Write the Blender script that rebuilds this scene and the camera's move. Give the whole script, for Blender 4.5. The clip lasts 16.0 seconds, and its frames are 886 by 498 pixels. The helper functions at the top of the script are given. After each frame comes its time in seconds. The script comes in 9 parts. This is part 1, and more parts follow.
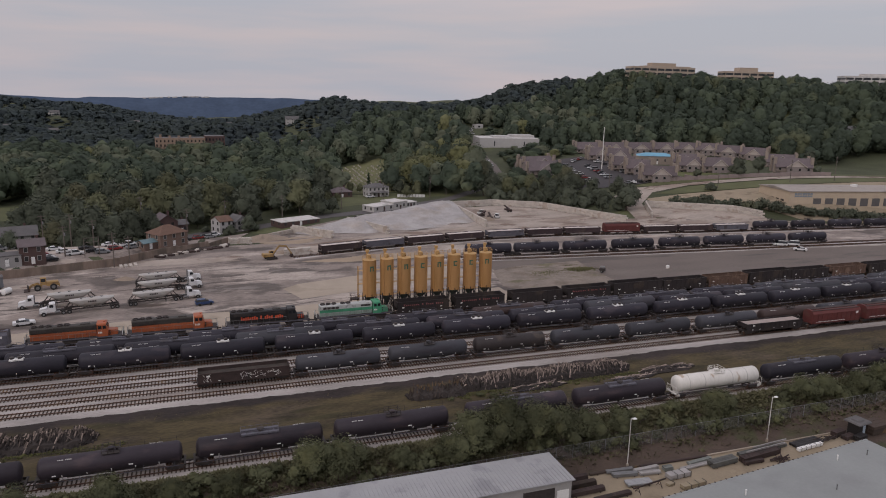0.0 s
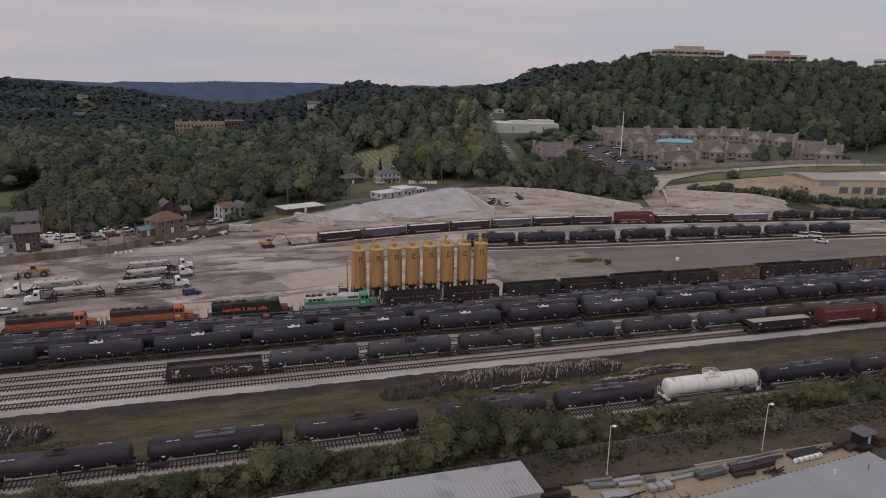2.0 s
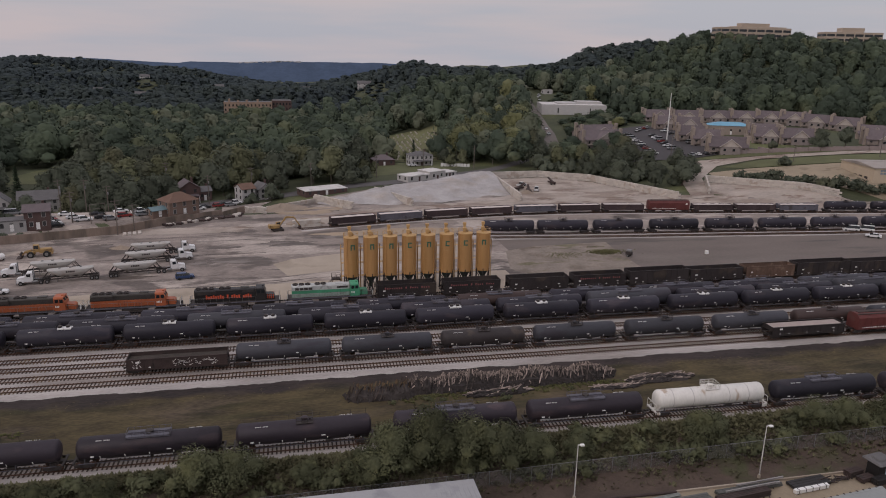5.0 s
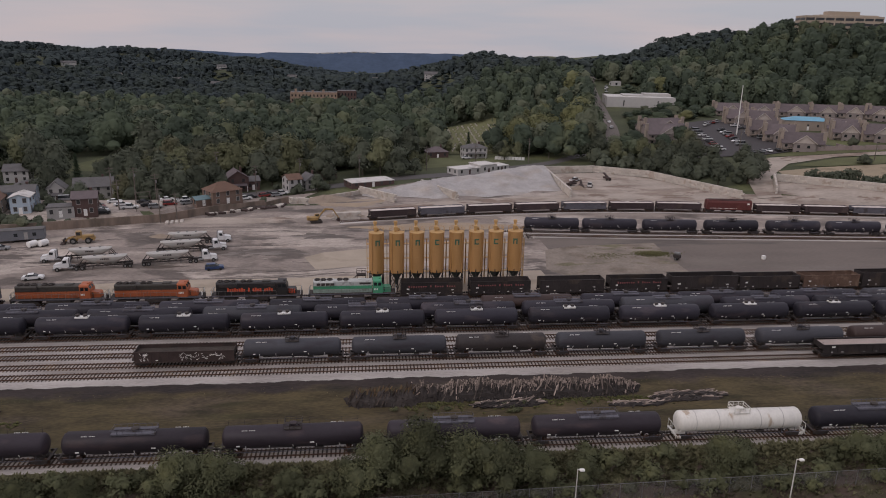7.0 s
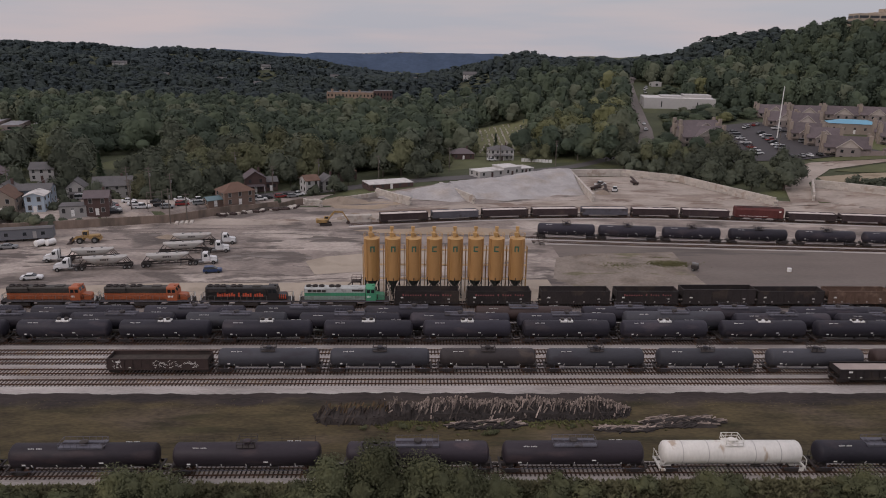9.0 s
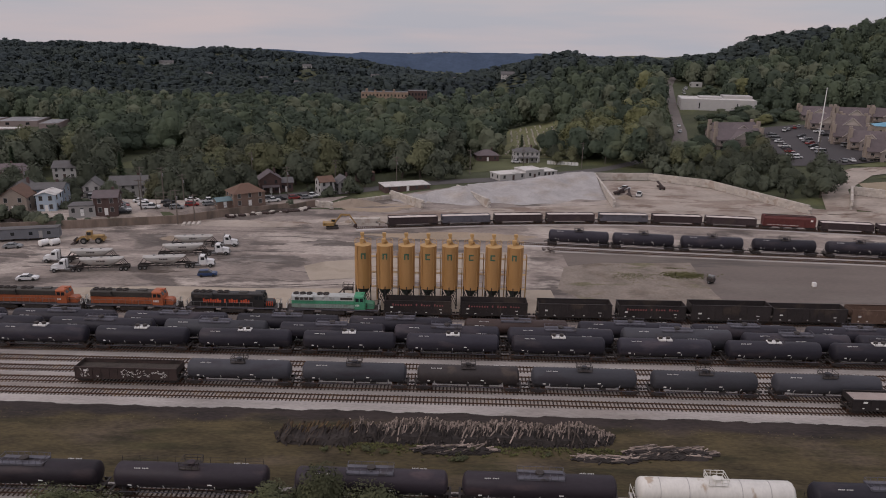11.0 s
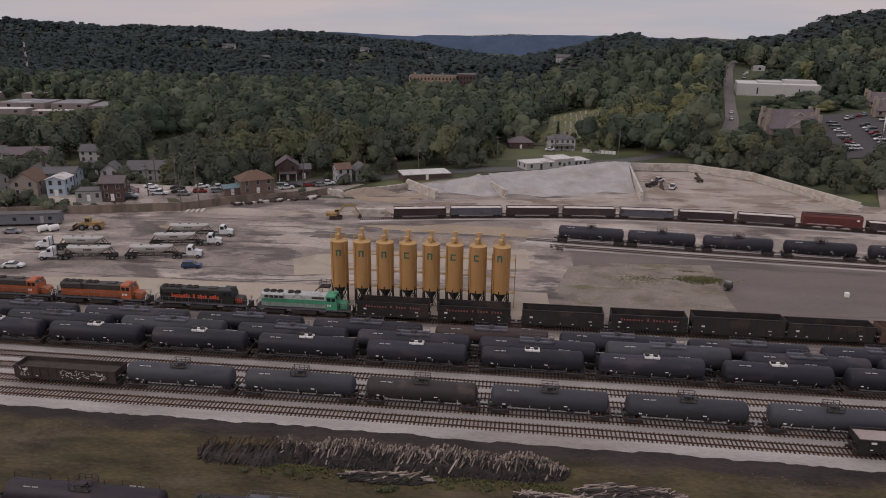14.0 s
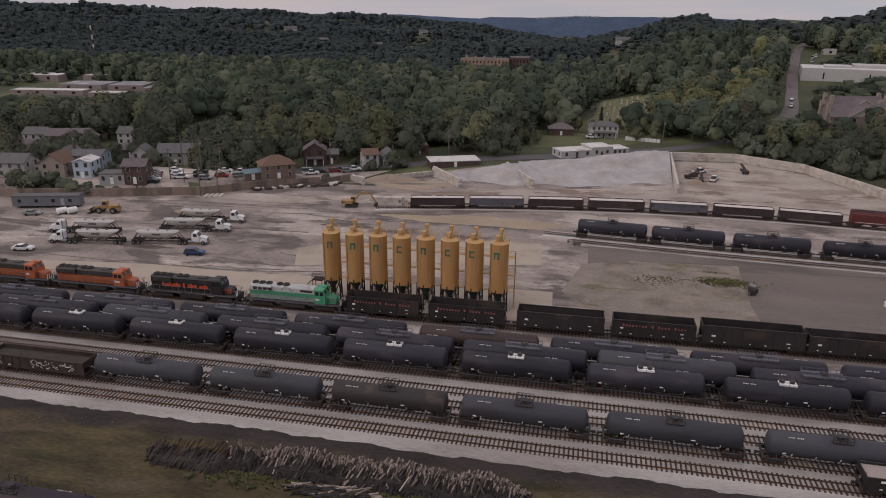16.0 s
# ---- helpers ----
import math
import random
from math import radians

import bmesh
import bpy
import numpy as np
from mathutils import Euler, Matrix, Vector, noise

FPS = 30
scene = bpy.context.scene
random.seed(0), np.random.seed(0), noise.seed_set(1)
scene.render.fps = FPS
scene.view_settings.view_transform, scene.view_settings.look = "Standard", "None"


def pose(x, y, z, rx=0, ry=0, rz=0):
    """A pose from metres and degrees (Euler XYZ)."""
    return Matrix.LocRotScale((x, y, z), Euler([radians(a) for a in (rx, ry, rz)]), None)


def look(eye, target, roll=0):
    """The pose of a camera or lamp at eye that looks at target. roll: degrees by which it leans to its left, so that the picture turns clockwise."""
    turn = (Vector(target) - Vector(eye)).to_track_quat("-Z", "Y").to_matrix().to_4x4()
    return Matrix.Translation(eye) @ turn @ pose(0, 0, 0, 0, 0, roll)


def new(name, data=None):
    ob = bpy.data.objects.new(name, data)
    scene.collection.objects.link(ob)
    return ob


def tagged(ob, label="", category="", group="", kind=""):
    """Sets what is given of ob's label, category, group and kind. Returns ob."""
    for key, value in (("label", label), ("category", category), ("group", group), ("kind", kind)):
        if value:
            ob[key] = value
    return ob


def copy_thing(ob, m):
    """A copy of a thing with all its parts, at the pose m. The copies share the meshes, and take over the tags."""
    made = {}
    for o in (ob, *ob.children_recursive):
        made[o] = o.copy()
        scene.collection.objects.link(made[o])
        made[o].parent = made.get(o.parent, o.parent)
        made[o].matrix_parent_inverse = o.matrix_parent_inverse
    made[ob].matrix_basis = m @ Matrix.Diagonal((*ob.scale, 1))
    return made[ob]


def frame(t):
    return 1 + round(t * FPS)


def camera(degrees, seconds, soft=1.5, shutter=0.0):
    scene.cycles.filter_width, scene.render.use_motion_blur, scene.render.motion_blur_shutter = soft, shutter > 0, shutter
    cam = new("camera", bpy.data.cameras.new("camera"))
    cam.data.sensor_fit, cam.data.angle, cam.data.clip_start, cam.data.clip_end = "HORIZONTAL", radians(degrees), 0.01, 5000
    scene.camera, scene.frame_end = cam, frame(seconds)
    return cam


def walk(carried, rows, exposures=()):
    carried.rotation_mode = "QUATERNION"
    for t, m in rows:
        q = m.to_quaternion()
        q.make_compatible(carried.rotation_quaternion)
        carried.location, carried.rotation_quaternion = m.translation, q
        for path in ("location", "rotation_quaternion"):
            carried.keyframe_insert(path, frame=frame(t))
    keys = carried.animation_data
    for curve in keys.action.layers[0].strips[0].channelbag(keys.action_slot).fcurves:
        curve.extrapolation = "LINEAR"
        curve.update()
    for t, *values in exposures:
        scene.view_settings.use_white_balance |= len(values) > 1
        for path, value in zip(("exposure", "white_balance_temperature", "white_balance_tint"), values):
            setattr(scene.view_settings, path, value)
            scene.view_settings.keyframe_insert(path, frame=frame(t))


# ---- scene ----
cam = camera(64.2, 16.0, soft=1.0)
METRES, EYE, TILT, LEAN, TURN = 100.0, 55.0, 0.0, 0.0, -19.7
ROWS = [
    (0.0, 0.0, 0.0, 0.0, 0.27, -12.52, -1.22),
    (0.5, 0.0221, 0.0173, 0.0001, 0.8, -13.01, -1.19),
    (1.0, 0.0446, 0.0347, 0.0002, 1.39, -13.52, -1.18),
    (1.5, 0.0669, 0.053, 0.0004, 2.06, -13.76, -1.17),
    (2.0, 0.0897, 0.0709, 0.0002, 2.64, -13.77, -1.16),
    (2.5, 0.1121, 0.0894, -0.0006, 3.42, -13.84, -1.14),
    (3.0, 0.1353, 0.108, -0.0012, 4.26, -13.93, -1.13),
    (3.5, 0.1582, 0.1265, -0.0021, 4.97, -14.06, -1.13),
    (4.0, 0.1814, 0.1452, -0.0026, 5.69, -14.46, -1.13),
    (6.5, 0.2922, 0.2448, -0.0045, 11.8, -16.19, -1.12),
    (7.0, 0.3122, 0.2662, -0.0049, 13.53, -16.18, -1.1),
    (7.5, 0.3356, 0.2885, -0.0054, 15.04, -16.2, -1.05),
    (8.0, 0.3561, 0.3101, -0.0053, 15.56, -16.21, -1.05),
    (8.5, 0.3758, 0.3323, -0.0055, 16.27, -16.22, -1.04),
    (9.0, 0.3954, 0.3554, -0.0055, 17.26, -16.24, -1.02),
    (11.5, 0.49, 0.4799, -0.0056, 21.56, -16.37, -0.93),
    (12.0, 0.5078, 0.5063, -0.0058, 22.15, -16.54, -0.91),
    (12.5, 0.5254, 0.5331, -0.0057, 22.79, -16.79, -0.86),
    (13.0, 0.5424, 0.5608, -0.0059, 23.66, -17.08, -0.81),
    (13.5, 0.5602, 0.5898, -0.0063, 24.88, -17.38, -0.75),
    (14.0, 0.578, 0.6198, -0.0063, 26.09, -17.7, -0.69),
    (14.5, 0.5962, 0.6503, -0.0064, 27.29, -18.02, -0.6),
    (15.0, 0.6148, 0.6812, -0.0068, 28.51, -18.34, -0.55),
    (15.5, 0.6332, 0.7127, -0.0075, 29.75, -18.68, -0.5),
    (16.0, 0.652, 0.7449, -0.0079, 31.22, -19.06, -0.46),
]
walk(cam, [(t, pose(0, 0, EYE, TILT, LEAN, TURN) @ pose(METRES * x, METRES * y, METRES * z, 90 + pitch, roll, yaw)) for t, x, y, z, yaw, pitch, roll in ROWS], [(0.0, 0.0, 6280, 16.3), (16.0, 0.0, 6420, 17.8)])

# ---- world and light ----
world = bpy.data.worlds.new("overcast_dusk")
scene.world = world
world.use_nodes = True
wn, wl = world.node_tree.nodes, world.node_tree.links
wn.clear()
w_out = wn.new("ShaderNodeOutputWorld")
w_bg = wn.new("ShaderNodeBackground")
w_sky = wn.new("ShaderNodeTexSky")
w_sky.sky_type, w_sky.sun_disc = "NISHITA", False
w_sky.sun_elevation, w_sky.sun_rotation = radians(14), radians(250)
w_sky.air_density, w_sky.dust_density = 1.2, 3.0
w_co = wn.new("ShaderNodeTexCoord")
w_map = wn.new("ShaderNodeMapping")
w_map.inputs["Scale"].default_value = (1.5, 1.5, 14.0)
w_noise = wn.new("ShaderNodeTexNoise")
w_noise.inputs["Scale"].default_value, w_noise.inputs["Detail"].default_value = 1.7, 5.0
w_ramp = wn.new("ShaderNodeValToRGB")
w_ramp.color_ramp.elements[0].position, w_ramp.color_ramp.elements[0].color = 0.4, (4.1, 4.2, 4.45, 1)
w_ramp.color_ramp.elements[1].position, w_ramp.color_ramp.elements[1].color = 0.66, (5.1, 4.55, 4.45, 1)
w_mix = wn.new("ShaderNodeMix")
w_mix.data_type, w_mix.inputs["Factor"].default_value = "RGBA", 0.9
wl.new(w_co.outputs["Generated"], w_map.inputs["Vector"])
wl.new(w_map.outputs["Vector"], w_noise.inputs["Vector"])
wl.new(w_noise.outputs["Fac"], w_ramp.inputs["Fac"])
wl.new(w_sky.outputs["Color"], w_mix.inputs[6])
wl.new(w_ramp.outputs["Color"], w_mix.inputs[7])
# overcast sky: about twice as bright overhead as at the horizon
w_sep = wn.new("ShaderNodeSeparateXYZ")
w_up = wn.new("ShaderNodeMapRange")
w_up.inputs["From Min"].default_value, w_up.inputs["From Max"].default_value = 0.1, 0.9
w_up.inputs["To Min"].default_value, w_up.inputs["To Max"].default_value = 1.0, 1.75
w_scale = wn.new("ShaderNodeVectorMath")
w_scale.operation = "SCALE"
wl.new(w_co.outputs["Generated"], w_sep.inputs[0])
wl.new(w_sep.outputs["Z"], w_up.inputs["Value"])
wl.new(w_mix.outputs[2], w_scale.inputs[0])
wl.new(w_up.outputs["Result"], w_scale.inputs["Scale"])
wl.new(w_scale.outputs[0], w_bg.inputs["Color"])
w_bg.inputs["Strength"].default_value = 0.11
wl.new(w_bg.outputs["Background"], w_out.inputs["Surface"])

sun_lamp = bpy.data.lights.new("sun", "SUN")
sun_lamp.energy, sun_lamp.angle, sun_lamp.color = 0.7, radians(25), (1.0, 0.93, 0.86)
new("sun", sun_lamp).matrix_world = look((-300, -250, 300), (0, 0, 0))

# ---- materials ----
def shade(name, base, rough=0.8, metal=0.0, spread=0.25, scale=0.6, fine=9.0, bump=0.25, stain=None, stain_scale=0.08, stain_at=0.56,
          island=0.0, per_object=0.0, alpha=1.0, stretch=(1, 1, 1), spec=0.35, soft_edge=0.08, second=None, verge=None, through_light=0.0):
    """A surface whose colour varies at a coarse and a fine scale, with stains of another colour and a fine relief."""
    m = bpy.data.materials.new(name)
    m.use_nodes = True
    n, l = m.node_tree.nodes, m.node_tree.links
    p = n["Principled BSDF"]
    p.inputs["Roughness"].default_value, p.inputs["Metallic"].default_value = rough, metal
    p.inputs["Specular IOR Level"].default_value = spec
    co = n.new("ShaderNodeTexCoord")
    mp = n.new("ShaderNodeMapping")
    mp.inputs["Scale"].default_value = stretch
    geo = n.new("ShaderNodeNewGeometry")
    l.new(geo.outputs["Position"], mp.inputs["Vector"])

    def tex(s, detail=4.0):
        t = n.new("ShaderNodeTexNoise")
        t.inputs["Scale"].default_value, t.inputs["Detail"].default_value = s, detail
        l.new(mp.outputs["Vector"], t.inputs["Vector"])
        return t.outputs["Fac"]

    def math_node(op, a, b):
        k = n.new("ShaderNodeMath")
        k.operation = op
        for i, v in enumerate((a, b)):
            if isinstance(v, (int, float)):
                k.inputs[i].default_value = v
            else:
                l.new(v, k.inputs[i])
        return k.outputs[0]
    big, small = tex(scale), tex(fine, 3.0)
    v = math_node("ADD", math_node("MULTIPLY", math_node("SUBTRACT", big, 0.5), 2.4 * spread),
                  math_node("MULTIPLY", math_node("SUBTRACT", small, 0.5), 1.6 * spread))
    if island:
        v = math_node("ADD", v, math_node("MULTIPLY", math_node("SUBTRACT", geo.outputs["Random Per Island"], 0.5), island))
    if per_object:
        oi = n.new("ShaderNodeObjectInfo")
        v = math_node("ADD", v, math_node("MULTIPLY", math_node("SUBTRACT", oi.outputs["Random"], 0.5), per_object))
    v = math_node("MAXIMUM", math_node("ADD", v, 1.0), 0.15)
    col = n.new("ShaderNodeMix")
    col.data_type = "RGBA"
    col.inputs[6].default_value = (*base, 1)
    if stain:
        col.inputs[7].default_value = (*stain, 1)
        r = n.new("ShaderNodeMapRange")
        r.inputs["From Min"].default_value, r.inputs["From Max"].default_value = stain_at, stain_at + soft_edge
        l.new(tex(stain_scale, 6.0), r.inputs["Value"])
        l.new(r.outputs["Result"], col.inputs["Factor"])
    else:
        col.inputs[7].default_value = (*base, 1)
    paint = col.outputs[2]
    if second:
        tone, s, at, soft, st = second
        mp2 = n.new("ShaderNodeMapping")
        mp2.inputs["Scale"].default_value = st
        mp2.inputs["Location"].default_value = (37.0, 11.0, 5.0)
        l.new(geo.outputs["Position"], mp2.inputs["Vector"])
        t2 = n.new("ShaderNodeTexNoise")
        t2.inputs["Scale"].default_value, t2.inputs["Detail"].default_value, t2.inputs["Roughness"].default_value = s, 7.0, 0.62
        l.new(mp2.outputs["Vector"], t2.inputs["Vector"])
        r2 = n.new("ShaderNodeMapRange")
        r2.inputs["From Min"].default_value, r2.inputs["From Max"].default_value = at, at + soft
        l.new(t2.outputs["Fac"], r2.inputs["Value"])
        over = n.new("ShaderNodeMix")
        over.data_type = "RGBA"
        over.inputs[7].default_value = (*tone, 1)
        l.new(r2.outputs["Result"], over.inputs["Factor"])
        l.new(paint, over.inputs[6])
        paint = over.outputs[2]
    if verge:
        # bare soil beyond an uneven line that runs along the tracks
        tone, y0, y1, lean, sway = verge
        xyz = n.new("ShaderNodeSeparateXYZ")
        l.new(geo.outputs["Position"], xyz.inputs[0])
        line = math_node("ADD", xyz.outputs["Y"], math_node("MULTIPLY", xyz.outputs["X"], lean))
        line = math_node("ADD", line, math_node("MULTIPLY", math_node("SUBTRACT", tex(0.22, 6.0), 0.5), sway))
        r3 = n.new("ShaderNodeMapRange")
        r3.inputs["From Min"].default_value, r3.inputs["From Max"].default_value = y0, y1
        l.new(line, r3.inputs["Value"])
        soil = n.new("ShaderNodeMix")
        soil.data_type = "RGBA"
        soil.inputs[7].default_value = (*tone, 1)
        l.new(r3.outputs["Result"], soil.inputs["Factor"])
        l.new(paint, soil.inputs[6])
        paint = soil.outputs[2]
    mul = n.new("ShaderNodeVectorMath")
    mul.operation = "SCALE"
    l.new(paint, mul.inputs[0])
    l.new(v, mul.inputs["Scale"])
    l.new(mul.outputs[0], p.inputs["Base Color"])
    if bump:
        b = n.new("ShaderNodeBump")
        b.inputs["Strength"].default_value, b.inputs["Distance"].default_value = bump, 0.05
        l.new(small, b.inputs["Height"])
        l.new(b.outputs["Normal"], p.inputs["Normal"])
    if alpha < 1:
        p.inputs["Alpha"].default_value = alpha
    if through_light:
        # leaves let part of the light through
        thin = n.new("ShaderNodeBsdfTranslucent")
        l.new(mul.outputs[0], thin.inputs["Color"])
        both = n.new("ShaderNodeMixShader")
        both.inputs["Fac"].default_value = through_light
        l.new(p.outputs["BSDF"], both.inputs[1])
        l.new(thin.outputs["BSDF"], both.inputs[2])
        l.new(both.outputs["Shader"], n["Material Output"].inputs["Surface"])
    return m


M_WOODFLOOR = shade("wood_floor_ground", (0.053, 0.060, 0.029), 0.95, spread=0.5, scale=0.05, fine=1.2, stain=(0.105, 0.112, 0.048), stain_scale=0.02)
M_GRASS = shade("rough_grass", (0.0602, 0.0462, 0.0218), 0.95, spread=0.85, scale=0.25, fine=2.2, bump=0.6, stain=(0.0775, 0.0582, 0.0380), stain_scale=0.1, stain_at=0.52, soft_edge=0.14, stretch=(0.5, 1.2, 1), second=((0.0388, 0.0332, 0.0142), 0.2, 0.52, 0.1, (0.3, 1.4, 1)), verge=((0.0306, 0.0231, 0.0209), 119.4, 121.6, 0.006, 7.5))
M_LAWN = shade("mown_grass", (0.0910, 0.0962, 0.0432), 0.95, spread=0.3, scale=0.1, fine=2.0, bump=0.4)
M_CEMETERY = shade("dry_mown_cemetery_grass", (0.125, 0.125, 0.058), 0.95, spread=0.3, scale=0.05, fine=1.0, bump=0.3, stain=(0.09, 0.1, 0.045), stain_scale=0.03, stain_at=0.5, soft_edge=0.1)
M_YARD = shade("yard_gravel", (0.2344, 0.1962, 0.1722), 0.92, spread=0.52, scale=0.12, fine=1.3, bump=0.5, stain=(0.1177, 0.0981, 0.0872), stain_scale=0.075, stain_at=0.525, soft_edge=0.07, stretch=(0.7, 1.15, 1), second=((0.3597, 0.3106, 0.2725), 0.05, 0.54, 0.05, (0.6, 1.3, 1)))
M_LIGHTDIRT = shade("pale_packed_dirt", (0.3270, 0.2801, 0.2398), 0.95, spread=0.3, scale=0.12, fine=1.0, stain=(0.2344, 0.1875, 0.1548), stain_scale=0.07, stain_at=0.51, soft_edge=0.1, stretch=(0.7, 1.1, 1), second=((0.1853, 0.1363, 0.1090), 0.1, 0.545, 0.06, (0.6, 1.2, 1)))
M_LOTDUST = shade("dusty_brown_lot", (0.205, 0.172, 0.143), 0.95, spread=0.4, scale=0.2, fine=1.5, stain=(0.155, 0.125, 0.1), stain_scale=0.12, stain_at=0.52, soft_edge=0.12, second=((0.13, 0.115, 0.07), 0.16, 0.56, 0.08, (0.6, 1.2, 1)))
M_RETAIN = shade("stained_brown_concrete", (0.215, 0.165, 0.135), 0.92, spread=0.3, scale=0.3, fine=2.0, stain=(0.13, 0.105, 0.085), stain_scale=0.25, stain_at=0.5, soft_edge=0.1, stretch=(1, 1, 0.3))
M_SANDDIRT = shade("tan_dirt", (0.30, 0.235, 0.17), 0.95, spread=0.25, scale=0.1, fine=1.5, stain=(0.36, 0.31, 0.26), stain_scale=0.06, stain_at=0.52, soft_edge=0.2)
M_WET = shade("dark_damp_mud", (0.09, 0.071, 0.059), 0.6, spread=0.45, scale=0.4, fine=2.0, stain=(0.17, 0.145, 0.128), stain_scale=0.3, stain_at=0.52, soft_edge=0.06, stretch=(0.4, 1.6, 1))
M_ASPHALT = shade("worn_asphalt", (0.138, 0.114, 0.1), 0.9, spread=0.22, scale=0.09, fine=1.6, bump=0.2, stain=(0.155, 0.133, 0.117), stain_scale=0.05, stain_at=0.5, soft_edge=0.2, stretch=(0.5, 1.2, 1), second=((0.1, 0.086, 0.077), 0.07, 0.55, 0.06, (0.25, 1.6, 1)))
M_ROAD = shade("road_asphalt", (0.088, 0.081, 0.081), 0.9, spread=0.15, scale=0.1, fine=2.0, bump=0.2)
M_PARKLOT = shade("dark_car_park_asphalt", (0.056, 0.051, 0.053), 0.9, spread=0.2, scale=0.1, fine=2.0, bump=0.2)
M_OFFICESIDING = shade("dull_blue_grey_siding", (0.135, 0.14, 0.155), 0.7, spread=0.15, scale=0.5, fine=4.0)
M_CONCRETE = shade("pale_concrete_slab", (0.35, 0.295, 0.235), 0.9, spread=0.14, scale=0.2, fine=3.0, stain=(0.27, 0.225, 0.175), stain_scale=0.1)
M_BALLAST = shade("limestone_ballast", (0.328, 0.3, 0.281), 0.95, spread=0.42, scale=0.25, fine=5.0, bump=0.8, stain=(0.21, 0.18, 0.16), stain_scale=0.12, stain_at=0.54, soft_edge=0.15, stretch=(0.25, 1, 1))
M_DARKBALLAST = shade("dark_ballast", (0.17, 0.145, 0.135), 0.95, spread=0.3, scale=0.25, fine=5.0, bump=0.8, stain=(0.26, 0.23, 0.21), stain_scale=0.2, stain_at=0.55, stretch=(0.25, 1, 1))
M_SLEEPER = shade("creosoted_timber", (0.048, 0.035, 0.028), 0.9, spread=0.3, scale=2.0, fine=14.0, per_object=0.8, island=0.6, stain=(0.105, 0.068, 0.036), stain_scale=0.35, stain_at=0.56, soft_edge=0.04)
M_BLACKTIMBER = shade("blackish_timber", (0.0325, 0.0263, 0.0238), 0.85, spread=0.5, scale=1.5, fine=8.0, per_object=0.5, island=0.7)
M_FOULED = shade("brown_fouled_ballast", (0.345, 0.305, 0.275), 0.95, spread=0.35, scale=0.4, fine=5.0, bump=0.8, stain=(0.27, 0.235, 0.21), stain_scale=0.15, stain_at=0.5, soft_edge=0.15, stretch=(0.3, 1, 1))
M_BALLASTPALE = shade("white_limestone_ballast", (0.43, 0.4, 0.38), 0.95, spread=0.25, scale=0.3, fine=4.0, bump=0.8, stain=(0.3, 0.26, 0.24), stain_scale=0.12, stain_at=0.55, soft_edge=0.15, stretch=(0.3, 1, 1))
M_LOCOPALE = shade("pale_green_grey_loco_paint", (0.27, 0.34, 0.3), 0.6, spread=0.2, scale=0.6, fine=4.0, stain=(0.2, 0.24, 0.21), stain_scale=0.6)
M_APTWALL = shade("pale_tan_apartment_siding", (0.2184, 0.1884, 0.1788), 0.8, spread=0.15, scale=0.5, fine=4.0)
M_WEEDBANK = shade("bank_weed_blades", (0.1196, 0.1138, 0.0653), 0.9, spread=0.5, scale=0.25, fine=1.5, bump=0.0, island=0.35, spec=0.1, through_light=0.12)
M_RAIL = shade("rusty_rail", (0.12, 0.07, 0.05), 0.5, 0.5, spread=0.25, scale=1.0, fine=10.0)
M_TIMBER = shade("weathered_old_sleeper", (0.1958, 0.1555, 0.1325), 0.9, spread=0.4, scale=1.5, fine=9.0, per_object=1.5, island=1.4)
M_LETTERFADED = shade("faded_red_lettering", (0.24, 0.085, 0.085), 0.7, spread=0.3)
M_GABLE = shade("pale_gable_boards", (0.42, 0.37, 0.34), 0.8, spread=0.1)
M_HALLROOF = shade("grey_hall_roof", (0.204, 0.204, 0.210), 0.8, spread=0.3, scale=0.1, fine=1.0, stain=(0.384, 0.372, 0.372), stain_scale=0.05)
M_TANKBLACK = shade("black_tank_paint", (0.0272, 0.0252, 0.0338), 0.52, spread=0.3, scale=0.35, fine=3.0, bump=0.05, per_object=0.5, stain=(0.0454, 0.0381, 0.0454), stain_scale=0.3, stretch=(0.5, 1, 1.5), spec=0.22)
M_TANKWARM = shade("brownish_black_tank_paint", (0.0297, 0.0238, 0.0296), 0.52, spread=0.3, scale=0.35, fine=3.0, bump=0.05, per_object=0.5, stain=(0.0495, 0.0360, 0.0399), stain_scale=0.3, stretch=(0.5, 1, 1.5), spec=0.22)
M_TANKGREY = shade("faded_grey_tank_paint", (0.043, 0.043, 0.051), 0.6, spread=0.22, scale=0.35, fine=3.0, bump=0.05, per_object=0.35, stain=(0.036, 0.033, 0.04), stain_scale=0.3, stretch=(0.5, 1, 1.5), spec=0.3)
M_TANKBROWN = shade("rusty_brown_tank_paint", (0.045, 0.028, 0.025), 0.6, spread=0.3, scale=0.35, fine=3.0, bump=0.05, stretch=(0.5, 1, 1.5))
M_TANKWHITE = shade("stained_white_tank_paint", (0.6, 0.58, 0.54), 0.5, spread=0.16, scale=0.5, fine=3.0, bump=0.05, stain=(0.38, 0.31, 0.24), stain_scale=0.55, stain_at=0.6, stretch=(1.2, 1, 0.4))
M_UNDER = shade("grimy_running_gear", (0.0481, 0.0403, 0.0377), 0.7, 0.2, spread=0.4, scale=1.5, fine=6.0)
M_WHITE = shade("white_paint", (0.7, 0.69, 0.67), 0.6, spread=0.08, scale=0.5, fine=4.0, bump=0.05)
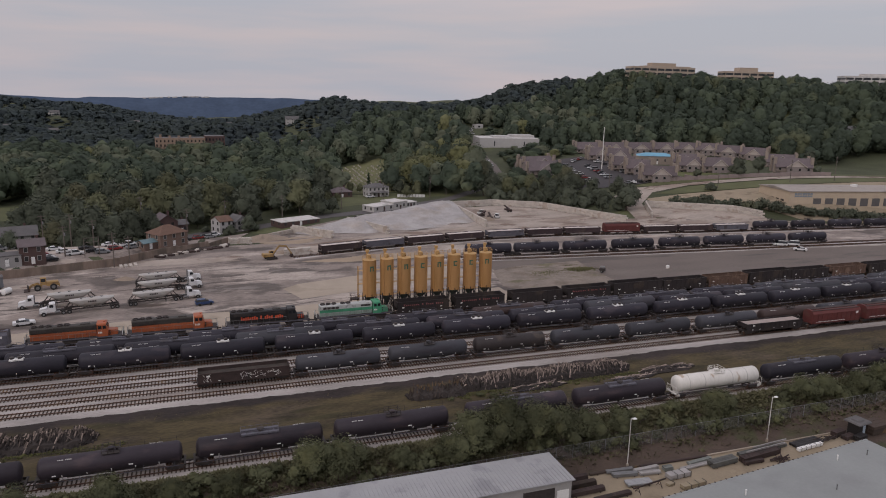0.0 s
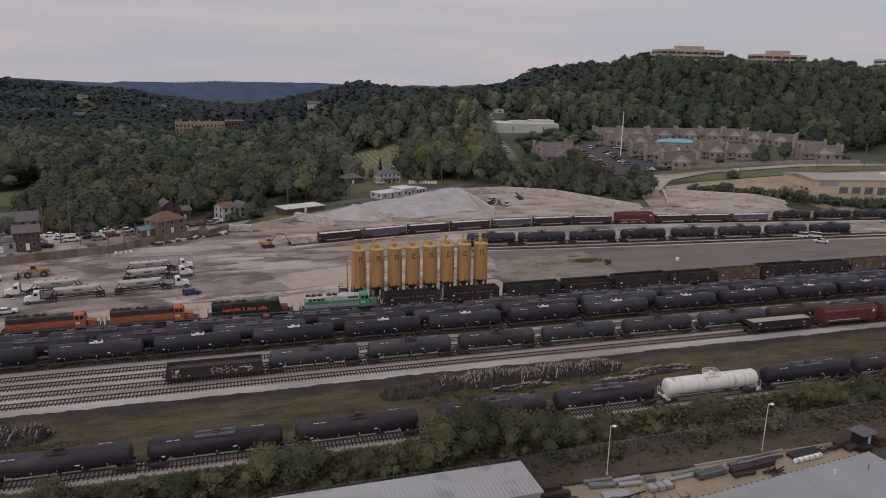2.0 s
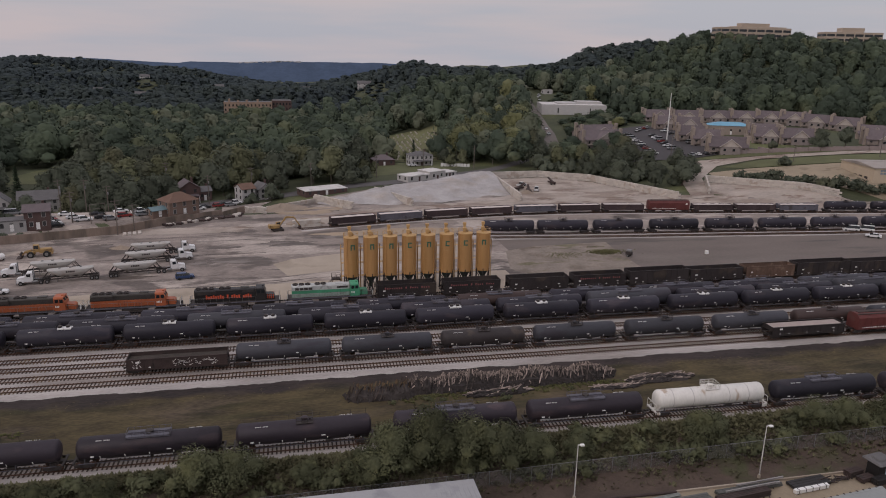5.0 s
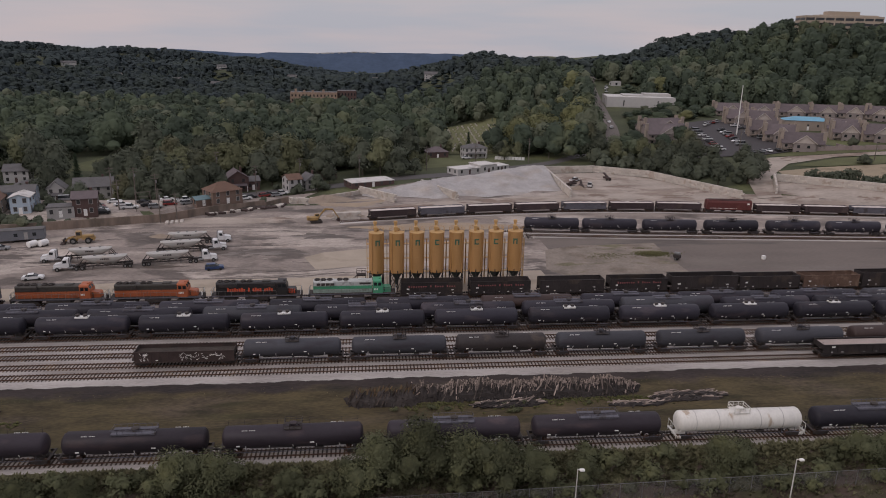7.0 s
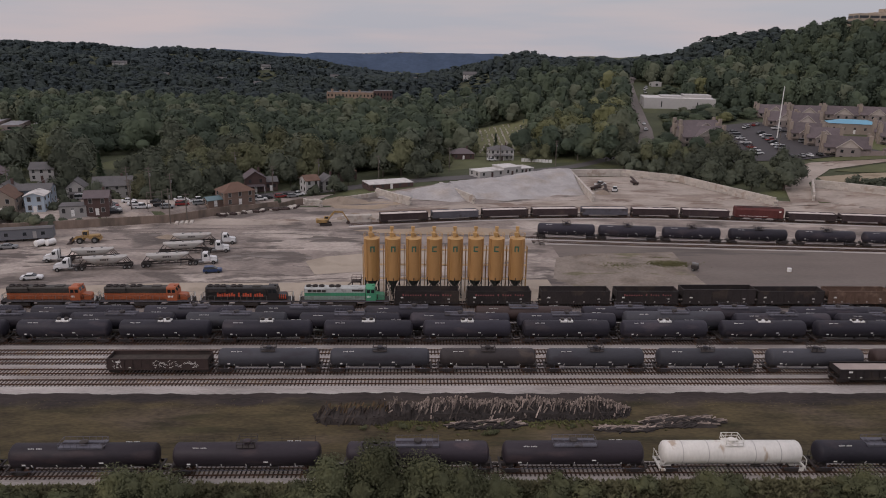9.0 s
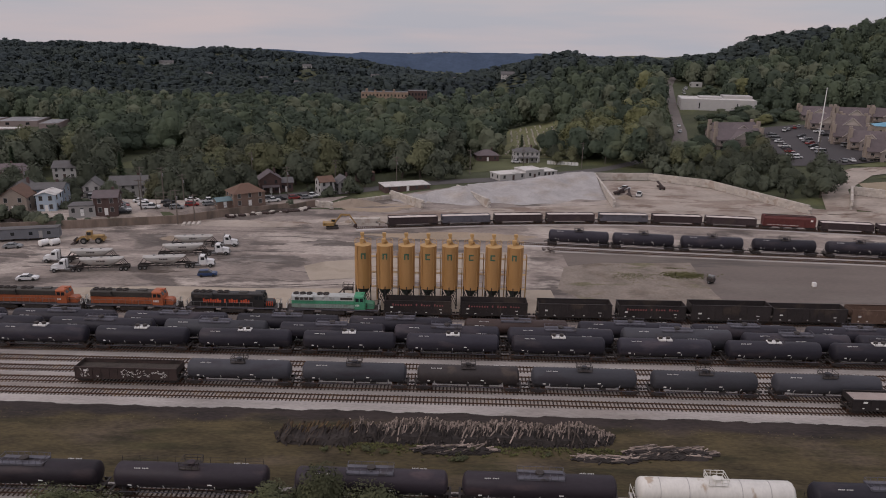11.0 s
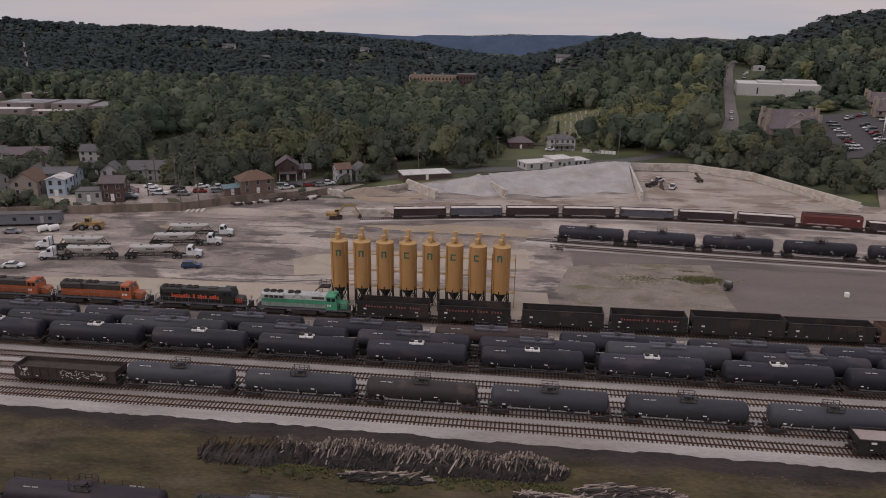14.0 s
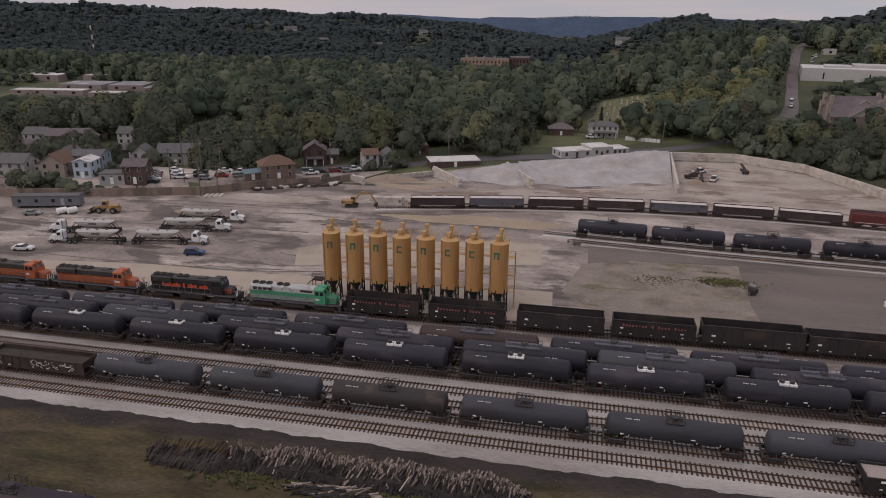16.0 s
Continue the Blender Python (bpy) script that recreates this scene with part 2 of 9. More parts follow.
M_HOPBLACK = shade("sooty_black_hopper_paint", (0.0275, 0.0225, 0.0225), 0.65, spread=0.4, scale=0.5, fine=4.0, bump=0.1, per_object=0.4, stain=(0.05, 0.038, 0.032), stain_scale=0.4, stretch=(0.6, 1, 0.5))
M_HOPBROWN = shade("weathered_brown_hopper_paint", (0.12, 0.075, 0.055), 0.75, spread=0.3, scale=0.5, fine=4.0, stain=(0.17, 0.115, 0.085), stain_scale=0.5)
M_HOPRED = shade("faded_red_hopper_paint", (0.105, 0.03, 0.027), 0.65, spread=0.3, scale=0.5, fine=4.0, stain=(0.1, 0.04, 0.035), stain_scale=0.4)
M_RUST = shade("rust_brown_steel", (0.049, 0.033, 0.03), 0.8, spread=0.35, scale=0.6, fine=5.0, stain=(0.032, 0.025, 0.022), stain_scale=0.5)
M_GONDOLA = shade("dark_plum_gondola_paint", (0.048, 0.033, 0.035), 0.7, spread=0.4, scale=0.5, fine=4.0, bump=0.1, per_object=0.5, stain=(0.07, 0.05, 0.046), stain_scale=0.4, stretch=(0.6, 1, 0.5))
M_HOPGREY = shade("grey_gondola_paint", (0.0978, 0.0952, 0.1140), 0.7, spread=0.3, scale=0.6, fine=5.0, stain=(0.0575, 0.0504, 0.0540), stain_scale=0.5)
M_SANDLOAD = shade("pale_sand_load", (0.3240, 0.2688, 0.2444), 0.95, spread=0.15, scale=0.4, fine=4.0, bump=0.6)
M_SANDPALE = shade("whitish_sand_load", (0.5038, 0.4478, 0.4145), 0.95, spread=0.15, scale=0.4, fine=4.0, bump=0.6)
M_COALDUST = shade("dark_scrap_load", (0.045, 0.036, 0.03), 0.95, spread=0.5, scale=0.8, fine=4.0, bump=1.0)
M_OCHRE = shade("ochre_silo_paint", (0.385, 0.212, 0.082), 0.55, spread=0.1, scale=0.5, fine=4.0, bump=0.05, stain=(0.35, 0.19, 0.065), stain_scale=0.45, stain_at=0.54, soft_edge=0.15, stretch=(1.5, 1.5, 0.18), per_object=0.08)
M_OCHRETOP = shade("ochre_roof_paint", (0.44, 0.275, 0.115), 0.6, spread=0.2, scale=0.8, fine=5.0)
M_MARKGREEN = shade("dark_green_mark_paint", (0.04, 0.11, 0.075), 0.6, spread=0.15)
M_LOCOORANGE = shade("faded_orange_loco_paint", (0.3420, 0.0950, 0.0385), 0.5, spread=0.2, scale=0.6, fine=4.0, stain=(0.2610, 0.0902, 0.0495), stain_scale=0.5)
M_LOCOBROWN = shade("dark_brown_loco_paint", (0.04, 0.035, 0.03), 0.55, spread=0.3, scale=0.6, fine=4.0)
M_LOCOBLACK = shade("black_loco_paint", (0.022, 0.02, 0.02), 0.5, spread=0.3, scale=0.6, fine=4.0)
M_LOCOGREEN = shade("bright_green_loco_paint", (0.06, 0.27, 0.15), 0.55, spread=0.2, scale=0.6, fine=4.0, stain=(0.08, 0.22, 0.14), stain_scale=0.5)
M_LOCOGREY = shade("pale_grey_loco_paint", (0.4, 0.41, 0.4), 0.6, spread=0.2, scale=0.6, fine=4.0, stain=(0.24, 0.24, 0.23), stain_scale=0.6)
M_LETTERRED = shade("red_orange_sign_paint", (0.55, 0.09, 0.04), 0.6, spread=0.1)
M_GREYSTEEL = shade("grey_steel", (0.2, 0.2, 0.2), 0.5, 0.5, spread=0.25, scale=0.8)
M_DARKSTEEL = shade("dark_green_steel", (0.035, 0.045, 0.04), 0.6, 0.2, spread=0.3)
M_ALU = shade("dusty_pale_tank_shell", (0.38, 0.365, 0.345), 0.55, 0.1, spread=0.12, scale=0.8, fine=4.0, stain=(0.36, 0.33, 0.3), stain_scale=0.5)
M_TYRE = shade("black_rubber", (0.025, 0.024, 0.023), 0.85, spread=0.2)
M_CATYELLOW = shade("machine_yellow_paint", (0.31, 0.2, 0.08), 0.55, spread=0.2, scale=0.8, stain=(0.22, 0.14, 0.065), stain_scale=0.9)
M_GLASS = shade("dark_window_glass", (0.02, 0.023, 0.026), 0.12, spread=0.2, bump=0.0, spec=0.6)
M_PANE = shade("curtained_window_glass", (0.055, 0.055, 0.056), 0.2, spread=0.3, bump=0.0, spec=0.6, per_object=0.8)
M_BLOCK = shade("precast_concrete_block", (0.44, 0.4, 0.36), 0.92, spread=0.18, scale=0.3, fine=3.0, per_object=0.25, island=0.25, stain=(0.33, 0.28, 0.24), stain_scale=0.3)
M_PILEGREY = shade("grey_crushed_stone", (0.3434, 0.3248, 0.3161), 0.95, spread=0.3, scale=0.18, fine=1.5, bump=0.8, stain=(0.3052, 0.2725, 0.2453), stain_scale=0.1, stain_at=0.5, soft_edge=0.2)
M_OLDROAD = shade("faded_road_asphalt", (0.136, 0.118, 0.108), 0.9, spread=0.2, scale=0.1, fine=1.0)
M_PILETAN = shade("tan_soil_heap", (0.25, 0.2, 0.155), 0.95, spread=0.25, scale=0.2, fine=2.5, bump=0.7)
M_LEAF = shade("deciduous_leaves", (0.084, 0.095, 0.068), 0.85, spread=0.2, scale=0.12, fine=0.5, bump=0.0, island=0.07, per_object=0.5, stain=(0.104, 0.104, 0.063), stain_scale=0.03, stain_at=0.55, soft_edge=0.08, spec=0.1, through_light=0.12)
M_LEAFLIGHT = shade("sunlit_yellowish_leaves", (0.1231, 0.1283, 0.0731), 0.85, spread=0.2, scale=0.12, fine=0.5, bump=0.0, island=0.07, per_object=0.4, spec=0.1, through_light=0.12)
M_WOODS = shade("mixed_woodland_leaves", (0.0808, 0.1010, 0.0660), 0.9, spread=0.2, scale=0.07, fine=0.3, bump=0.0, island=0.07, stain=(0.1072, 0.1198, 0.0713), stain_scale=0.018, stain_at=0.54, soft_edge=0.05, spec=0.08, second=((0.0592, 0.0762, 0.0537), 0.02, 0.52, 0.05, (1, 1, 1)), through_light=0.12)
M_WOODSDARK = shade("dark_woodland_leaves", (0.0543, 0.0698, 0.0499), 0.9, spread=0.2, scale=0.07, fine=0.3, bump=0.0, island=0.07, spec=0.08, through_light=0.12)
M_WOODSPALE = shade("pale_woodland_leaves", (0.116, 0.128, 0.087), 0.9, spread=0.2, scale=0.07, fine=0.3, bump=0.0, island=0.07, spec=0.08, through_light=0.12)
# far leaf colours shifted towards blue: distance haze painted in
M_WOODSDIM = shade("haze_dulled_woodland_leaves", (0.0496, 0.0616, 0.0567), 0.95, spread=0.18, scale=0.03, fine=0.12, bump=0.0, island=0.04, spec=0.05, through_light=0.12)
M_WOODSFAR = shade("haze_blue_woodland_leaves", (0.0505, 0.0634, 0.0648), 0.95, spread=0.2, scale=0.03, fine=0.12, bump=0.0, island=0.04, stain=(0.0574, 0.0704, 0.0648), stain_scale=0.006, stain_at=0.5, soft_edge=0.1, spec=0.05, second=((0.0418, 0.0528, 0.0567), 0.005, 0.5, 0.1, (1, 2, 1)), through_light=0.12)
M_WEED = shade("green_weed_blades", (0.088, 0.09, 0.038), 0.9, spread=0.4, scale=0.3, fine=2.0, bump=0.0, island=0.5, spec=0.1)
M_WEEDLIGHT = shade("pale_green_weed_blades", (0.1092, 0.1056, 0.0495), 0.9, spread=0.4, scale=0.3, fine=2.0, bump=0.0, island=0.5, spec=0.1)
M_WEEDDRY = shade("dry_weed_blades", (0.115, 0.092, 0.05), 0.9, spread=0.4, scale=0.3, fine=2.0, bump=0.0, island=0.6, spec=0.1)
M_LEAFNEAR = shade("scrub_leaves", (0.0857, 0.0908, 0.0505), 0.8, spread=0.35, scale=0.35, fine=2.0, bump=0.0, island=0.18, per_object=0.5, stain=(0.1022, 0.1038, 0.0523), stain_scale=0.35, stain_at=0.52, soft_edge=0.15, spec=0.1, through_light=0.12)
M_LEAFYELLOW = shade("yellow_green_leaves", (0.123, 0.126, 0.058), 0.8, spread=0.3, scale=0.08, fine=0.4, bump=0.0, island=0.15, per_object=0.3, spec=0.2, through_light=0.12)
M_CONIFER = shade("dark_conifer_needles", (0.028, 0.042, 0.022), 0.8, spread=0.3, scale=0.2, fine=1.0, bump=0.0, island=0.6, spec=0.2)
M_BARK = shade("grey_brown_bark", (0.075, 0.06, 0.048), 0.95, spread=0.35, scale=1.0, fine=6.0)
# the blue is aerial haze put into the base colour
M_FARHILL = shade("far_woods_painted_haze", (0.064, 0.088, 0.133), 1.0, spread=0.25, scale=0.01, fine=0.05, bump=0.0, spec=0.0)
M_BRICKRED = shade("red_brick", (0.088, 0.055, 0.05), 0.85, spread=0.2, scale=0.5, fine=6.0)
M_BRICKTAN = shade("tan_brick", (0.165, 0.115, 0.092), 0.85, spread=0.18, scale=0.4, fine=5.0)
M_ROOFTAN = shade("pale_tan_metal_roof", (0.3, 0.265, 0.235), 0.6, 0.1, spread=0.15, scale=0.2, fine=2.0, stain=(0.23, 0.2, 0.18), stain_scale=0.1)
M_SCHOOL = shade("pinkish_tan_brick", (0.2772, 0.1987, 0.1490), 0.85, spread=0.18, scale=0.3, fine=4.0)
M_SIDINGWHITE = shade("white_siding", (0.42, 0.405, 0.395), 0.7, spread=0.08, scale=0.5, fine=4.0)
M_SIDINGGREY = shade("grey_siding", (0.3, 0.29, 0.28), 0.75, spread=0.12, scale=0.5, fine=4.0)
M_SIDINGBLUE = shade("pale_blue_siding", (0.36, 0.43, 0.5), 0.75, spread=0.1, scale=0.5, fine=4.0)
M_SIDINGSLATE = shade("blue_grey_siding", (0.18, 0.22, 0.26), 0.75, spread=0.12, scale=0.5, fine=4.0)
M_SIDINGTAN = shade("tan_siding", (0.27, 0.225, 0.19), 0.75, spread=0.12, scale=0.5, fine=4.0)
M_SIDINGMAUVE = shade("mauve_brown_siding", (0.24, 0.195, 0.185), 0.75, spread=0.15, scale=0.5, fine=4.0)
M_ROOFGREY = shade("grey_shingle_roof", (0.11, 0.105, 0.105), 0.9, spread=0.22, scale=0.5, fine=5.0)
M_ROOFBROWN = shade("brown_shingle_roof", (0.135, 0.082, 0.06), 0.9, spread=0.2, scale=0.5, fine=5.0)
M_ROOFMAUVE = shade("mauve_shingle_roof", (0.1176, 0.0960, 0.0996), 0.9, spread=0.2, scale=0.5, fine=5.0, per_object=0.25)
M_ROOFLIGHT = shade("pale_flat_roof", (0.52, 0.5, 0.48), 0.8, spread=0.2, scale=0.3, fine=3.0, stain=(0.36, 0.34, 0.32), stain_scale=0.25)
M_METALROOF = shade("dull_white_metal_roof", (0.325, 0.325, 0.33), 0.5, 0.15, spread=0.1, scale=0.3, fine=3.0, stain=(0.25, 0.25, 0.26), stain_scale=0.2)
M_MEMBRANE = shade("pale_grey_roof_membrane", (0.245, 0.257, 0.25), 0.8, spread=0.1, scale=0.1, fine=2.0, stain=(0.215, 0.22, 0.218), stain_scale=0.12, stain_at=0.5, soft_edge=0.2)
M_STACKGREEN = shade("grey_green_sheet_packs", (0.17, 0.18, 0.165), 0.7, 0.2, spread=0.25, scale=0.8, per_object=0.4)
M_STACKDULL = shade("dull_grey_board_packs", (0.1, 0.1, 0.093), 0.7, 0.2, spread=0.25, scale=0.8, per_object=0.4)
M_PALEBOARD = shade("pale_weathered_boards", (0.29, 0.275, 0.265), 0.8, 0.0, spread=0.25, scale=0.8, per_object=0.4)
M_BEIGEWALL = shade("beige_metal_wall", (0.44, 0.36, 0.27), 0.75, spread=0.1, scale=0.3, fine=4.0)
M_OFFICE = shade("buff_precast_facade", (0.37, 0.3, 0.235), 0.8, spread=0.1, scale=0.1, fine=1.0)
M_POOL = shade("blue_tarpaulin", (0.12, 0.31, 0.43), 0.5, spread=0.2, scale=0.2, fine=1.5)
M_TEAL = shade("teal_metal_roof", (0.11, 0.17, 0.185), 0.6, spread=0.15, scale=0.4)
M_POLE = shade("grey_timber_pole", (0.13, 0.11, 0.095), 0.9, spread=0.2)
M_LUMBER = shade("stacked_new_lumber", (0.27, 0.225, 0.155), 0.85, spread=0.2, scale=0.8, fine=5.0, per_object=0.3)
M_YARDTAN = shade("tan_gravel_yard", (0.265, 0.215, 0.15), 0.95, spread=0.18, scale=0.2, fine=3.0, stain=(0.2, 0.16, 0.11), stain_scale=0.15)
M_SLOPE = shade("brown_soil_bank", (0.0720, 0.0518, 0.0400), 0.95, spread=0.4, scale=0.3, fine=2.5, bump=0.8, stain=(0.0550, 0.0557, 0.0270), stain_scale=0.2, stain_at=0.52, soft_edge=0.15)
M_MESH = shade("galvanised_fence_mesh", (0.25, 0.25, 0.25), 0.6, 0.5, spread=0.1, alpha=0.26)
M_CARWHITE = shade("white_car_paint", (0.62, 0.62, 0.62), 0.3, spread=0.05, bump=0.0)
M_CARSILVER = shade("silver_car_paint", (0.3, 0.31, 0.32), 0.3, 0.4, spread=0.05, bump=0.0)
M_CARBLACK = shade("black_car_paint", (0.02, 0.02, 0.022), 0.3, spread=0.05, bump=0.0)
M_CARBLUE = shade("blue_car_paint", (0.03, 0.055, 0.13), 0.3, spread=0.05, bump=0.0)
M_CARRED = shade("dark_red_car_paint", (0.2, 0.025, 0.022), 0.3, spread=0.05, bump=0.0)

# ---- mesh tools ----
class Geo:
    """Collects vertices and faces of one mesh."""

    def __init__(self):
        self.v, self.f = [], []

    def add(self, vs, fs):
        k = len(self.v)
        self.v += [tuple(p) for p in vs]
        self.f += [tuple(i + k for i in f) for f in fs]
        return self

    def box(self, x0, x1, y0, y1, z0, z1, m=None):
        vs = [Vector((x, y, z)) for z in (z0, z1) for y in (y0, y1) for x in (x0, x1)]
        if m is not None:
            vs = [m @ p for p in vs]
        return self.add(vs, [(0, 2, 3, 1), (4, 5, 7, 6), (0, 1, 5, 4), (1, 3, 7, 5), (3, 2, 6, 7), (2, 0, 4, 6)])

    def cbox(self, x0, x1, y0, y1, z0, z1, c=0.05, m=None):
        """A box with its upright and top edges cut off by c."""
        def ring(z, d):
            a, b, e, g = x0 + d, x1 - d, y0 + d, y1 - d
            return [(a + c, e, z), (b - c, e, z), (b, e + c, z), (b, g - c, z), (b - c, g, z), (a + c, g, z), (a, g - c, z), (a, e + c, z)]
        vs = [Vector(p) for p in ring(z0, 0) + ring(z1 - c, 0) + ring(z1, c)]
        if m is not None:
            vs = [m @ p for p in vs]
        fs = [tuple(range(7, -1, -1)), tuple(range(16, 24))]
        for k in (0, 8):
            fs += [(k + i, k + (i + 1) % 8, k + 8 + (i + 1) % 8, k + 8 + i) for i in range(8)]
        return self.add(vs, fs)

    def cyl(self, p, q, r, r2=None, n=12, caps=True):
        p, q = Vector(p), Vector(q)
        r2 = r if r2 is None else r2
        w = (q - p).normalized()
        u = w.orthogonal().normalized()
        t = w.cross(u)
        vs = [c + (u * math.cos(a) + t * math.sin(a)) * s for c, s in ((p, r), (q, r2)) for a in [2 * math.pi * i / n for i in range(n)]]
        fs = [(i, (i + 1) % n, n + (i + 1) % n, n + i) for i in range(n)]
        if caps:
            fs += [tuple(range(n - 1, -1, -1)), tuple(range(n, 2 * n))]
        return self.add(vs, fs)

    def lathe(self, prof, axis="z", n=24, at=(0, 0, 0)):
        """Turns (along, radius) pairs round an axis through at."""
        vs = []
        for s, r in prof:
            for i in range(n):
                a = 2 * math.pi * i / n
                c, d = r * math.cos(a), r * math.sin(a)
                p = (s, c, d) if axis == "x" else (c, d, s) if axis == "z" else (d, s, c)
                vs.append((p[0] + at[0], p[1] + at[1], p[2] + at[2]))
        k = len(prof)
        fs = [(j * n + i, j * n + (i + 1) % n, (j + 1) * n + (i + 1) % n, (j + 1) * n + i) for j in range(k - 1) for i in range(n)]
        fs += [tuple(range(n - 1, -1, -1)), tuple(range((k - 1) * n, k * n))]
        return self.add(vs, fs)

    def bar(self, p, q, w, h=None):
        p, q = Vector(p), Vector(q)
        d = (q - p)
        z = Vector((0, 0, 1)) if abs(d.normalized().z) < 0.95 else Vector((0, 1, 0))
        s = d.cross(z).normalized() * (w / 2)
        t = s.cross(d).normalized() * ((h or w) / 2)
        vs = [c + a * s + b * t for c in (p, q) for a, b in ((-1, -1), (1, -1), (1, 1), (-1, 1))]
        return self.add(vs, [(3, 2, 1, 0), (4, 5, 6, 7), (0, 1, 5, 4), (1, 2, 6, 5), (2, 3, 7, 6), (3, 0, 4, 7)])

    def prism(self, poly, a, b, axis="y"):
        """Extrudes a polygon: in xz along y, in yz along x, or in xy along z."""
        def at(p, k):
            return {"y": (p[0], k, p[1]), "x": (k, p[0], p[1]), "z": (p[0], p[1], k)}[axis]
        n = len(poly)
        vs = [at(p, a) for p in poly] + [at(p, b) for p in poly]
        return self.add(vs, [tuple(range(n)), tuple(range(2 * n - 1, n - 1, -1))] + [(i, n + i, n + (i + 1) % n, (i + 1) % n) for i in range(n)])

    def data(self, name, mat, smooth=False):
        me = bpy.data.meshes.new(name)
        me.from_pydata([tuple(p) for p in self.v], [], self.f)
        bm = bmesh.new()
        bm.from_mesh(me)
        bmesh.ops.recalc_face_normals(bm, faces=bm.faces)
        bm.to_mesh(me)
        bm.free()
        me.materials.append(mat)
        if smooth:
            me.polygons.foreach_set("use_smooth", [True] * len(me.polygons))
            me.set_sharp_from_angle(angle=radians(35))
        return me


def part(name, g, mat, parent, label="", smooth=False):
    """A mesh object under a thing or under a part; g is a Geo or a mesh."""
    ob = new(name, g.data(name, mat, smooth) if isinstance(g, Geo) else g)
    ob.parent = parent
    return tagged(ob, label)


def thing(name, label, category, group="", kind="", m=None):
    ob = new(name)
    ob.empty_display_size = 0.5
    if m is not None:
        ob.matrix_basis = m
    return tagged(ob, label, category, group, kind)


def solid(name, g, mat, label, category, kind="structure", group="", smooth=False):
    return tagged(new(name, g.data(name, mat, smooth)), label, category, group, kind)


def numpy_mesh(name, verts, faces, mat, smooth=False, normals=None):
    """A mesh from arrays: verts (n, 3), faces (m, 3), and the normals of its vertices where they are given."""
    me = bpy.data.meshes.new(name)
    me.vertices.add(len(verts))
    me.vertices.foreach_set("co", np.asarray(verts, dtype=np.float32).ravel())
    k = faces.shape[1]
    me.loops.add(faces.size)
    me.loops.foreach_set("vertex_index", faces.astype(np.int32).ravel())
    me.polygons.add(len(faces))
    me.polygons.foreach_set("loop_start", np.arange(0, faces.size, k, dtype=np.int32))
    if smooth:
        me.polygons.foreach_set("use_smooth", np.ones(len(faces), dtype=bool))
    me.update(calc_edges=True)
    me.validate()
    if normals is not None:
        me.normals_split_custom_set_from_vertices(np.asarray(normals, dtype=np.float32).tolist())
    me.materials.append(mat)
    return me


# ---- lie of the land ----
def smooth_step(v, a, b):
    t = np.clip((v - a) / (b - a), 0, 1)
    return t * t * (3 - 2 * t)


def bump(x, y, cx, cy, sx, sy, h):
    return h * np.exp(-((x - cx) / sx) ** 2 - ((y - cy) / sy) ** 2)


def land(x, y):
    """Height of the ground."""
    x, y = np.asarray(x, dtype=float), np.asarray(y, dtype=float)
    z = -3.5 * (1 - smooth_step(y, 88.5, 98.0))
    east = 14 * smooth_step(x + 0.6 * (y - 260), 165, 365) * smooth_step(x, 70, 185) * smooth_step(y, 238, 262) * (1 - smooth_step(y, 800, 1200))
    west = -1.8 * smooth_step(y, 258, 268) * (1 - smooth_step(x, 10, 60)) - 6 * smooth_step(y, 300, 520) * (1 - smooth_step(x, 60, 190))
    q = 0.78 * (x - 257) + 0.62 * (y - 480)
    road = 186 + 0.24 * (y - 435)
    hill = 27 * smooth_step(q, 0, 210) * smooth_step(x - road, 20, 170) * (1 - 0.45 * smooth_step(y, 760, 1150))
    along = 15 * smooth_step(y, 440, 760) * smooth_step(x, 60, 230) * (1 - smooth_step(y, 850, 1250))
    hill = hill + 11 * smooth_step(x, 345, 418) * smooth_step(q, 90, 180) * (1 - smooth_step(y, 760, 1150))
    hill = hill * (1 - 0.5 * smooth_step(y, 625, 760) * smooth_step(x, 300, 400))
    rear = y - np.interp(x, [-150, -75, -48.3, -23.6, -14.8, -6, 4, 12], [218, 220, 227.2, 235, 243, 250, 257, 268])
    terrace = 2.2 * smooth_step(rear, 3.5, 7.5) * (1 - smooth_step(x, -2, 10)) * (1 - smooth_step(y, 254, 268))
    folds = (11 * np.sin(0.0085 * x + 0.004 * y + 1.1) * np.sin(0.0125 * y - 0.0035 * x) + 5 * np.sin(0.021 * x - 0.013 * y) * np.sin(0.023 * y + 0.011 * x + 2)) * smooth_step(y, 600, 950) * (1 - smooth_step(y, 2000, 2500))
    hill = hill + bump(x, y, 372, 745, 48, 70, 8.5)
    far = terrace + folds + bump(x, y, 330, 1330, 230, 260, 28) + bump(x, y, 800, 1500, 400, 450, 22) + bump(x, y, -1150, 1750, 750, 450, 24) + bump(x, y, -480, 2200, 330, 420, 12) + bump(x, y, -1900, 1500, 900, 800, 30)
    drop = -55 * smooth_step(y, 2400, 3200) - 48 * smooth_step(y, 850, 2000) * np.exp(-((x - 0.05 * y) / (0.17 * np.maximum(y, 300))) ** 2)
    return z + east + west + hill + along + far + drop


def stretched(lo, hi, centre, near, fine, coarse):
    """Grid lines that are fine near the centre and coarser away from it."""
    out, v = [centre], centre
    for sign, end in ((1, hi), (-1, lo)):
        v, line = centre, []
        while sign * (end - v) > 0:
            v += sign * (fine + coarse * max(0, abs(v - centre) - near))
            line.append(min(max(v, lo), hi))
        out += line
    return np.array(sorted(set(out)))


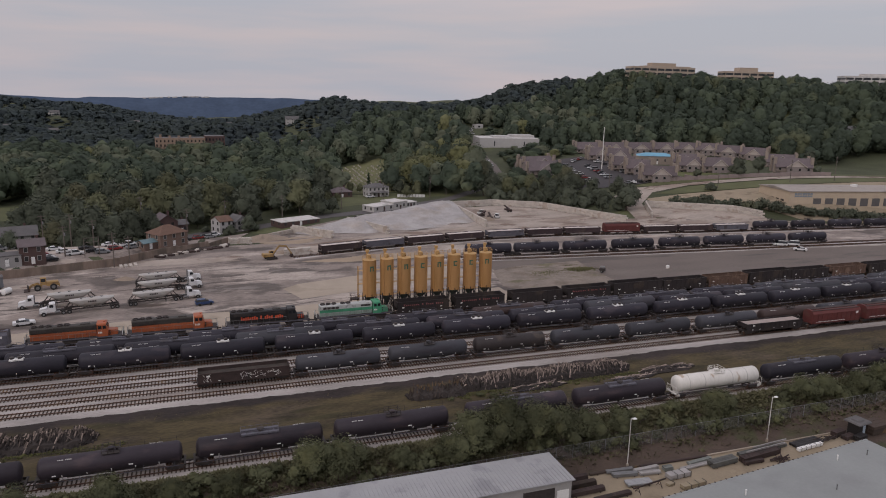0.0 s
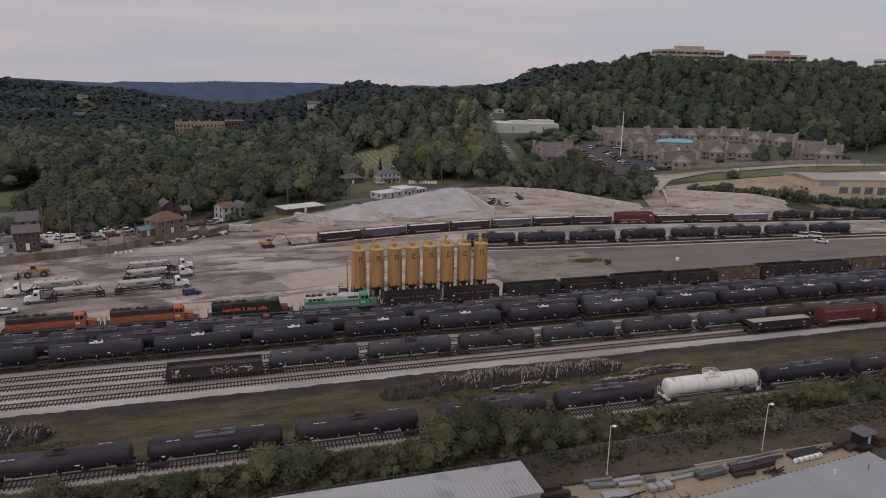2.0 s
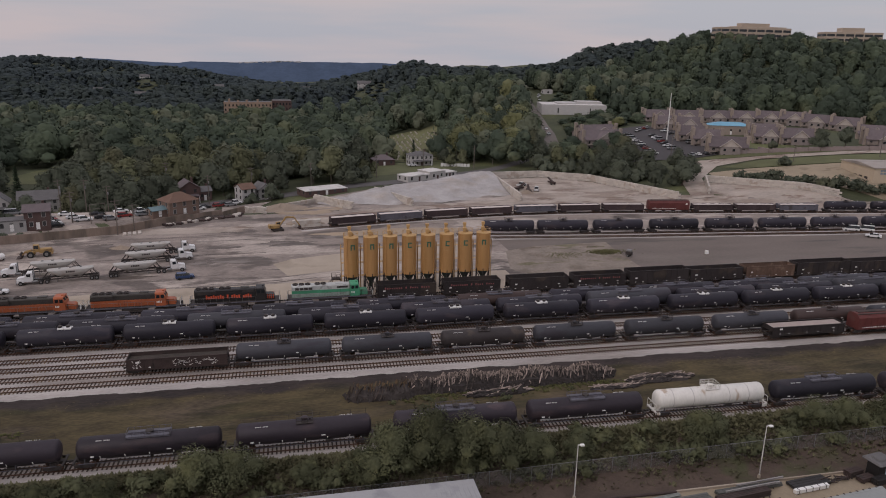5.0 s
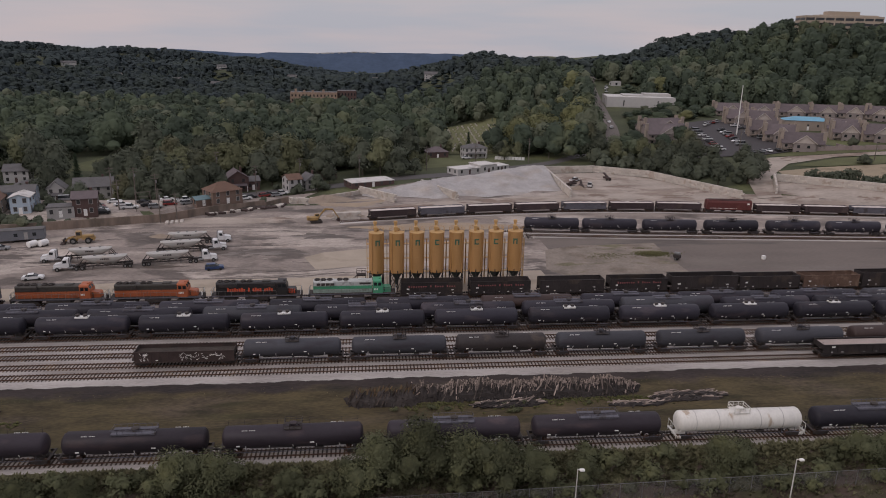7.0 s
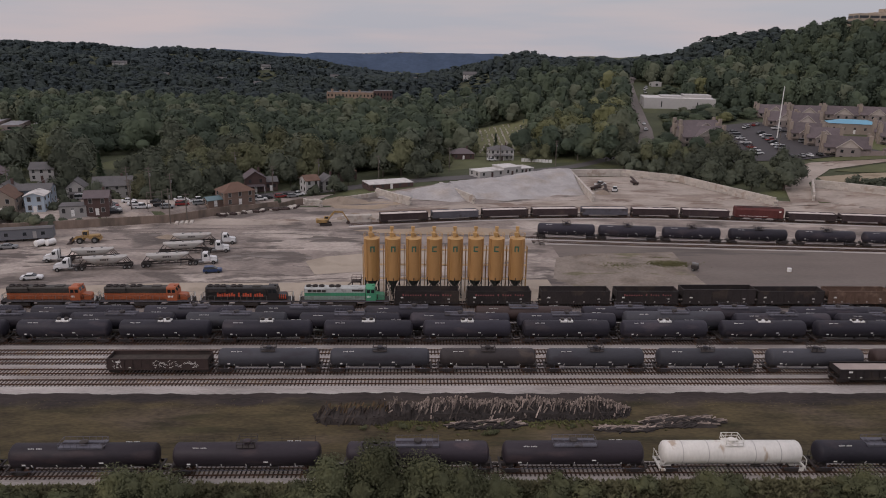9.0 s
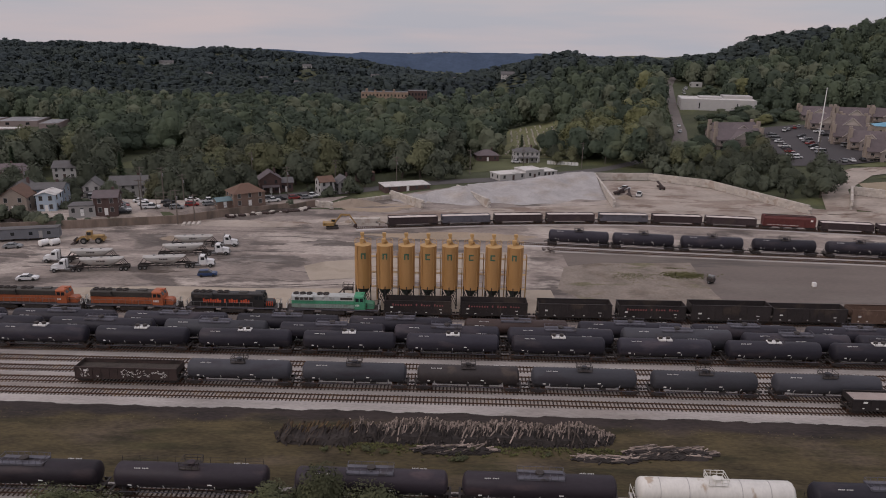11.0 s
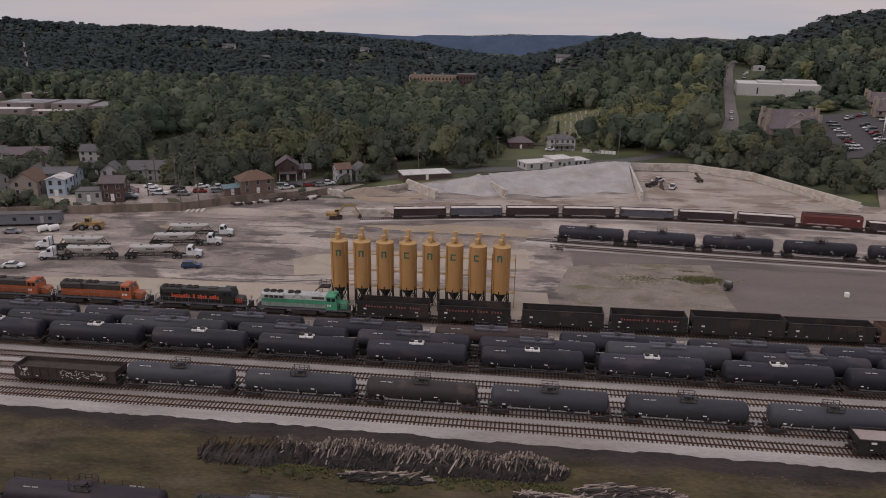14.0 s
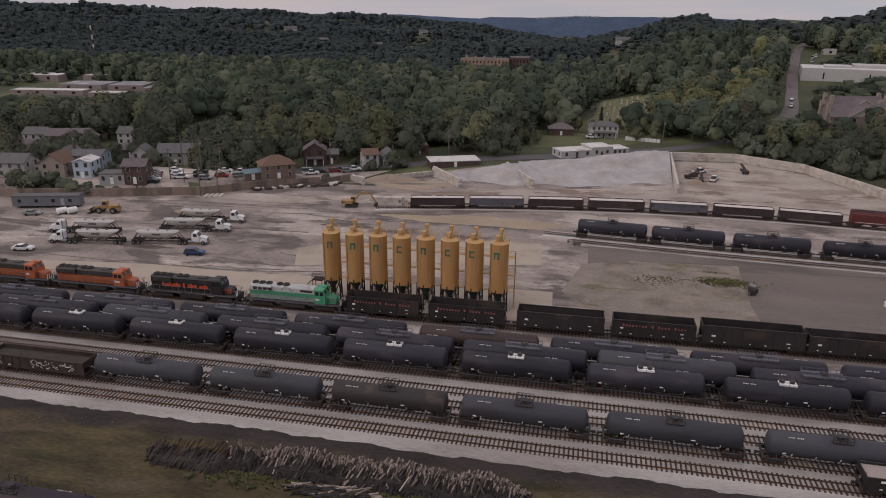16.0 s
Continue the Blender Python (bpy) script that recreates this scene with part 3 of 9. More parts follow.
def draped(name, poly, mat, label, category, lift=0.02, step=6.0, thick=0.3):
    """A flat area with the given outline that follows the land."""
    bm = bmesh.new()
    vs = [bm.verts.new((x, y, 0)) for x, y in poly]
    bm.faces.new(vs)
    xs, ys = [p[0] for p in poly], [p[1] for p in poly]
    for lo, hi, nor in ((min(xs), max(xs), (1, 0, 0)), (min(ys), max(ys), (0, 1, 0))):
        k = lo + step
        while k < hi:
            bmesh.ops.bisect_plane(bm, geom=bm.verts[:] + bm.edges[:] + bm.faces[:], plane_co=Vector(nor) * k, plane_no=nor)
            k += step
    for p in bm.verts:
        p.co.z = float(land(p.co.x, p.co.y)) + lift
    bmesh.ops.recalc_face_normals(bm, faces=bm.faces)
    if sum(f.normal.z for f in bm.faces) < 0:
        bmesh.ops.reverse_faces(bm, faces=bm.faces)
    me = bpy.data.meshes.new(name)
    bm.to_mesh(me)
    bm.free()
    me.materials.append(mat)
    return tagged(new(name, me), label, category, kind="structure")


def blotch(cx, cy, rx, ry, n=22, rough=0.22, seed=0):
    """An uneven rounded outline."""
    rnd = random.Random(seed)
    k = [rnd.uniform(-1, 1) for _ in range(6)]
    out, n = [], 3 * n
    for i in range(n):
        a = 2 * math.pi * i / n
        s = 1 + rough * (k[0] * math.sin(2 * a + 6 * k[1]) + k[2] * math.sin(3 * a + 6 * k[3]) + 0.6 * k[4] * math.sin(5 * a + 6 * k[5]) + 0.4 * k[1] * math.sin(9 * a + 5 * k[0]) + 0.8 * rnd.uniform(-0.5, 0.5))
        out.append((cx + rx * s * math.cos(a), cy + ry * s * math.sin(a)))
    return out


def tufts(name, places, mat, label, seed=0, blades=5, rise=0.6):
    """Many tufts of leaning blades in one mesh; places are rows of x, y, height."""
    p = np.array(places, dtype=float)
    r = np.random.RandomState(seed)
    n = len(p) * blades
    base = np.repeat(p, blades, 0)
    s = base[:, 2:3]
    a = r.rand(n) * 6.283
    d = np.stack([np.cos(a), np.sin(a), 0 * a], 1)
    side = np.stack([-np.sin(a), np.cos(a), 0 * a], 1)
    foot = np.stack([base[:, 0], base[:, 1], land(base[:, 0], base[:, 1]) + 0.02], 1) + d * s * (0.5 * r.rand(n, 1))
    tip = foot + d * s * (0.2 + 0.5 * r.rand(n, 1)) + np.array([[0, 0, 1]]) * s * (rise + 0.5 * rise * r.rand(n, 1))
    w = side * s * 0.3
    vs = np.stack([foot - w, foot + w, tip], 1).reshape(-1, 3)
    return tagged(new(name, numpy_mesh(name, vs, np.arange(3 * n).reshape(-1, 3), mat)), label, "weeds", kind="stuff")

# ---- ground ----
gx = stretched(-2600, 2600, 90, 260, 6.0, 0.035)
gy = stretched(-500, 4700, 180, 200, 5.0, 0.03)
gxx, gyy = np.meshgrid(gx, gy)
gv = np.stack([gxx.ravel(), gyy.ravel(), land(gxx, gyy).ravel() - 0.05], 1)
gv[(gv[:, 1] > 79) & (gv[:, 1] < 98.5), 2] -= 0.45
gi = np.arange(len(gx) * len(gy)).reshape(len(gy), len(gx))
gf = np.stack([gi[:-1, :-1].ravel(), gi[:-1, 1:].ravel(), gi[1:, 1:].ravel(), gi[1:, :-1].ravel()], 1)
tagged(new("ground", numpy_mesh("ground", gv, gf, M_WOODFLOOR, True)), "rolling dark earth and undergrowth of a wooded valley", "ground", kind="structure")

# ridge beyond the valley, its haze painted in as blue
CREST = []
rnd = random.Random(4)
ridge = Geo()
rx = [-1400 + 60 * i for i in range(48)]
tops = [-8 + 9 * math.sin(i * 0.23 + 1) + rnd.uniform(-2.5, 2.5) + (6 if 14 < i < 26 else 0) for i in range(48)]
for i in range(47):
    ridge.add([(rx[i], 4300, tops[i]), (rx[i + 1], 4300, tops[i + 1]), (rx[i + 1], 3900, -190), (rx[i], 3900, -190)], [(3, 2, 1, 0)])
    ridge.add([(rx[i], 4300, tops[i]), (rx[i + 1], 4300, tops[i + 1]), (rx[i + 1], 4600, -190), (rx[i], 4600, -190)], [(0, 1, 2, 3)])
for i in range(13):
    x = -217 + 27 * i + rnd.uniform(-11, 11)
    k = (x + 1400) / 60
    z = tops[int(k)] * (1 - k % 1) + tops[int(k) + 1] * (k % 1)
    CREST.append((x, z - rnd.uniform(0, 3), rnd.uniform(5, 14), rnd.uniform(2.5, 5)))
solid("backdrop", ridge, M_FARHILL, "wooded ridge beyond the valley painted in haze blue", "ridge")

draped("yard", [(-160, 154), (-160, 217.8), (-75, 220), (-48.3, 227.2), (-23.6, 235), (-14.8, 243), (-6, 250), (4, 257), (12, 268), (60, 300), (115, 322), (150, 318), (186, 270), (205, 262), (260, 244), (330, 222), (330, 158), (200, 156.5), (60, 156)], M_YARD, "worn grey gravel and asphalt yard with dark stains", "yard", 0.0)
draped("pavement", [(89, 166), (89, 211), (122, 209), (170, 205), (240, 199), (330, 190), (330, 166)], M_ASPHALT, "smooth grey asphalt lot beside the loading track", "asphalt lot", 0.03)
draped("pale_dirt", [(20, 236), (34, 250), (62, 262), (112, 272), (150, 300), (178, 272), (240, 250), (240, 238), (175, 245), (120, 250), (75, 246), (40, 238)], M_LIGHTDIRT, "pale packed dirt along the stockpile bays", "dirt", 0.04)
draped("bay_floor", [(118, 268), (117, 318), (141, 321), (160, 306), (172, 280), (180, 264), (150, 262)], M_LIGHTDIRT, "pale bare dirt floor of an empty bay", "dirt", 0.07)
draped("bay_floor_east", [(198, 267), (206, 286), (244, 252), (250, 244), (220, 250)], M_LIGHTDIRT, "pale bare dirt floor of a bay", "dirt", 0.08)
for x, y, rx, ry, sd in ((14.5, 200.0, 9.0, 3.4, 3), (2.5, 198.6, 4.0, 1.3, 4), (-26.0, 220.0, 3.2, 2.6, 5), (26.0, 216.0, 9.0, 2.6, 6), (8.0, 214.0, 6.0, 1.4, 7), (-55, 199, 8.0, 2.2, 8), (-2.0, 206.0, 5.0, 0.9, 9), (38.0, 222.0, 7.0, 1.6, 10), (-14.0, 188.0, 8.0, 0.9, 11), (-38.0, 193.0, 9.0, 0.8, 16)):
    draped("mud", blotch(x, y, rx, ry, seed=sd, rough=0.34), M_WET, "dark damp muddy patch with tyre tracks", "mud", 0.02 + 0.0004 * sd)
r = random.Random(52)
for k in range(22):
    x0, y0, n = r.uniform(-55, 20), r.choice((178, 183, 190, 197, 205, 216, 224)) + r.uniform(-3, 3), r.uniform(14, 45)
    lean, sag, half = r.uniform(-0.05, 0.14), r.uniform(-2.5, 2.5), r.uniform(0.16, 0.4)
    mid = [(x0 + n * i / 12, y0 + lean * n * i / 12 + sag * math.sin(math.pi * i / 12) + r.uniform(-0.08, 0.08)) for i in range(13)]
    draped("rut", [(x, y - half * r.uniform(0.5, 1.2)) for x, y in mid] + [(x, y + half * r.uniform(0.5, 1.2)) for x, y in reversed(mid)], M_WET, "dark tyre rut across the gravel yard", "rut", 0.026 + 0.0003 * k)
draped("dirt", blotch(-10, 236, 27, 4.2, seed=5), M_LIGHTDIRT, "pale dusty strip of packed dirt", "dirt", 0.03)
draped("dirt", blotch(-46, 215, 12, 2.2, seed=17), M_LIGHTDIRT, "pale dusty strip of packed dirt", "dirt", 0.032)
draped("mud", blotch(-3, 251.0, 7, 1.7, seed=12), M_WET, "dark wet soil beside rubble", "mud", 0.1)
draped("dirt", blotch(60, 226, 26, 4.0, seed=13), M_SANDDIRT, "tan dirt beside the siding", "dirt", 0.022)
draped("dirt", blotch(33, 262, 13, 7.0, seed=14), M_SANDDIRT, "tan dirt floor between block walls", "dirt", 0.06)
draped("concrete_slab", [(26, 184), (22.2, 195), (27, 199), (60, 208.5), (71, 211), (78, 211), (79, 196)], M_CONCRETE, "pale tan concrete slab round the silos", "concrete slab", 0.05)
draped("concrete_slab", [(-70, 164.8), (-70, 172), (-39, 173.3), (-21, 175.9), (-3.6, 177.7), (16, 177.4), (36, 178.8), (70, 180.4), (82.3, 180.8), (82.6, 174), (90, 174), (90.5, 166), (60, 165.2)], M_CONCRETE, "pale tan concrete apron beside the loading track", "concrete slab", 0.06)
draped("weedy_patch", [(84, 182), (88, 199), (98.3, 203), (121.7, 204.7), (120.6, 194), (120, 181), (120.5, 170), (92, 169)], M_LOTDUST, "dusty lot with sparse dry weeds", "dirt", 0.05)
rnd = random.Random(44)
WEEDS = [(rnd.gauss(117.0, 2.6), rnd.gauss(193.8, 1.1), rnd.uniform(0.2, 0.5)) for _ in range(950)] + [(rnd.gauss(115.5, 1.6), rnd.gauss(199.4, 0.35), rnd.uniform(0.2, 0.4)) for _ in range(60)] + [(rnd.gauss(103.5, 3.0), rnd.gauss(192.4, 1.5), rnd.uniform(0.15, 0.35)) for _ in range(420)]
tufts("lot_weeds", WEEDS, M_WEEDLIGHT, "green weeds growing through the cracked lot", 2, 8, 0.3)
tufts("lot_weeds_dry", [(rnd.gauss(108, 8), rnd.gauss(193, 5), rnd.uniform(0.12, 0.25)) for _ in range(300)] + [(rnd.gauss(99, 2.5), rnd.gauss(201.3, 0.5), rnd.uniform(0.2, 0.4)) for _ in range(120)], M_WEEDDRY, "dry weeds scattered over the dusty lot", 3, 5, 0.14)
tufts("verge_weeds", [(rnd.uniform(-60, 190), rnd.choice((100.2, 104.6, 119.4)) + rnd.gauss(0, 0.7), rnd.uniform(0.12, 0.3)) for _ in range(1500)], M_WEEDDRY, "dry grass tufts between the tracks", 5, 4, 0.2)
tufts("bank_weeds", [(rnd.uniform(-60, 190), 88.8 + 10.2 * rnd.random(), rnd.uniform(0.3, 0.95)) for _ in range(9000)], M_WEEDBANK, "tall green and brown weeds over the soil bank", 7, 5, 0.28)
tufts("bank_grass", [(rnd.uniform(-60, 190), 98.8 - abs(rnd.gauss(0, 3.0)), rnd.uniform(0.4, 1.1)) for _ in range(9000)], M_WEEDBANK, "dense olive weeds on the upper bank beside the track", 9, 5, 0.4)
tufts("pile_weeds", [(rnd.uniform(44, 90), 114.4 - abs(rnd.gauss(0, 1.1)), rnd.uniform(0.2, 0.5)) for _ in range(900)] + [(rnd.uniform(-40, -12), 112.8 - abs(rnd.gauss(0, 0.8)), rnd.uniform(0.2, 0.5)) for _ in range(300)], M_WEED, "tall green weeds along the sleeper piles", 6, 6, 0.3)
draped("grass_strip", [(-160, 98.5), (-160, 124.4), (60, 123.8), (140, 123.2), (260, 121.3), (260, 98.5)], M_GRASS, "rough brown-green grass between the tracks", "grass", 0.02)
draped("soil_bank", [(-160, 76), (-160, 98.6), (260, 98.6), (260, 76)], M_SLOPE, "brown soil bank with weeds below the track", "bank", 0.03, 3.0)
draped("lumber_yard", [(50, 70), (50, 87), (64, 87), (80, 86.7), (106.2, 86.5), (108, 82), (104, 76)], M_YARDTAN, "tan gravel storage yard behind the warehouse", "yard", 0.05)

# roads and lots beyond the yard
draped("street", [(-150, 262), (-150, 268), (-60, 259), (-25, 275), (5, 295), (40, 308), (80, 324), (125, 352), (160, 380), (172, 392), (176, 386), (164, 374), (128, 345), (85, 316), (45, 301), (10, 287), (-20, 267), (-55, 252), (-70, 252)], M_ROAD, "grey two-lane street below the houses", "street", 0.06)
draped("hill_road", [(166, 380), (181, 425), (186.2, 447), (201, 510.5), (229.3, 622), (240, 655), (250.5, 683), (264, 712), (269.5, 709.5), (256.5, 680.5), (246, 653), (235.3, 621), (207, 509.5), (192, 446), (187, 422), (177, 386)], M_OLDROAD, "grey road that climbs the wooded hill", "road", 0.4, 12.0)
draped("access_road", [(186, 262), (197, 290), (205, 312), (225, 322), (300, 308), (420, 270), (420, 264), (300, 301), (250, 312), (226, 309), (208, 292), (196, 262)], M_LIGHTDIRT, "pale dusty access road to the yard", "road", 0.25)
draped("verge", [(226, 306), (250, 310), (300, 299), (420, 262), (420, 250), (300, 285), (235, 300)], M_LAWN, "mown grass verge along the access road", "grass", 0.2)
draped("warehouse_lot", [(216, 300), (235, 299), (300, 284), (420, 250), (420, 200), (330, 225), (262, 246), (246, 262), (214, 290)], M_YARDTAN, "tan dusty lot in front of the beige warehouse", "lot", 0.1)
draped("parking_lot", [(196, 335), (206, 372), (225, 418), (250, 424), (262, 395), (258, 345), (262, 330), (225, 328)], M_PARKLOT, "dark asphalt car park between the apartments", "car park", 0.3)
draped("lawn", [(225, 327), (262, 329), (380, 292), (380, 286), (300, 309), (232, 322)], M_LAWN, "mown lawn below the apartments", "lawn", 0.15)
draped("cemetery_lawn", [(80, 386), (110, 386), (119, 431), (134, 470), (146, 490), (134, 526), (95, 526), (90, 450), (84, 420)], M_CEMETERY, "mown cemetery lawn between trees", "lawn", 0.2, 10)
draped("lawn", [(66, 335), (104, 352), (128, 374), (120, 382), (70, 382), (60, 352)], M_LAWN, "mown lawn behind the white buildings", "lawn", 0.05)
draped("lawn", [(-100, 338), (-72, 338), (-66, 380), (-92, 386)], M_LAWN, "mown lawn among trees", "lawn", 0.1)
draped("house_lot", [(-150, 218.4), (-75, 220.4), (-48.4, 227.6), (-23.9, 235.4), (-15.1, 243.4), (-6.3, 250.4), (3.7, 257.4), (12, 270), (20, 286), (-15, 272), (-52, 262), (-90, 268), (-150, 275)], M_YARD, "worn grey parking strip above the retaining wall", "lot", 0.16, 2.5)
draped("house_lot", [(-150, 270), (-90, 270), (-60, 265), (-52, 290), (-110, 300), (-150, 300)], M_GRASS, "rough grass among the houses", "grass", 0.03)
draped("drive", [(-122, 292), (-95, 278), (-92, 282), (-118, 298)], M_YARD, "grey gravel drive between houses", "drive", 0.08)

# ---- railway ----
RAIL = 0.38


def along(pts, s):
    """Place and heading at s metres along a polyline."""
    for (x0, y0), (x1, y1) in zip(pts, pts[1:]):
        d = math.hypot(x1 - x0, y1 - y0)
        if s <= d or (x1, y1) == pts[-1]:
            return x0 + (x1 - x0) * s / d, y0 + (y1 - y0) * s / d, math.atan2(y1 - y0, x1 - x0)
        s -= d


def at_x(pts, x):
    """Place and heading where a track that runs eastwards passes x."""
    for (x0, y0), (x1, y1) in zip(pts, pts[1:]):
        if x <= x1 or (x1, y1) == pts[-1]:
            return x, y0 + (y1 - y0) * (x - x0) / (x1 - x0), math.degrees(math.atan2(y1 - y0, x1 - x0))


def curve_pts(pts, step=6.0):
    """A smooth line through the given places."""
    out = []
    p = [pts[0]] + list(pts) + [pts[-1]]
    for i in range(1, len(p) - 2):
        n = max(1, int(math.dist(p[i], p[i + 1]) / step))
        for k in range(n):
            t = k / n
            out.append(tuple(0.5 * (2 * b + (c - a) * t + (2 * a - 5 * b + 4 * c - d) * t * t + (3 * b - 3 * c + d - a) * t ** 3) for a, b, c, d in zip(p[i - 1], p[i], p[i + 1], p[i + 2])))
    return out + [tuple(pts[-1])]


TRACKS = {
    "near": [(-150, 102.3), (60, 101.4), (140, 100.6), (250, 99.6)],
    "one": [(-150, 127.6), (60, 127.0), (140, 126.4), (260, 124.5)],
    "two": [(-150, 131.4), (60, 130.9), (140, 130.4), (260, 129.0)],
    "three": [(-150, 135.4), (60, 135.0), (140, 134.6), (260, 133.4)],
    "four": [(-150, 139.2), (60, 138.8), (140, 138.5), (260, 137.4)],
    "five": [(-150, 143.6), (60, 143.4), (140, 143.2), (260, 142.4)],
    "six": [(-150, 147.4), (60, 147.2), (140, 147.0), (260, 146.4)],
    "seven": [(-150, 151.4), (60, 151.2), (140, 151.0), (260, 150.5)],
    "eight": [(-150, 161.6), (60, 162.3), (140, 162.8), (330, 163.5)],
    "bend": curve_pts([(78, 219.6), (122, 215.2), (168, 211.8), (240, 206.6), (340, 200)]),
    "stub": curve_pts([(84, 214.6), (122, 210.9), (168, 207.6), (240, 202.4), (340, 195.8)]),
    "far": curve_pts([(30, 232.5), (39.8, 234.9), (71, 241.2), (104, 245.0), (139, 244.6), (174, 240.4), (211, 236), (270, 228.8), (340, 220)]),
}


def strip(pts, half, z, name, mat, label, skirt=0.9):
    g = Geo()
    vs = []
    for i, (x, y) in enumerate(pts):
        a, b = pts[max(0, i - 1)], pts[min(len(pts) - 1, i + 1)]
        d = Vector((b[0] - a[0], b[1] - a[1], 0)).normalized()
        s = Vector((-d.y, d.x, 0))
        for k, h in ((half + skirt, -0.1), (half, z), (-half, z), (-half - skirt, -0.1)):
            vs.append((x + s.x * k, y + s.y * k, h))
    fs = [(4 * i + j, 4 * i + j + 1, 4 * i + j + 5, 4 * i + j + 4) for i in range(len(pts) - 1) for j in range(3)]
    g.add(vs, fs)
    return solid(name, g, mat, label, "ballast")


def yard_bed():
    g = Geo()
    r = random.Random(21)
    xs = [-150 + 1.0 * i for i in range(411)]
    vs = []
    for x in xs:
        a, b = at_x(TRACKS["one"], x)[1], at_x(TRACKS["seven"], x)[1]
        e = 0.22 * math.sin(0.11 * x) + 0.18 * math.sin(0.37 * x + 1) + 0.15 * math.sin(0.9 * x) + r.uniform(-0.3, 0.3)
        vs += [(x, a - 4.6 - e, -0.06), (x, a - 3.0 - 0.5 * e, 0.1), (x, a - 1.9, 0.16), (x, b + 2.0, 0.16), (x, b + 4.2, -0.1)]
    g.add(vs, [(5 * i + j, 5 * i + 5 + j, 5 * i + 6 + j, 5 * i + 1 + j) for i in range(len(xs) - 1) for j in range(4)])
    return solid("ballast_yard", g, M_BALLAST, "pale grey limestone ballast across the yard tracks", "ballast")


yard_bed()
strip(TRACKS["near"], 1.9, 0.16, "ballast_siding", M_BALLAST, "grey ballast under the siding at the bank")
strip(TRACKS["eight"], 1.8, 0.16, "ballast_loading", M_DARKBALLAST, "dark ballast under the loading track")
strip(TRACKS["bend"], 2.0, 0.12, "ballast_bend", M_BALLASTPALE, "pale ballast under the curved siding")
strip(TRACKS["stub"], 1.5, 0.11, "ballast_stub", M_BALLAST, "pale ballast under the empty siding")
strip(TRACKS["far"], 1.9, 0.12, "ballast_far", M_BALLASTPALE, "pale ballast under the far siding")
# strips between the rails: darker under the tank-car rows, brown on the others
for key, half, mat, label in (("five", 1.5, M_DARKBALLAST, "darker ballast between the rails under the tank cars"), ("six", 1.5, M_DARKBALLAST, "darker ballast between the rails under the tank cars"), ("seven", 1.5, M_DARKBALLAST, "darker ballast between the rails under the tank cars"),
                              ("near", 1.15, M_FOULED, "brown fouled ballast between the rails"), ("one", 1.15, M_FOULED, "brown fouled ballast between the rails"), ("two", 1.15, M_FOULED, "brown fouled ballast between the rails")):
    g = Geo()
    pts = TRACKS[key]
    for i in range(len(pts) - 1):
        (x0, y0), (x1, y1) = pts[i], pts[i + 1]
        k = len(g.v)
        if i == 0:
            g.v += [(x0, y0 - half, 0.166), (x0, y0 + half, 0.166)]
        n = len(g.v)
        g.v += [(x1, y1 - half, 0.166), (x1, y1 + half, 0.166)]
        g.f.append((n - 2, n, n + 1, n - 1))
    solid("ballast_" + key, g, mat, label, "ballast")


def sleeper_mesh():
    g = Geo()
    g.cbox(-0.11, 0.11, -1.3, 1.3, 0.08, 0.24, 0.015)
    return g.data("sleeper", M_SLEEPER)


SLEEPER = sleeper_mesh()


def railway_track(key, label, near=None):
    """Two rails on sleepers; the sleepers within the stretch `near` are single parts, the others one mesh."""
    pts = TRACKS[key]
    t = thing("railway_track", label, "railway track", "yard tracks", "structure")
    for side in (-0.75, 0.75):
        g = Geo()
        for p, q in zip(pts, pts[1:]):
            d = Vector((q[0] - p[0], q[1] - p[1], 0)).normalized()
            s = Vector((-d.y, d.x, 0)) * side
            a, b = Vector((*p, 0)) + s, Vector((*q, 0)) + s
            for w, z0, z1 in ((0.14, 0.235, 0.26), (0.03, 0.26, 0.34), (0.075, 0.34, 0.38)):
                g.bar((a.x, a.y, (z0 + z1) / 2), (b.x, b.y, (z0 + z1) / 2), w, z1 - z0)
        part("rail", g, M_RAIL, t)
    total = sum(math.dist(p, q) for p, q in zip(pts, pts[1:]))
    rest, r = Geo(), random.Random(len(key) * 7 + len(pts))
    for i in range(int(total / 0.6)):
        x, y, a = along(pts, 0.3 + i * 0.6)
        a += r.uniform(-0.015, 0.015)
        y += r.uniform(-0.05, 0.05)
        if near and near[0] < x < near[1]:
            LATER.append((t, x, y, a))
        else:
            rest.box(-0.11, 0.11, -1.3, 1.3, 0.08, 0.24, pose(x, y, 0, 0, 0, math.degrees(a)))
    tagged(part("sleepers", rest, M_SLEEPER, t), kind="stuff")
    return t


LATER = []
railway_track("near", "rusty track on grey ballast beside the grass strip", (20, 98))
railway_track("one", "empty rusty track on pale ballast with dark sleepers", (28, 96))
railway_track("two", "yard track on pale ballast under grey tank cars", (50, 84))
railway_track("three", "empty yard track on pale ballast")
railway_track("four", "empty yard track on pale ballast")
railway_track("five", "yard track under a row of black tank cars")
for key in ("six", "seven"):
    railway_track(key, "yard track between rows of tank cars")
railway_track("eight", "loading track on dark ballast beside the silos")
railway_track("bend", "curved siding on pale ballast that ends near the silos")
railway_track("stub", "empty siding on pale ballast in front of the tank cars")
railway_track("far", "curved siding along the stockpile bays")


def wheel_mesh():
    g = Geo()
    g.lathe([(-0.07, 0.3), (-0.07, 0.42), (0.05, 0.44), (0.07, 0.48), (0.07, 0.3)], "y", 10)
    return g.data("wheel", M_RAIL, True)


WHEEL = wheel_mesh()


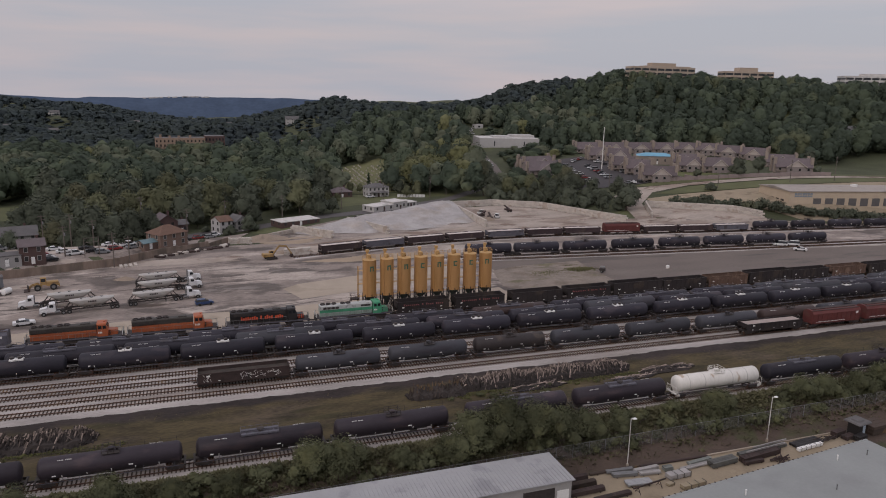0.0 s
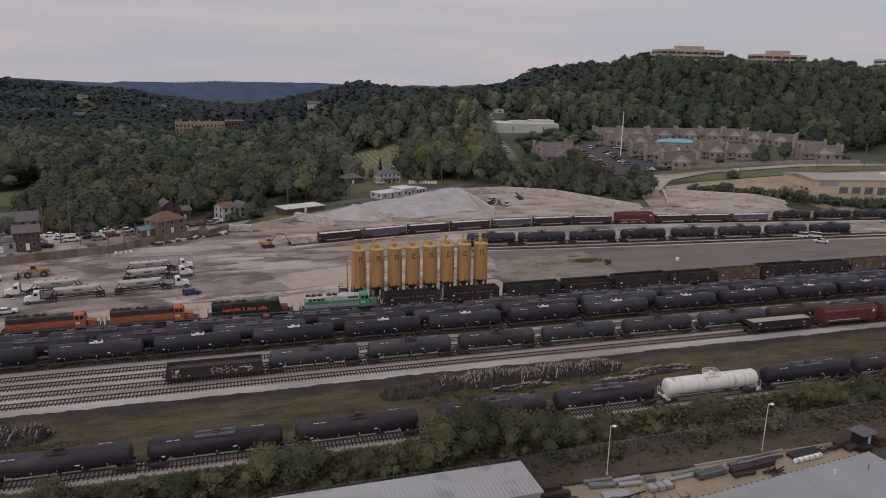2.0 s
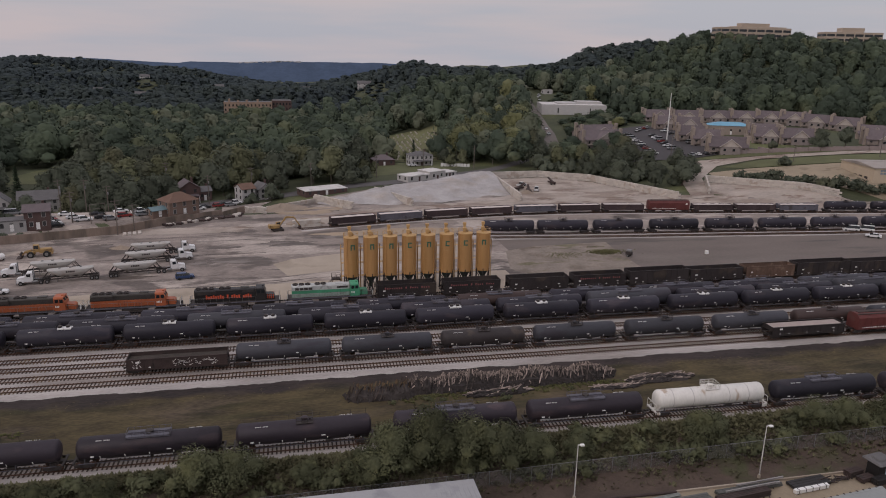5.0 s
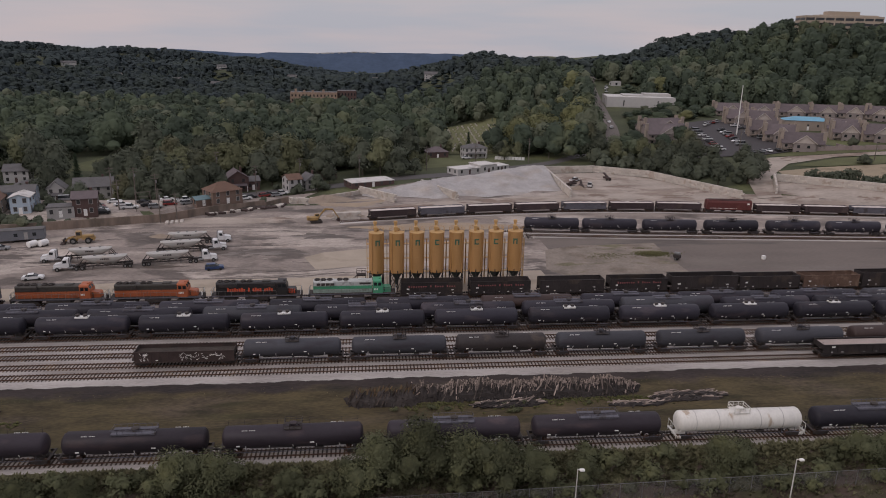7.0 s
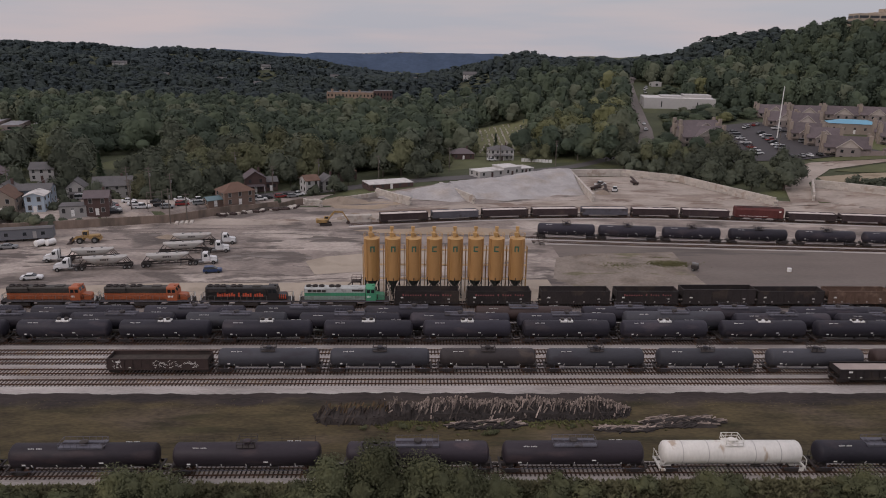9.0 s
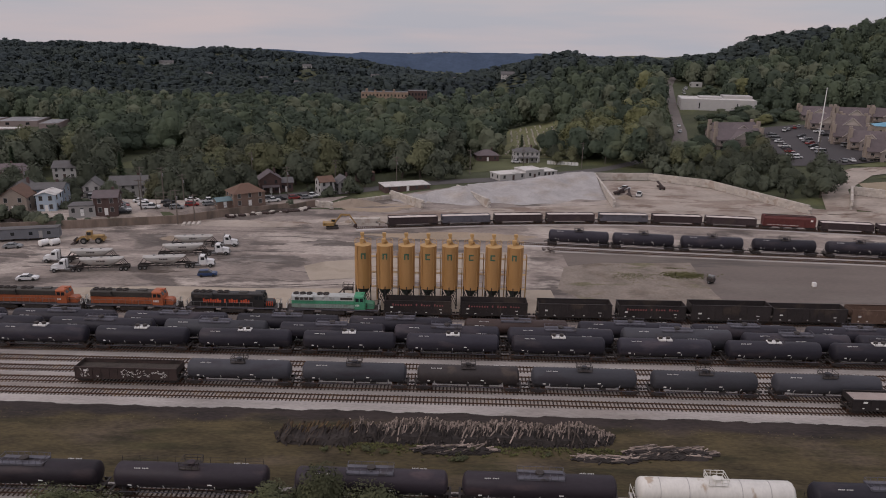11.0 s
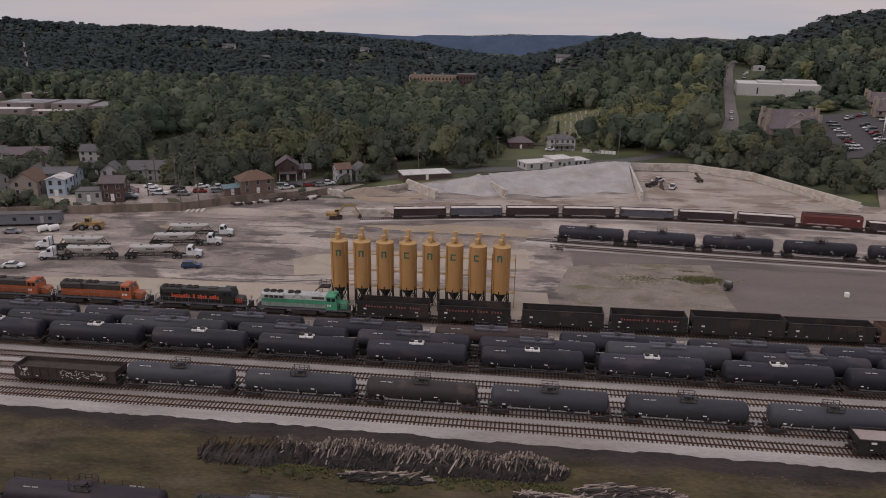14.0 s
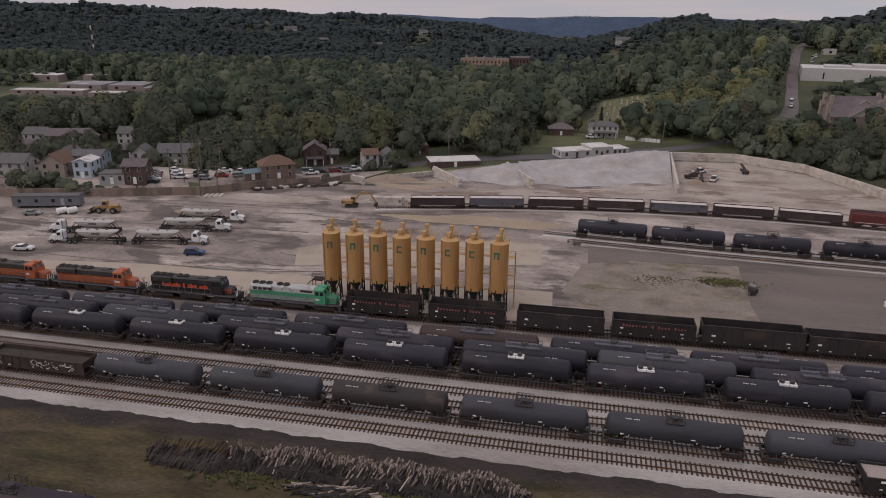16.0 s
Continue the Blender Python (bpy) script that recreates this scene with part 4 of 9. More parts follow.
def bogie(parent, x, base=1.78, wide=1.0, single=True):
    g = Geo()
    for s in (-1, 1):
        y = s * wide
        g.prism([(x - base / 2 - 0.25, 0.34), (x - base / 2 - 0.2, 0.62), (x - 0.5, 0.82), (x + 0.5, 0.82), (x + base / 2 + 0.2, 0.62), (x + base / 2 + 0.25, 0.34),
                 (x + base / 2 - 0.15, 0.36), (x + 0.35, 0.22), (x - 0.35, 0.22), (x - base / 2 + 0.15, 0.36)], y - 0.09, y + 0.09)
        for k in (-0.18, 0, 0.18):
            g.cyl((x + k, y + s * 0.02, 0.3), (x + k, y + s * 0.02, 0.7), 0.07, n=8)
    g.box(x - 0.22, x + 0.22, -wide, wide, 0.5, 0.85)
    for k in (-base / 2, base / 2):
        g.cyl((x + k, -wide, 0.44), (x + k, wide, 0.44), 0.08, n=8)
    if not single:
        for k in (-base / 2, base / 2):
            for s in (-1, 1):
                g.cyl((x + k, s * 0.68, 0.44), (x + k, s * 0.8, 0.44), 0.44, n=10)
    b = part("bogie", g, M_UNDER, parent)
    for k in (-base / 2, base / 2) if single else ():
        for s in (-1, 1):
            w = part("wheel", WHEEL, None, b)
            w.matrix_basis = pose(x + k, s * 0.74, 0.44, 0, 0, 0 if s < 0 else 180)
    return b


def coupler(parent, x, s):
    g = Geo()
    g.box(min(x, x + s * 0.55), max(x, x + s * 0.55), -0.09, 0.09, 0.76, 0.98)
    g.cbox(min(x + s * 0.5, x + s * 0.78), max(x + s * 0.5, x + s * 0.78), -0.17, 0.17, 0.7, 1.02, 0.04)
    part("coupler", g, M_UNDER, parent)


def rails_round(g, x0, x1, y0, y1, z0, z1, posts=4, r=0.03, mid=True):
    """A guard rail round a platform."""
    for z in ((z0 + z1) / 2, z1) if mid else (z1,):
        for a, b in (((x0, y0), (x1, y0)), ((x1, y0), (x1, y1)), ((x1, y1), (x0, y1)), ((x0, y1), (x0, y0))):
            g.bar((*a, z), (*b, z), r * 2)
    for i in range(posts):
        x = x0 + (x1 - x0) * i / (posts - 1)
        for y in (y0, y1):
            g.bar((x, y, z0), (x, y, z1), r * 2)


def tank_car(m, label, style, length=17.0, r=1.5, paint=None, mark=True, single=True):
    """A railway tank car: style short, hatch or long names its top platform."""
    paint = paint or M_TANKBLACK
    gear = M_TANKWHITE if paint is M_TANKWHITE else M_UNDER
    c = thing("tank_car", label, "tank car", "tank cars", m=m)
    h, zc = length / 2, 1.06 + r
    g = Geo()
    prof = [(-h, 0.02), (-h + 0.05, r * 0.42), (-h + 0.18, r * 0.72), (-h + 0.38, r * 0.91), (-h + 0.62, r)]
    prof = prof + [(-a, b) for a, b in reversed(prof)]
    g.lathe(prof, "x", 28, (0, 0, zc))
    part("tank", g, paint, c, smooth=True)
    for s in (-1, 1):
        g = Geo()
        x = s * (h - 0.95)
        g.prism([(-0.62, 0.8), (0.62, 0.8), (0.62, 1.05), (1.2, zc - r * 0.6), (-1.2, zc - r * 0.6), (-0.62, 1.05)], x - 0.5, x + 0.5, "x")
        g.box(min(x, s * (h + 0.35)), max(x, s * (h + 0.35)), -0.3, 0.3, 0.72, 1.1)
        g.cbox(min(s * (h + 0.1), s * (h + 0.4)), max(s * (h + 0.1), s * (h + 0.4)), -1.42, 1.42, 0.95, 1.12, 0.03)
        for y in (-1.4, 1.4):
            g.box(s * (h - 0.2) - 0.3, s * (h - 0.2) + 0.3, y - 0.05, y + 0.05, 0.62, 1.02)
        part("end_frame", g, gear, c)
    g = Geo()
    for y in (-1.42, 1.42):
        g.bar((-h + 0.4, y, 1.02), (h - 0.4, y, 1.02), 0.07)
        for k in range(9):
            x = -h + 1.2 + k * (length - 2.4) / 8
            g.bar((x, y, 1.02), (x, y * 0.82, zc - r * 0.62), 0.05)
    part("side_rail", g, M_HOPGREY, c)
    g = Geo()
    g.box(-h * 0.62, h * 0.62, -0.16, 0.16, 0.82, 1.08)
    g.cyl((0, 0, 0.55), (0, 0, 1.1), 0.22, n=8)
    g.cyl((h * 0.3, -0.55, 0.86), (h * 0.42, -0.55, 0.86), 0.2, n=8)
    g.bar((-h * 0.7, -0.5, 0.72), (h * 0.7, -0.5, 0.72), 0.06)
    g.bar((-h * 0.7, 0.5, 0.72), (h * 0.7, 0.5, 0.72), 0.06)
    part("brake_rigging", g, M_UNDER, c)
    for s in (-1, 1):
        bogie(c, s * (h - 1.15), single=single)
        coupler(c, s * (h + 0.3), s)
    for s in (-1, 1):
        g = Geo()
        x, y = s * (h - 0.35), -s * 1.45
        for k in (-0.2, 0.2):
            g.bar((x + k, y, 0.45), (x + k, y, 1.9), 0.04)
        for k in range(5):
            g.bar((x - 0.2, y, 0.55 + 0.3 * k), (x + 0.2, y, 0.55 + 0.3 * k), 0.035)
        g.bar((x, y, 1.9), (x - s * 0.4, y * 0.97, 2.1), 0.04)
        if paint is M_TANKWHITE:
            for y1 in (-1.4, 1.4):
                g.bar((s * (h + 0.3), y1, 0.6), (s * (h + 0.3), y1, 2.3), 0.07)
            g.bar((s * (h + 0.3), -1.4, 2.25), (s * (h + 0.3), 1.4, 2.25), 0.07)
        part("end_ladder", g, gear, c)
    top = zc + r
    if paint is M_TANKWHITE:
        for x in (-0.72, -0.36, 0.3, 0.66):
            g = Geo()
            g.lathe([(x * h - 0.05, r - 0.1), (x * h - 0.05, r + 0.012), (x * h + 0.05, r + 0.012), (x * h + 0.05, r - 0.1)], "x", 28, (0, 0, zc))
            part("band", g, M_ALU, c, "grey seam band round the tank", True)
    if paint is M_TANKWARM and style == "short":
        g = Geo()
        for k in range(9):
            x = (-0.92 + 0.23 * k) * h
            if abs(x) > 1.4:
                g.bar((x, 0.5, top - 0.2), (x, 0.5, top + 0.75), 0.045)
        for z in (top + 0.35, top + 0.74):
            g.bar((-0.92 * h, 0.5, z), (0.92 * h, 0.5, z), 0.022)
        part("top_handrail", g, M_UNDER, c)
    if style == "short":
        g = Geo()
        g.box(-1.15, 1.15, -1.0, 1.0, top - 0.12, top - 0.04)
        deck = part("platform", g, M_TANKWHITE if paint is M_TANKWHITE else M_UNDER, c)
        g = Geo()
        rails_round(g, -1.15, 1.15, -1.0, 1.0, top - 0.05, top + 0.75, 4)
        part("guard_rail", g, M_TANKWHITE if paint is M_TANKWHITE else M_UNDER, deck)
        g = Geo()
        g.lathe([(top - 0.2, 0.42), (top + 0.32, 0.42), (top + 0.34, 0.5), (top + 0.42, 0.5), (top + 0.5, 0.3)], "z", 14)
        g.cyl((0.75, 0, top - 0.1), (0.75, 0, top + 0.25), 0.16, n=10)
        part("manway", g, paint, c, smooth=True)
    elif style == "hatch":
        g = Geo()
        g.cbox(-1.2, 1.2, -0.62, 0.62, top - 0.25, top + 0.14, 0.06)
        part("valve_tray", g, M_WHITE, c, "white-painted valve tray")
        for x in (-0.78, 0.55):
            g = Geo()
            g.lathe([(top + 0.1, 0.36), (top + 0.42, 0.36), (top + 0.45, 0.42), (top + 0.52, 0.38)], "z", 14, (x, 0, 0))
            part("manway", g, M_UNDER, c, smooth=True)
        g = Geo()
        rails_round(g, -1.35, 1.35, -0.95, 0.95, top - 0.12, top + 0.6, 3, 0.02, False)
        part("guard_rail", g, M_UNDER, c)
    else:
        g = Geo()
        x0 = -2.9
        g.box(x0, x0 + 5.6, -0.95, -0.35, top - 0.2, top + 0.04)
        g.box(x0, x0 + 5.6, 0.35, 0.95, top - 0.2, top + 0.04)
        for k in range(8):
            g.box(x0 + k * 0.8 - 0.03, x0 + k * 0.8 + 0.03, -0.95, 0.95, top - 0.16, top + 0.02)
        rails_round(g, x0, x0 + 5.6, -0.95, 0.95, top, top + 0.5, 8, 0.022, False)
        part("walkway", g, M_HOPGREY, c, "dark grey steel top walkway")
        g = Geo()
        g.lathe([(top - 0.2, 0.45), (top + 0.3, 0.45), (top + 0.32, 0.55), (top + 0.42, 0.55), (top + 0.5, 0.3)], "z", 14)
        part("manway", g, M_UNDER, c, smooth=True)
    g = Geo()
    for s in (-1, 1):
        y = s * (r + 0.02)
        for k in range(5):
            x = -h * 0.66 + k * h * 0.33
            g.bar((x, s * r * 0.95, zc - 0.62), (x, s * r * 0.82, zc - 1.0), 0.11, 0.05)
        a, b = s * math.sin(0.55) * (r + 0.012), math.cos(0.55) * (r + 0.012)
        for k in range(9):
            if k == 4:
                continue
            x = s * (h * 0.62) + (k - 4) * 0.2
            g.bar((x - 0.07, a, zc + b), (x + 0.07, a, zc + b), 0.02, 0.2)
        g.bar((-s * h * 0.3, s * r * 0.985, zc - 0.3), (-s * h * 0.24, s * r * 0.985, zc - 0.3), 0.02, 0.16)
        g.bar((s * h * 0.74, s * r * 0.93, zc - 0.62), (s * h * 0.79, s * r * 0.93, zc - 0.62), 0.02, 0.2)
    if mark:
        tagged(part("stencil", g, M_WHITE, c, "white stencilled bars"), kind="stuff")
    return c


def open_hopper(m, label, length=13.6, height=2.75, paint=None, ribs=11, letters=True, load=None, gap=0.0, stencil=True):
    """An open-topped hopper or gondola car with ribbed sides and sloped ends."""
    paint = paint or M_HOPBLACK
    c = thing("hopper_car", label, "hopper car", "hopper cars", m=m)
    h, w, z0, z1, t = length / 2, 1.55, 1.05, 1.05 + height, 0.08
    for s in (-1, 1):
        g = Geo()
        g.box(-h, h, s * w - t / 2, s * w + t / 2, z0, z1)
        g.box(-h - 0.03, h + 0.03, s * (w + 0.05) - 0.09, s * (w + 0.05) + 0.09, z1 - 0.14, z1 + 0.04)
        g.box(-h, h, s * (w + 0.05) - 0.08, s * (w + 0.05) + 0.08, z0 - 0.1, z0 + 0.12)
        for k in range(ribs):
            x = -h + 0.06 + (length - 0.12) * k / (ribs - 1)
            g.box(x - 0.06, x + 0.06, s * w + min(0, s * 0.13), s * w + max(0, s * 0.13), z0, z1 - 0.1)
        part("side", g, paint, c)
    for s in (-1, 1):
        g = Geo()
        g.box(min(s * h, s * (h - t)), max(s * h, s * (h - t)), -w, w, z0 + height * 0.45, z1 + 0.02)
        g.add([(s * (h - 0.05), -w, z0 + height * 0.5), (s * (h - 0.05), w, z0 + height * 0.5), (s * (h - 2.0), w, z0 - 0.2), (s * (h - 2.0), -w, z0 - 0.2),
               (s * (h - 0.15), -w, z0 + height * 0.5), (s * (h - 0.15), w, z0 + height * 0.5), (s * (h - 2.1), w, z0 - 0.2), (s * (h - 2.1), -w, z0 - 0.2)],
              [(0, 1, 2, 3), (7, 6, 5, 4), (0, 3, 7, 4), (1, 5, 6, 2), (0, 4, 5, 1), (3, 2, 6, 7)])
        for y in (-w + 0.1, 0, w - 0.1):
            g.bar((s * (h - 0.1), y, z0), (s * (h - 0.1), y, z0 + height * 0.5), 0.1)
        part("end_slope", g, paint, c)
        g = Geo()
        for k in (-0.2, 0.2):
            g.bar((s * (h + 0.06), -w + 0.3 + k, 0.5), (s * (h + 0.06), -w + 0.3 + k, z1 - 0.1), 0.035)
        for k in range(7):
            g.bar((s * (h + 0.06), -w + 0.1, 0.6 + k * 0.42), (s * (h + 0.06), -w + 0.5, 0.6 + k * 0.42), 0.03)
        part("end_ladder", g, M_UNDER, c)
    g = Geo()
    g.box(-h - 0.3, h + 0.3, -0.25, 0.25, 0.72, 1.05)
    for s in (-1, 1):
        g.box(s * (h + 0.1) - 0.12, s * (h + 0.1) + 0.12, -w, w, 0.9, 1.1)
    if not load:
        for k in (-0.5, 0.5):
            g.prism([(k * 4.6 - 1.6, 1.1), (k * 4.6 + 1.6, 1.1), (k * 4.6 + 0.5, 0.42), (k * 4.6 - 0.5, 0.42)], -1.2, 1.2)
    part("underframe", g, M_UNDER, c)
    g = Geo()
    if load:
        n, mm = 14, 6
        vs = [(-h + 0.1 + (length - 0.2) * i / n, -w + 0.06 + (2 * w - 0.12) * j / mm, z1 - 0.35 + gap + 0.45 * math.sin(math.pi * j / mm) * (0.55 + 0.45 * math.sin(i * 1.9) * math.sin(j)) * (math.sin(math.pi * i / n) ** 0.4)) for i in range(n + 1) for j in range(mm + 1)]
        g.add(vs, [(i * (mm + 1) + j, (i + 1) * (mm + 1) + j, (i + 1) * (mm + 1) + j + 1, i * (mm + 1) + j + 1) for i in range(n) for j in range(mm)])
        part("load", g, load, c, smooth=True)
    else:
        g.box(-h + 1.5, h - 1.5, -w, w, z0 - 0.02, z0 + 0.05)
        part("floor_sheet", g, M_RUST, c)
    for s in (-1, 1):
        bogie(c, s * (h - 1.1))
        coupler(c, s * (h + 0.1), s)
    if letters:
        g = Geo()
        for s in (-1, 1):
            y = s * (w + 0.14)
            for k in range(20):
                if k in (8, 10, 15):
                    continue
                x = -h * 0.74 + k * h * 0.078
                g.box(x - 0.14, x + 0.14, y - 0.012, y + 0.012, z1 - 1.05, z1 - 0.6 if k in (0, 9, 11, 16) else z1 - 0.74)
        tagged(part("lettering", g, M_LETTERFADED, c, "faded red lettering bars"), kind="stuff")
    if not stencil:
        return c
    g = Geo()
    for s in (-1, 1):
        y = s * (w + 0.14)
        for x, a in ((-h * 0.8, 0.5), (-h * 0.55, 0.6), (-h * 0.05, 0.3), (h * 0.25, 0.5), (h * 0.7, 0.45)):
            g.box(x - a / 3, x + a / 3, y - 0.012, y + 0.012, z0 + 0.28, z0 + 0.42)
        g.box(-h * 0.82, -h * 0.74, y - 0.012, y + 0.012, z0 + 1.2, z0 + 1.5)
        g.box(h * 0.64, h * 0.72, y - 0.012, y + 0.012, z0 + 0.95, z0 + 1.1)
    tagged(part("stencil", g, M_WHITE, c, "small white stencilled bars"), kind="stuff")
    return c


def covered_hopper(m, label, paint):
    c = thing("covered_hopper_car", label, "hopper car", "hopper cars", m=m)
    g = Geo()
    g.prism([(-1.55, 1.1), (-1.6, 3.6), (-1.2, 4.2), (-0.5, 4.4), (0.5, 4.4), (1.2, 4.2), (1.6, 3.6), (1.55, 1.1)], -7.6, 7.6, "x")
    shell = part("body", g, paint, c)
    rib = Geo().box(-0.06, 0.06, -0.07, 0.07, 1.2, 3.6).data("rib", paint)
    for s in (-1, 1):
        for k in range(11):
            part("rib", rib, None, shell).matrix_basis = pose(-7.4 + k * 1.48, s * 1.6, 0)
    g = Geo()
    for k in range(4):
        x = -5.6 + k * 3.7
        g.prism([(x - 1.6, 1.2), (x + 1.6, 1.2), (x + 0.4, 0.45), (x - 0.4, 0.45)], -1.0, 1.0)
    g.box(-8.3, 8.3, -0.3, 0.3, 0.72, 1.1)
    part("discharge_hopper", g, M_UNDER, c)
    g = Geo()
    g.box(-7.5, 7.5, 0.75, 1.2, 4.3, 4.36)
    g.box(-7.5, 7.5, -1.2, -0.75, 4.3, 4.36)
    g.box(-6.9, 6.9, -0.35, 0.35, 4.4, 4.56)
    part("roof_walkway", g, M_RUST, c)
    for s in (-1, 1):
        bogie(c, s * 6.9)
        coupler(c, s * 8.1, s)
    g = Geo()
    for s in (-1, 1):
        for k in range(22):
            x = -6.4 + k * 0.42
            g.box(x - 0.12, x + 0.12, s * 1.685 - 0.012, s * 1.685 + 0.012, 1.5, 1.62 + 0.1 * ((k * 7) % 5) / 4)
        g.box(6.0, 6.7, s * 1.685 - 0.012, s * 1.685 + 0.012, 3.0, 3.5)
    tagged(part("stencil", g, M_WHITE, c, "white stencilled bars"), kind="stuff")
    return c


def locomotive(m, label, hood, stripe, cab, roof, mark=None, mark_paint=None, nose_stripes=False, band=(1.66, 3.05), lower=None):
    """A six-axle road-switcher with a long hood, a cab and a short nose that points east."""
    c = thing("locomotive", label, "locomotive", "locomotives", m=m)
    g = Geo()
    g.cbox(-10.2, 10.2, -1.5, 1.5, 1.3, 1.62, 0.04)
    for s in (-1, 1):
        g.box(s * 10.1 - 0.15, s * 10.1 + 0.15, -1.5, 1.5, 0.55, 1.62)
    part("underframe", g, M_UNDER, c)
    g = Geo()
    g.cbox(-2.7, 2.7, -1.4, 1.4, 0.42, 1.3, 0.25)
    part("fuel_tank", g, M_UNDER, c)
    g = Geo()
    g.prism([(-0.92, 1.62), (-0.92, 4.05), (-0.75, 4.3), (0.75, 4.3), (0.92, 4.05), (0.92, 1.62)], -9.1, 4.6, "x")
    g.prism([(-1.25, 3.3), (-1.25, 4.1), (-0.95, 4.32), (0.95, 4.32), (1.25, 4.1), (1.25, 3.3)], -8.9, -4.4, "x")
    part("long_hood", g, hood, c)
    if stripe is not None:
        g = Geo()
        for s in (-1, 1):
            g.box(-9.12, 4.6, s * 0.93 - 0.012, s * 0.93 + 0.012, *band)
        part("hood_stripe", g, stripe, c, "painted band along the hood")
        if lower:
            g = Geo()
            for s in (-1, 1):
                g.box(-9.12, 4.6, s * 0.93 - 0.012, s * 0.93 + 0.012, 1.66, band[0] - 0.1)
            part("sill_stripe", g, lower, c, "pale band along the foot of the hood")
    for s in (-1, 1):
        g = Geo()
        for k in range(4):
            x = -8.3 + k * 1.05
            g.box(x, x + 0.9, s * 1.255 - 0.01, s * 1.255 + 0.01, 3.4, 3.95)
        for k in range(13):
            x = -3.9 + k * 0.63
            g.box(x, x + 0.02, s * 0.95 - 0.01, s * 0.95 + 0.01, 1.75, 3.2)
        g.box(1.6, 4.2, s * 0.93 - 0.012, s * 0.93 + 0.012, 3.45, 3.9)
        part("grille", g, M_UNDER, c)
    for x in (-8.2, -6.75, -5.3, -3.0, -1.6):
        g = Geo()
        g.lathe([(4.25, 0.66), (4.52, 0.68), (4.56, 0.62), (4.54, 0.5), (4.4, 0.46), (4.38, 0.05)], "z", 16, (x, 0, 0))
        g.bar((x - 0.48, 0, 4.48), (x + 0.48, 0, 4.48), 0.06)
        g.bar((x, -0.48, 4.48), (x, 0.48, 4.48), 0.06)
        part("roof_fan", g, M_UNDER, c, "dark round cooling fan", smooth=True)
    g = Geo()
    g.cbox(1.2, 3.2, -0.55, 0.55, 4.28, 4.5, 0.08)
    part("exhaust_hatch", g, roof, c)
    g = Geo()
    g.prism([(4.75, 1.62), (4.75, 4.28), (6.55, 4.28), (6.95, 3.55), (7.0, 3.05), (7.0, 1.62)], -1.48, 1.48)
    g.prism([(-1.48, 4.28), (-1.2, 4.5), (1.2, 4.5), (1.48, 4.28)], 4.7, 6.75, "x")
    g.box(6.1, 6.5, -0.35, 0.35, 4.48, 4.68)
    cabin = part("cab", g, cab, c)
    for s in (-1, 1):
        for x in (5.0, 5.95):
            g = Geo()
            g.box(x, x + 0.72, s * 1.49 - 0.02, s * 1.49 + 0.02, 3.3, 4.0)
            part("window", g, M_GLASS, cabin, "dark cab window")
    for y in (-1.05, 0.2):
        g = Geo()
        g.add([(6.97, y, 3.6), (6.97, y + 0.85, 3.6), (6.66, y + 0.85, 4.18), (6.66, y, 4.18)], [(0, 1, 2, 3)])
        part("window", g, M_GLASS, cabin, "dark windscreen")
    g = Geo()
    g.prism([(7.0, 1.62), (7.0, 2.85), (8.6, 2.75), (8.95, 2.5), (9.0, 1.62)], -0.92, 0.92)
    part("short_hood", g, cab if not nose_stripes else M_LOCOBLACK, c)
    for k in range(4 if nose_stripes else 1):
        for s in (-1, 1):
            g = Geo()
            g.box(7.3 + k * 0.42, 7.48 + k * 0.42, s * 0.93 - 0.012, s * 0.93 + 0.012, 1.8, 2.8)
            part("nose_band", g, mark_paint if nose_stripes else M_LOCOBROWN, c)
    g, ends = Geo(), {-10.12: Geo(), 10.07: Geo()}
    for s in (-1, 1):
        y = s * 1.42
        g.bar((-9.9, y, 2.62), (4.5, y, 2.62), 0.05)
        for k in range(11):
            x = -9.9 + k * 1.44
            g.bar((x, y, 1.62), (x, y, 2.62), 0.05)
        for e in (-10.1, 10.05):
            g.bar((e, y, 0.6), (e, y, 2.6), 0.06)
            g.bar((e, y * 0.5, 1.6), (e, y * 0.5, 2.6), 0.06)
            g.bar((e, y, 2.6), (e, y * 0.5, 2.6), 0.05)
        g.bar((7.1, y, 2.62), (10.05, y, 2.62), 0.05)
        for e in (-10.12, 10.07):
            ends[e].bar((e, y, 0.55), (e, y, 2.65), 0.09)
            ends[e].bar((e, y * 0.62, 0.95), (e, y * 0.62, 2.65), 0.09)
            ends[e].bar((e, y, 2.62), (e, -y, 2.62), 0.07)
            ends[e].bar((e, y, 1.5), (e, y * 0.62, 1.5), 0.07)
        for k in range(3):
            g.box(9.6, 10.2, min(y, y * 0.75), max(y, y * 0.75), 0.5 + 0.36 * k, 0.54 + 0.36 * k)
            g.box(-10.2, -9.6, min(y, y * 0.75), max(y, y * 0.75), 0.5 + 0.36 * k, 0.54 + 0.36 * k)
    part("handrail", g, M_GREYSTEEL, c)
    for e in ends:
        part("end_rail", ends[e], M_WHITE, c, "white end handrails and steps")
    g = Geo()
    for y in (-1.51, 1.51):
        g.box(-9.9, 9.9, y - 0.012, y + 0.012, 1.34, 1.6)
    part("side_sill", g, M_HOPGREY, c, "dusty grey side sill")
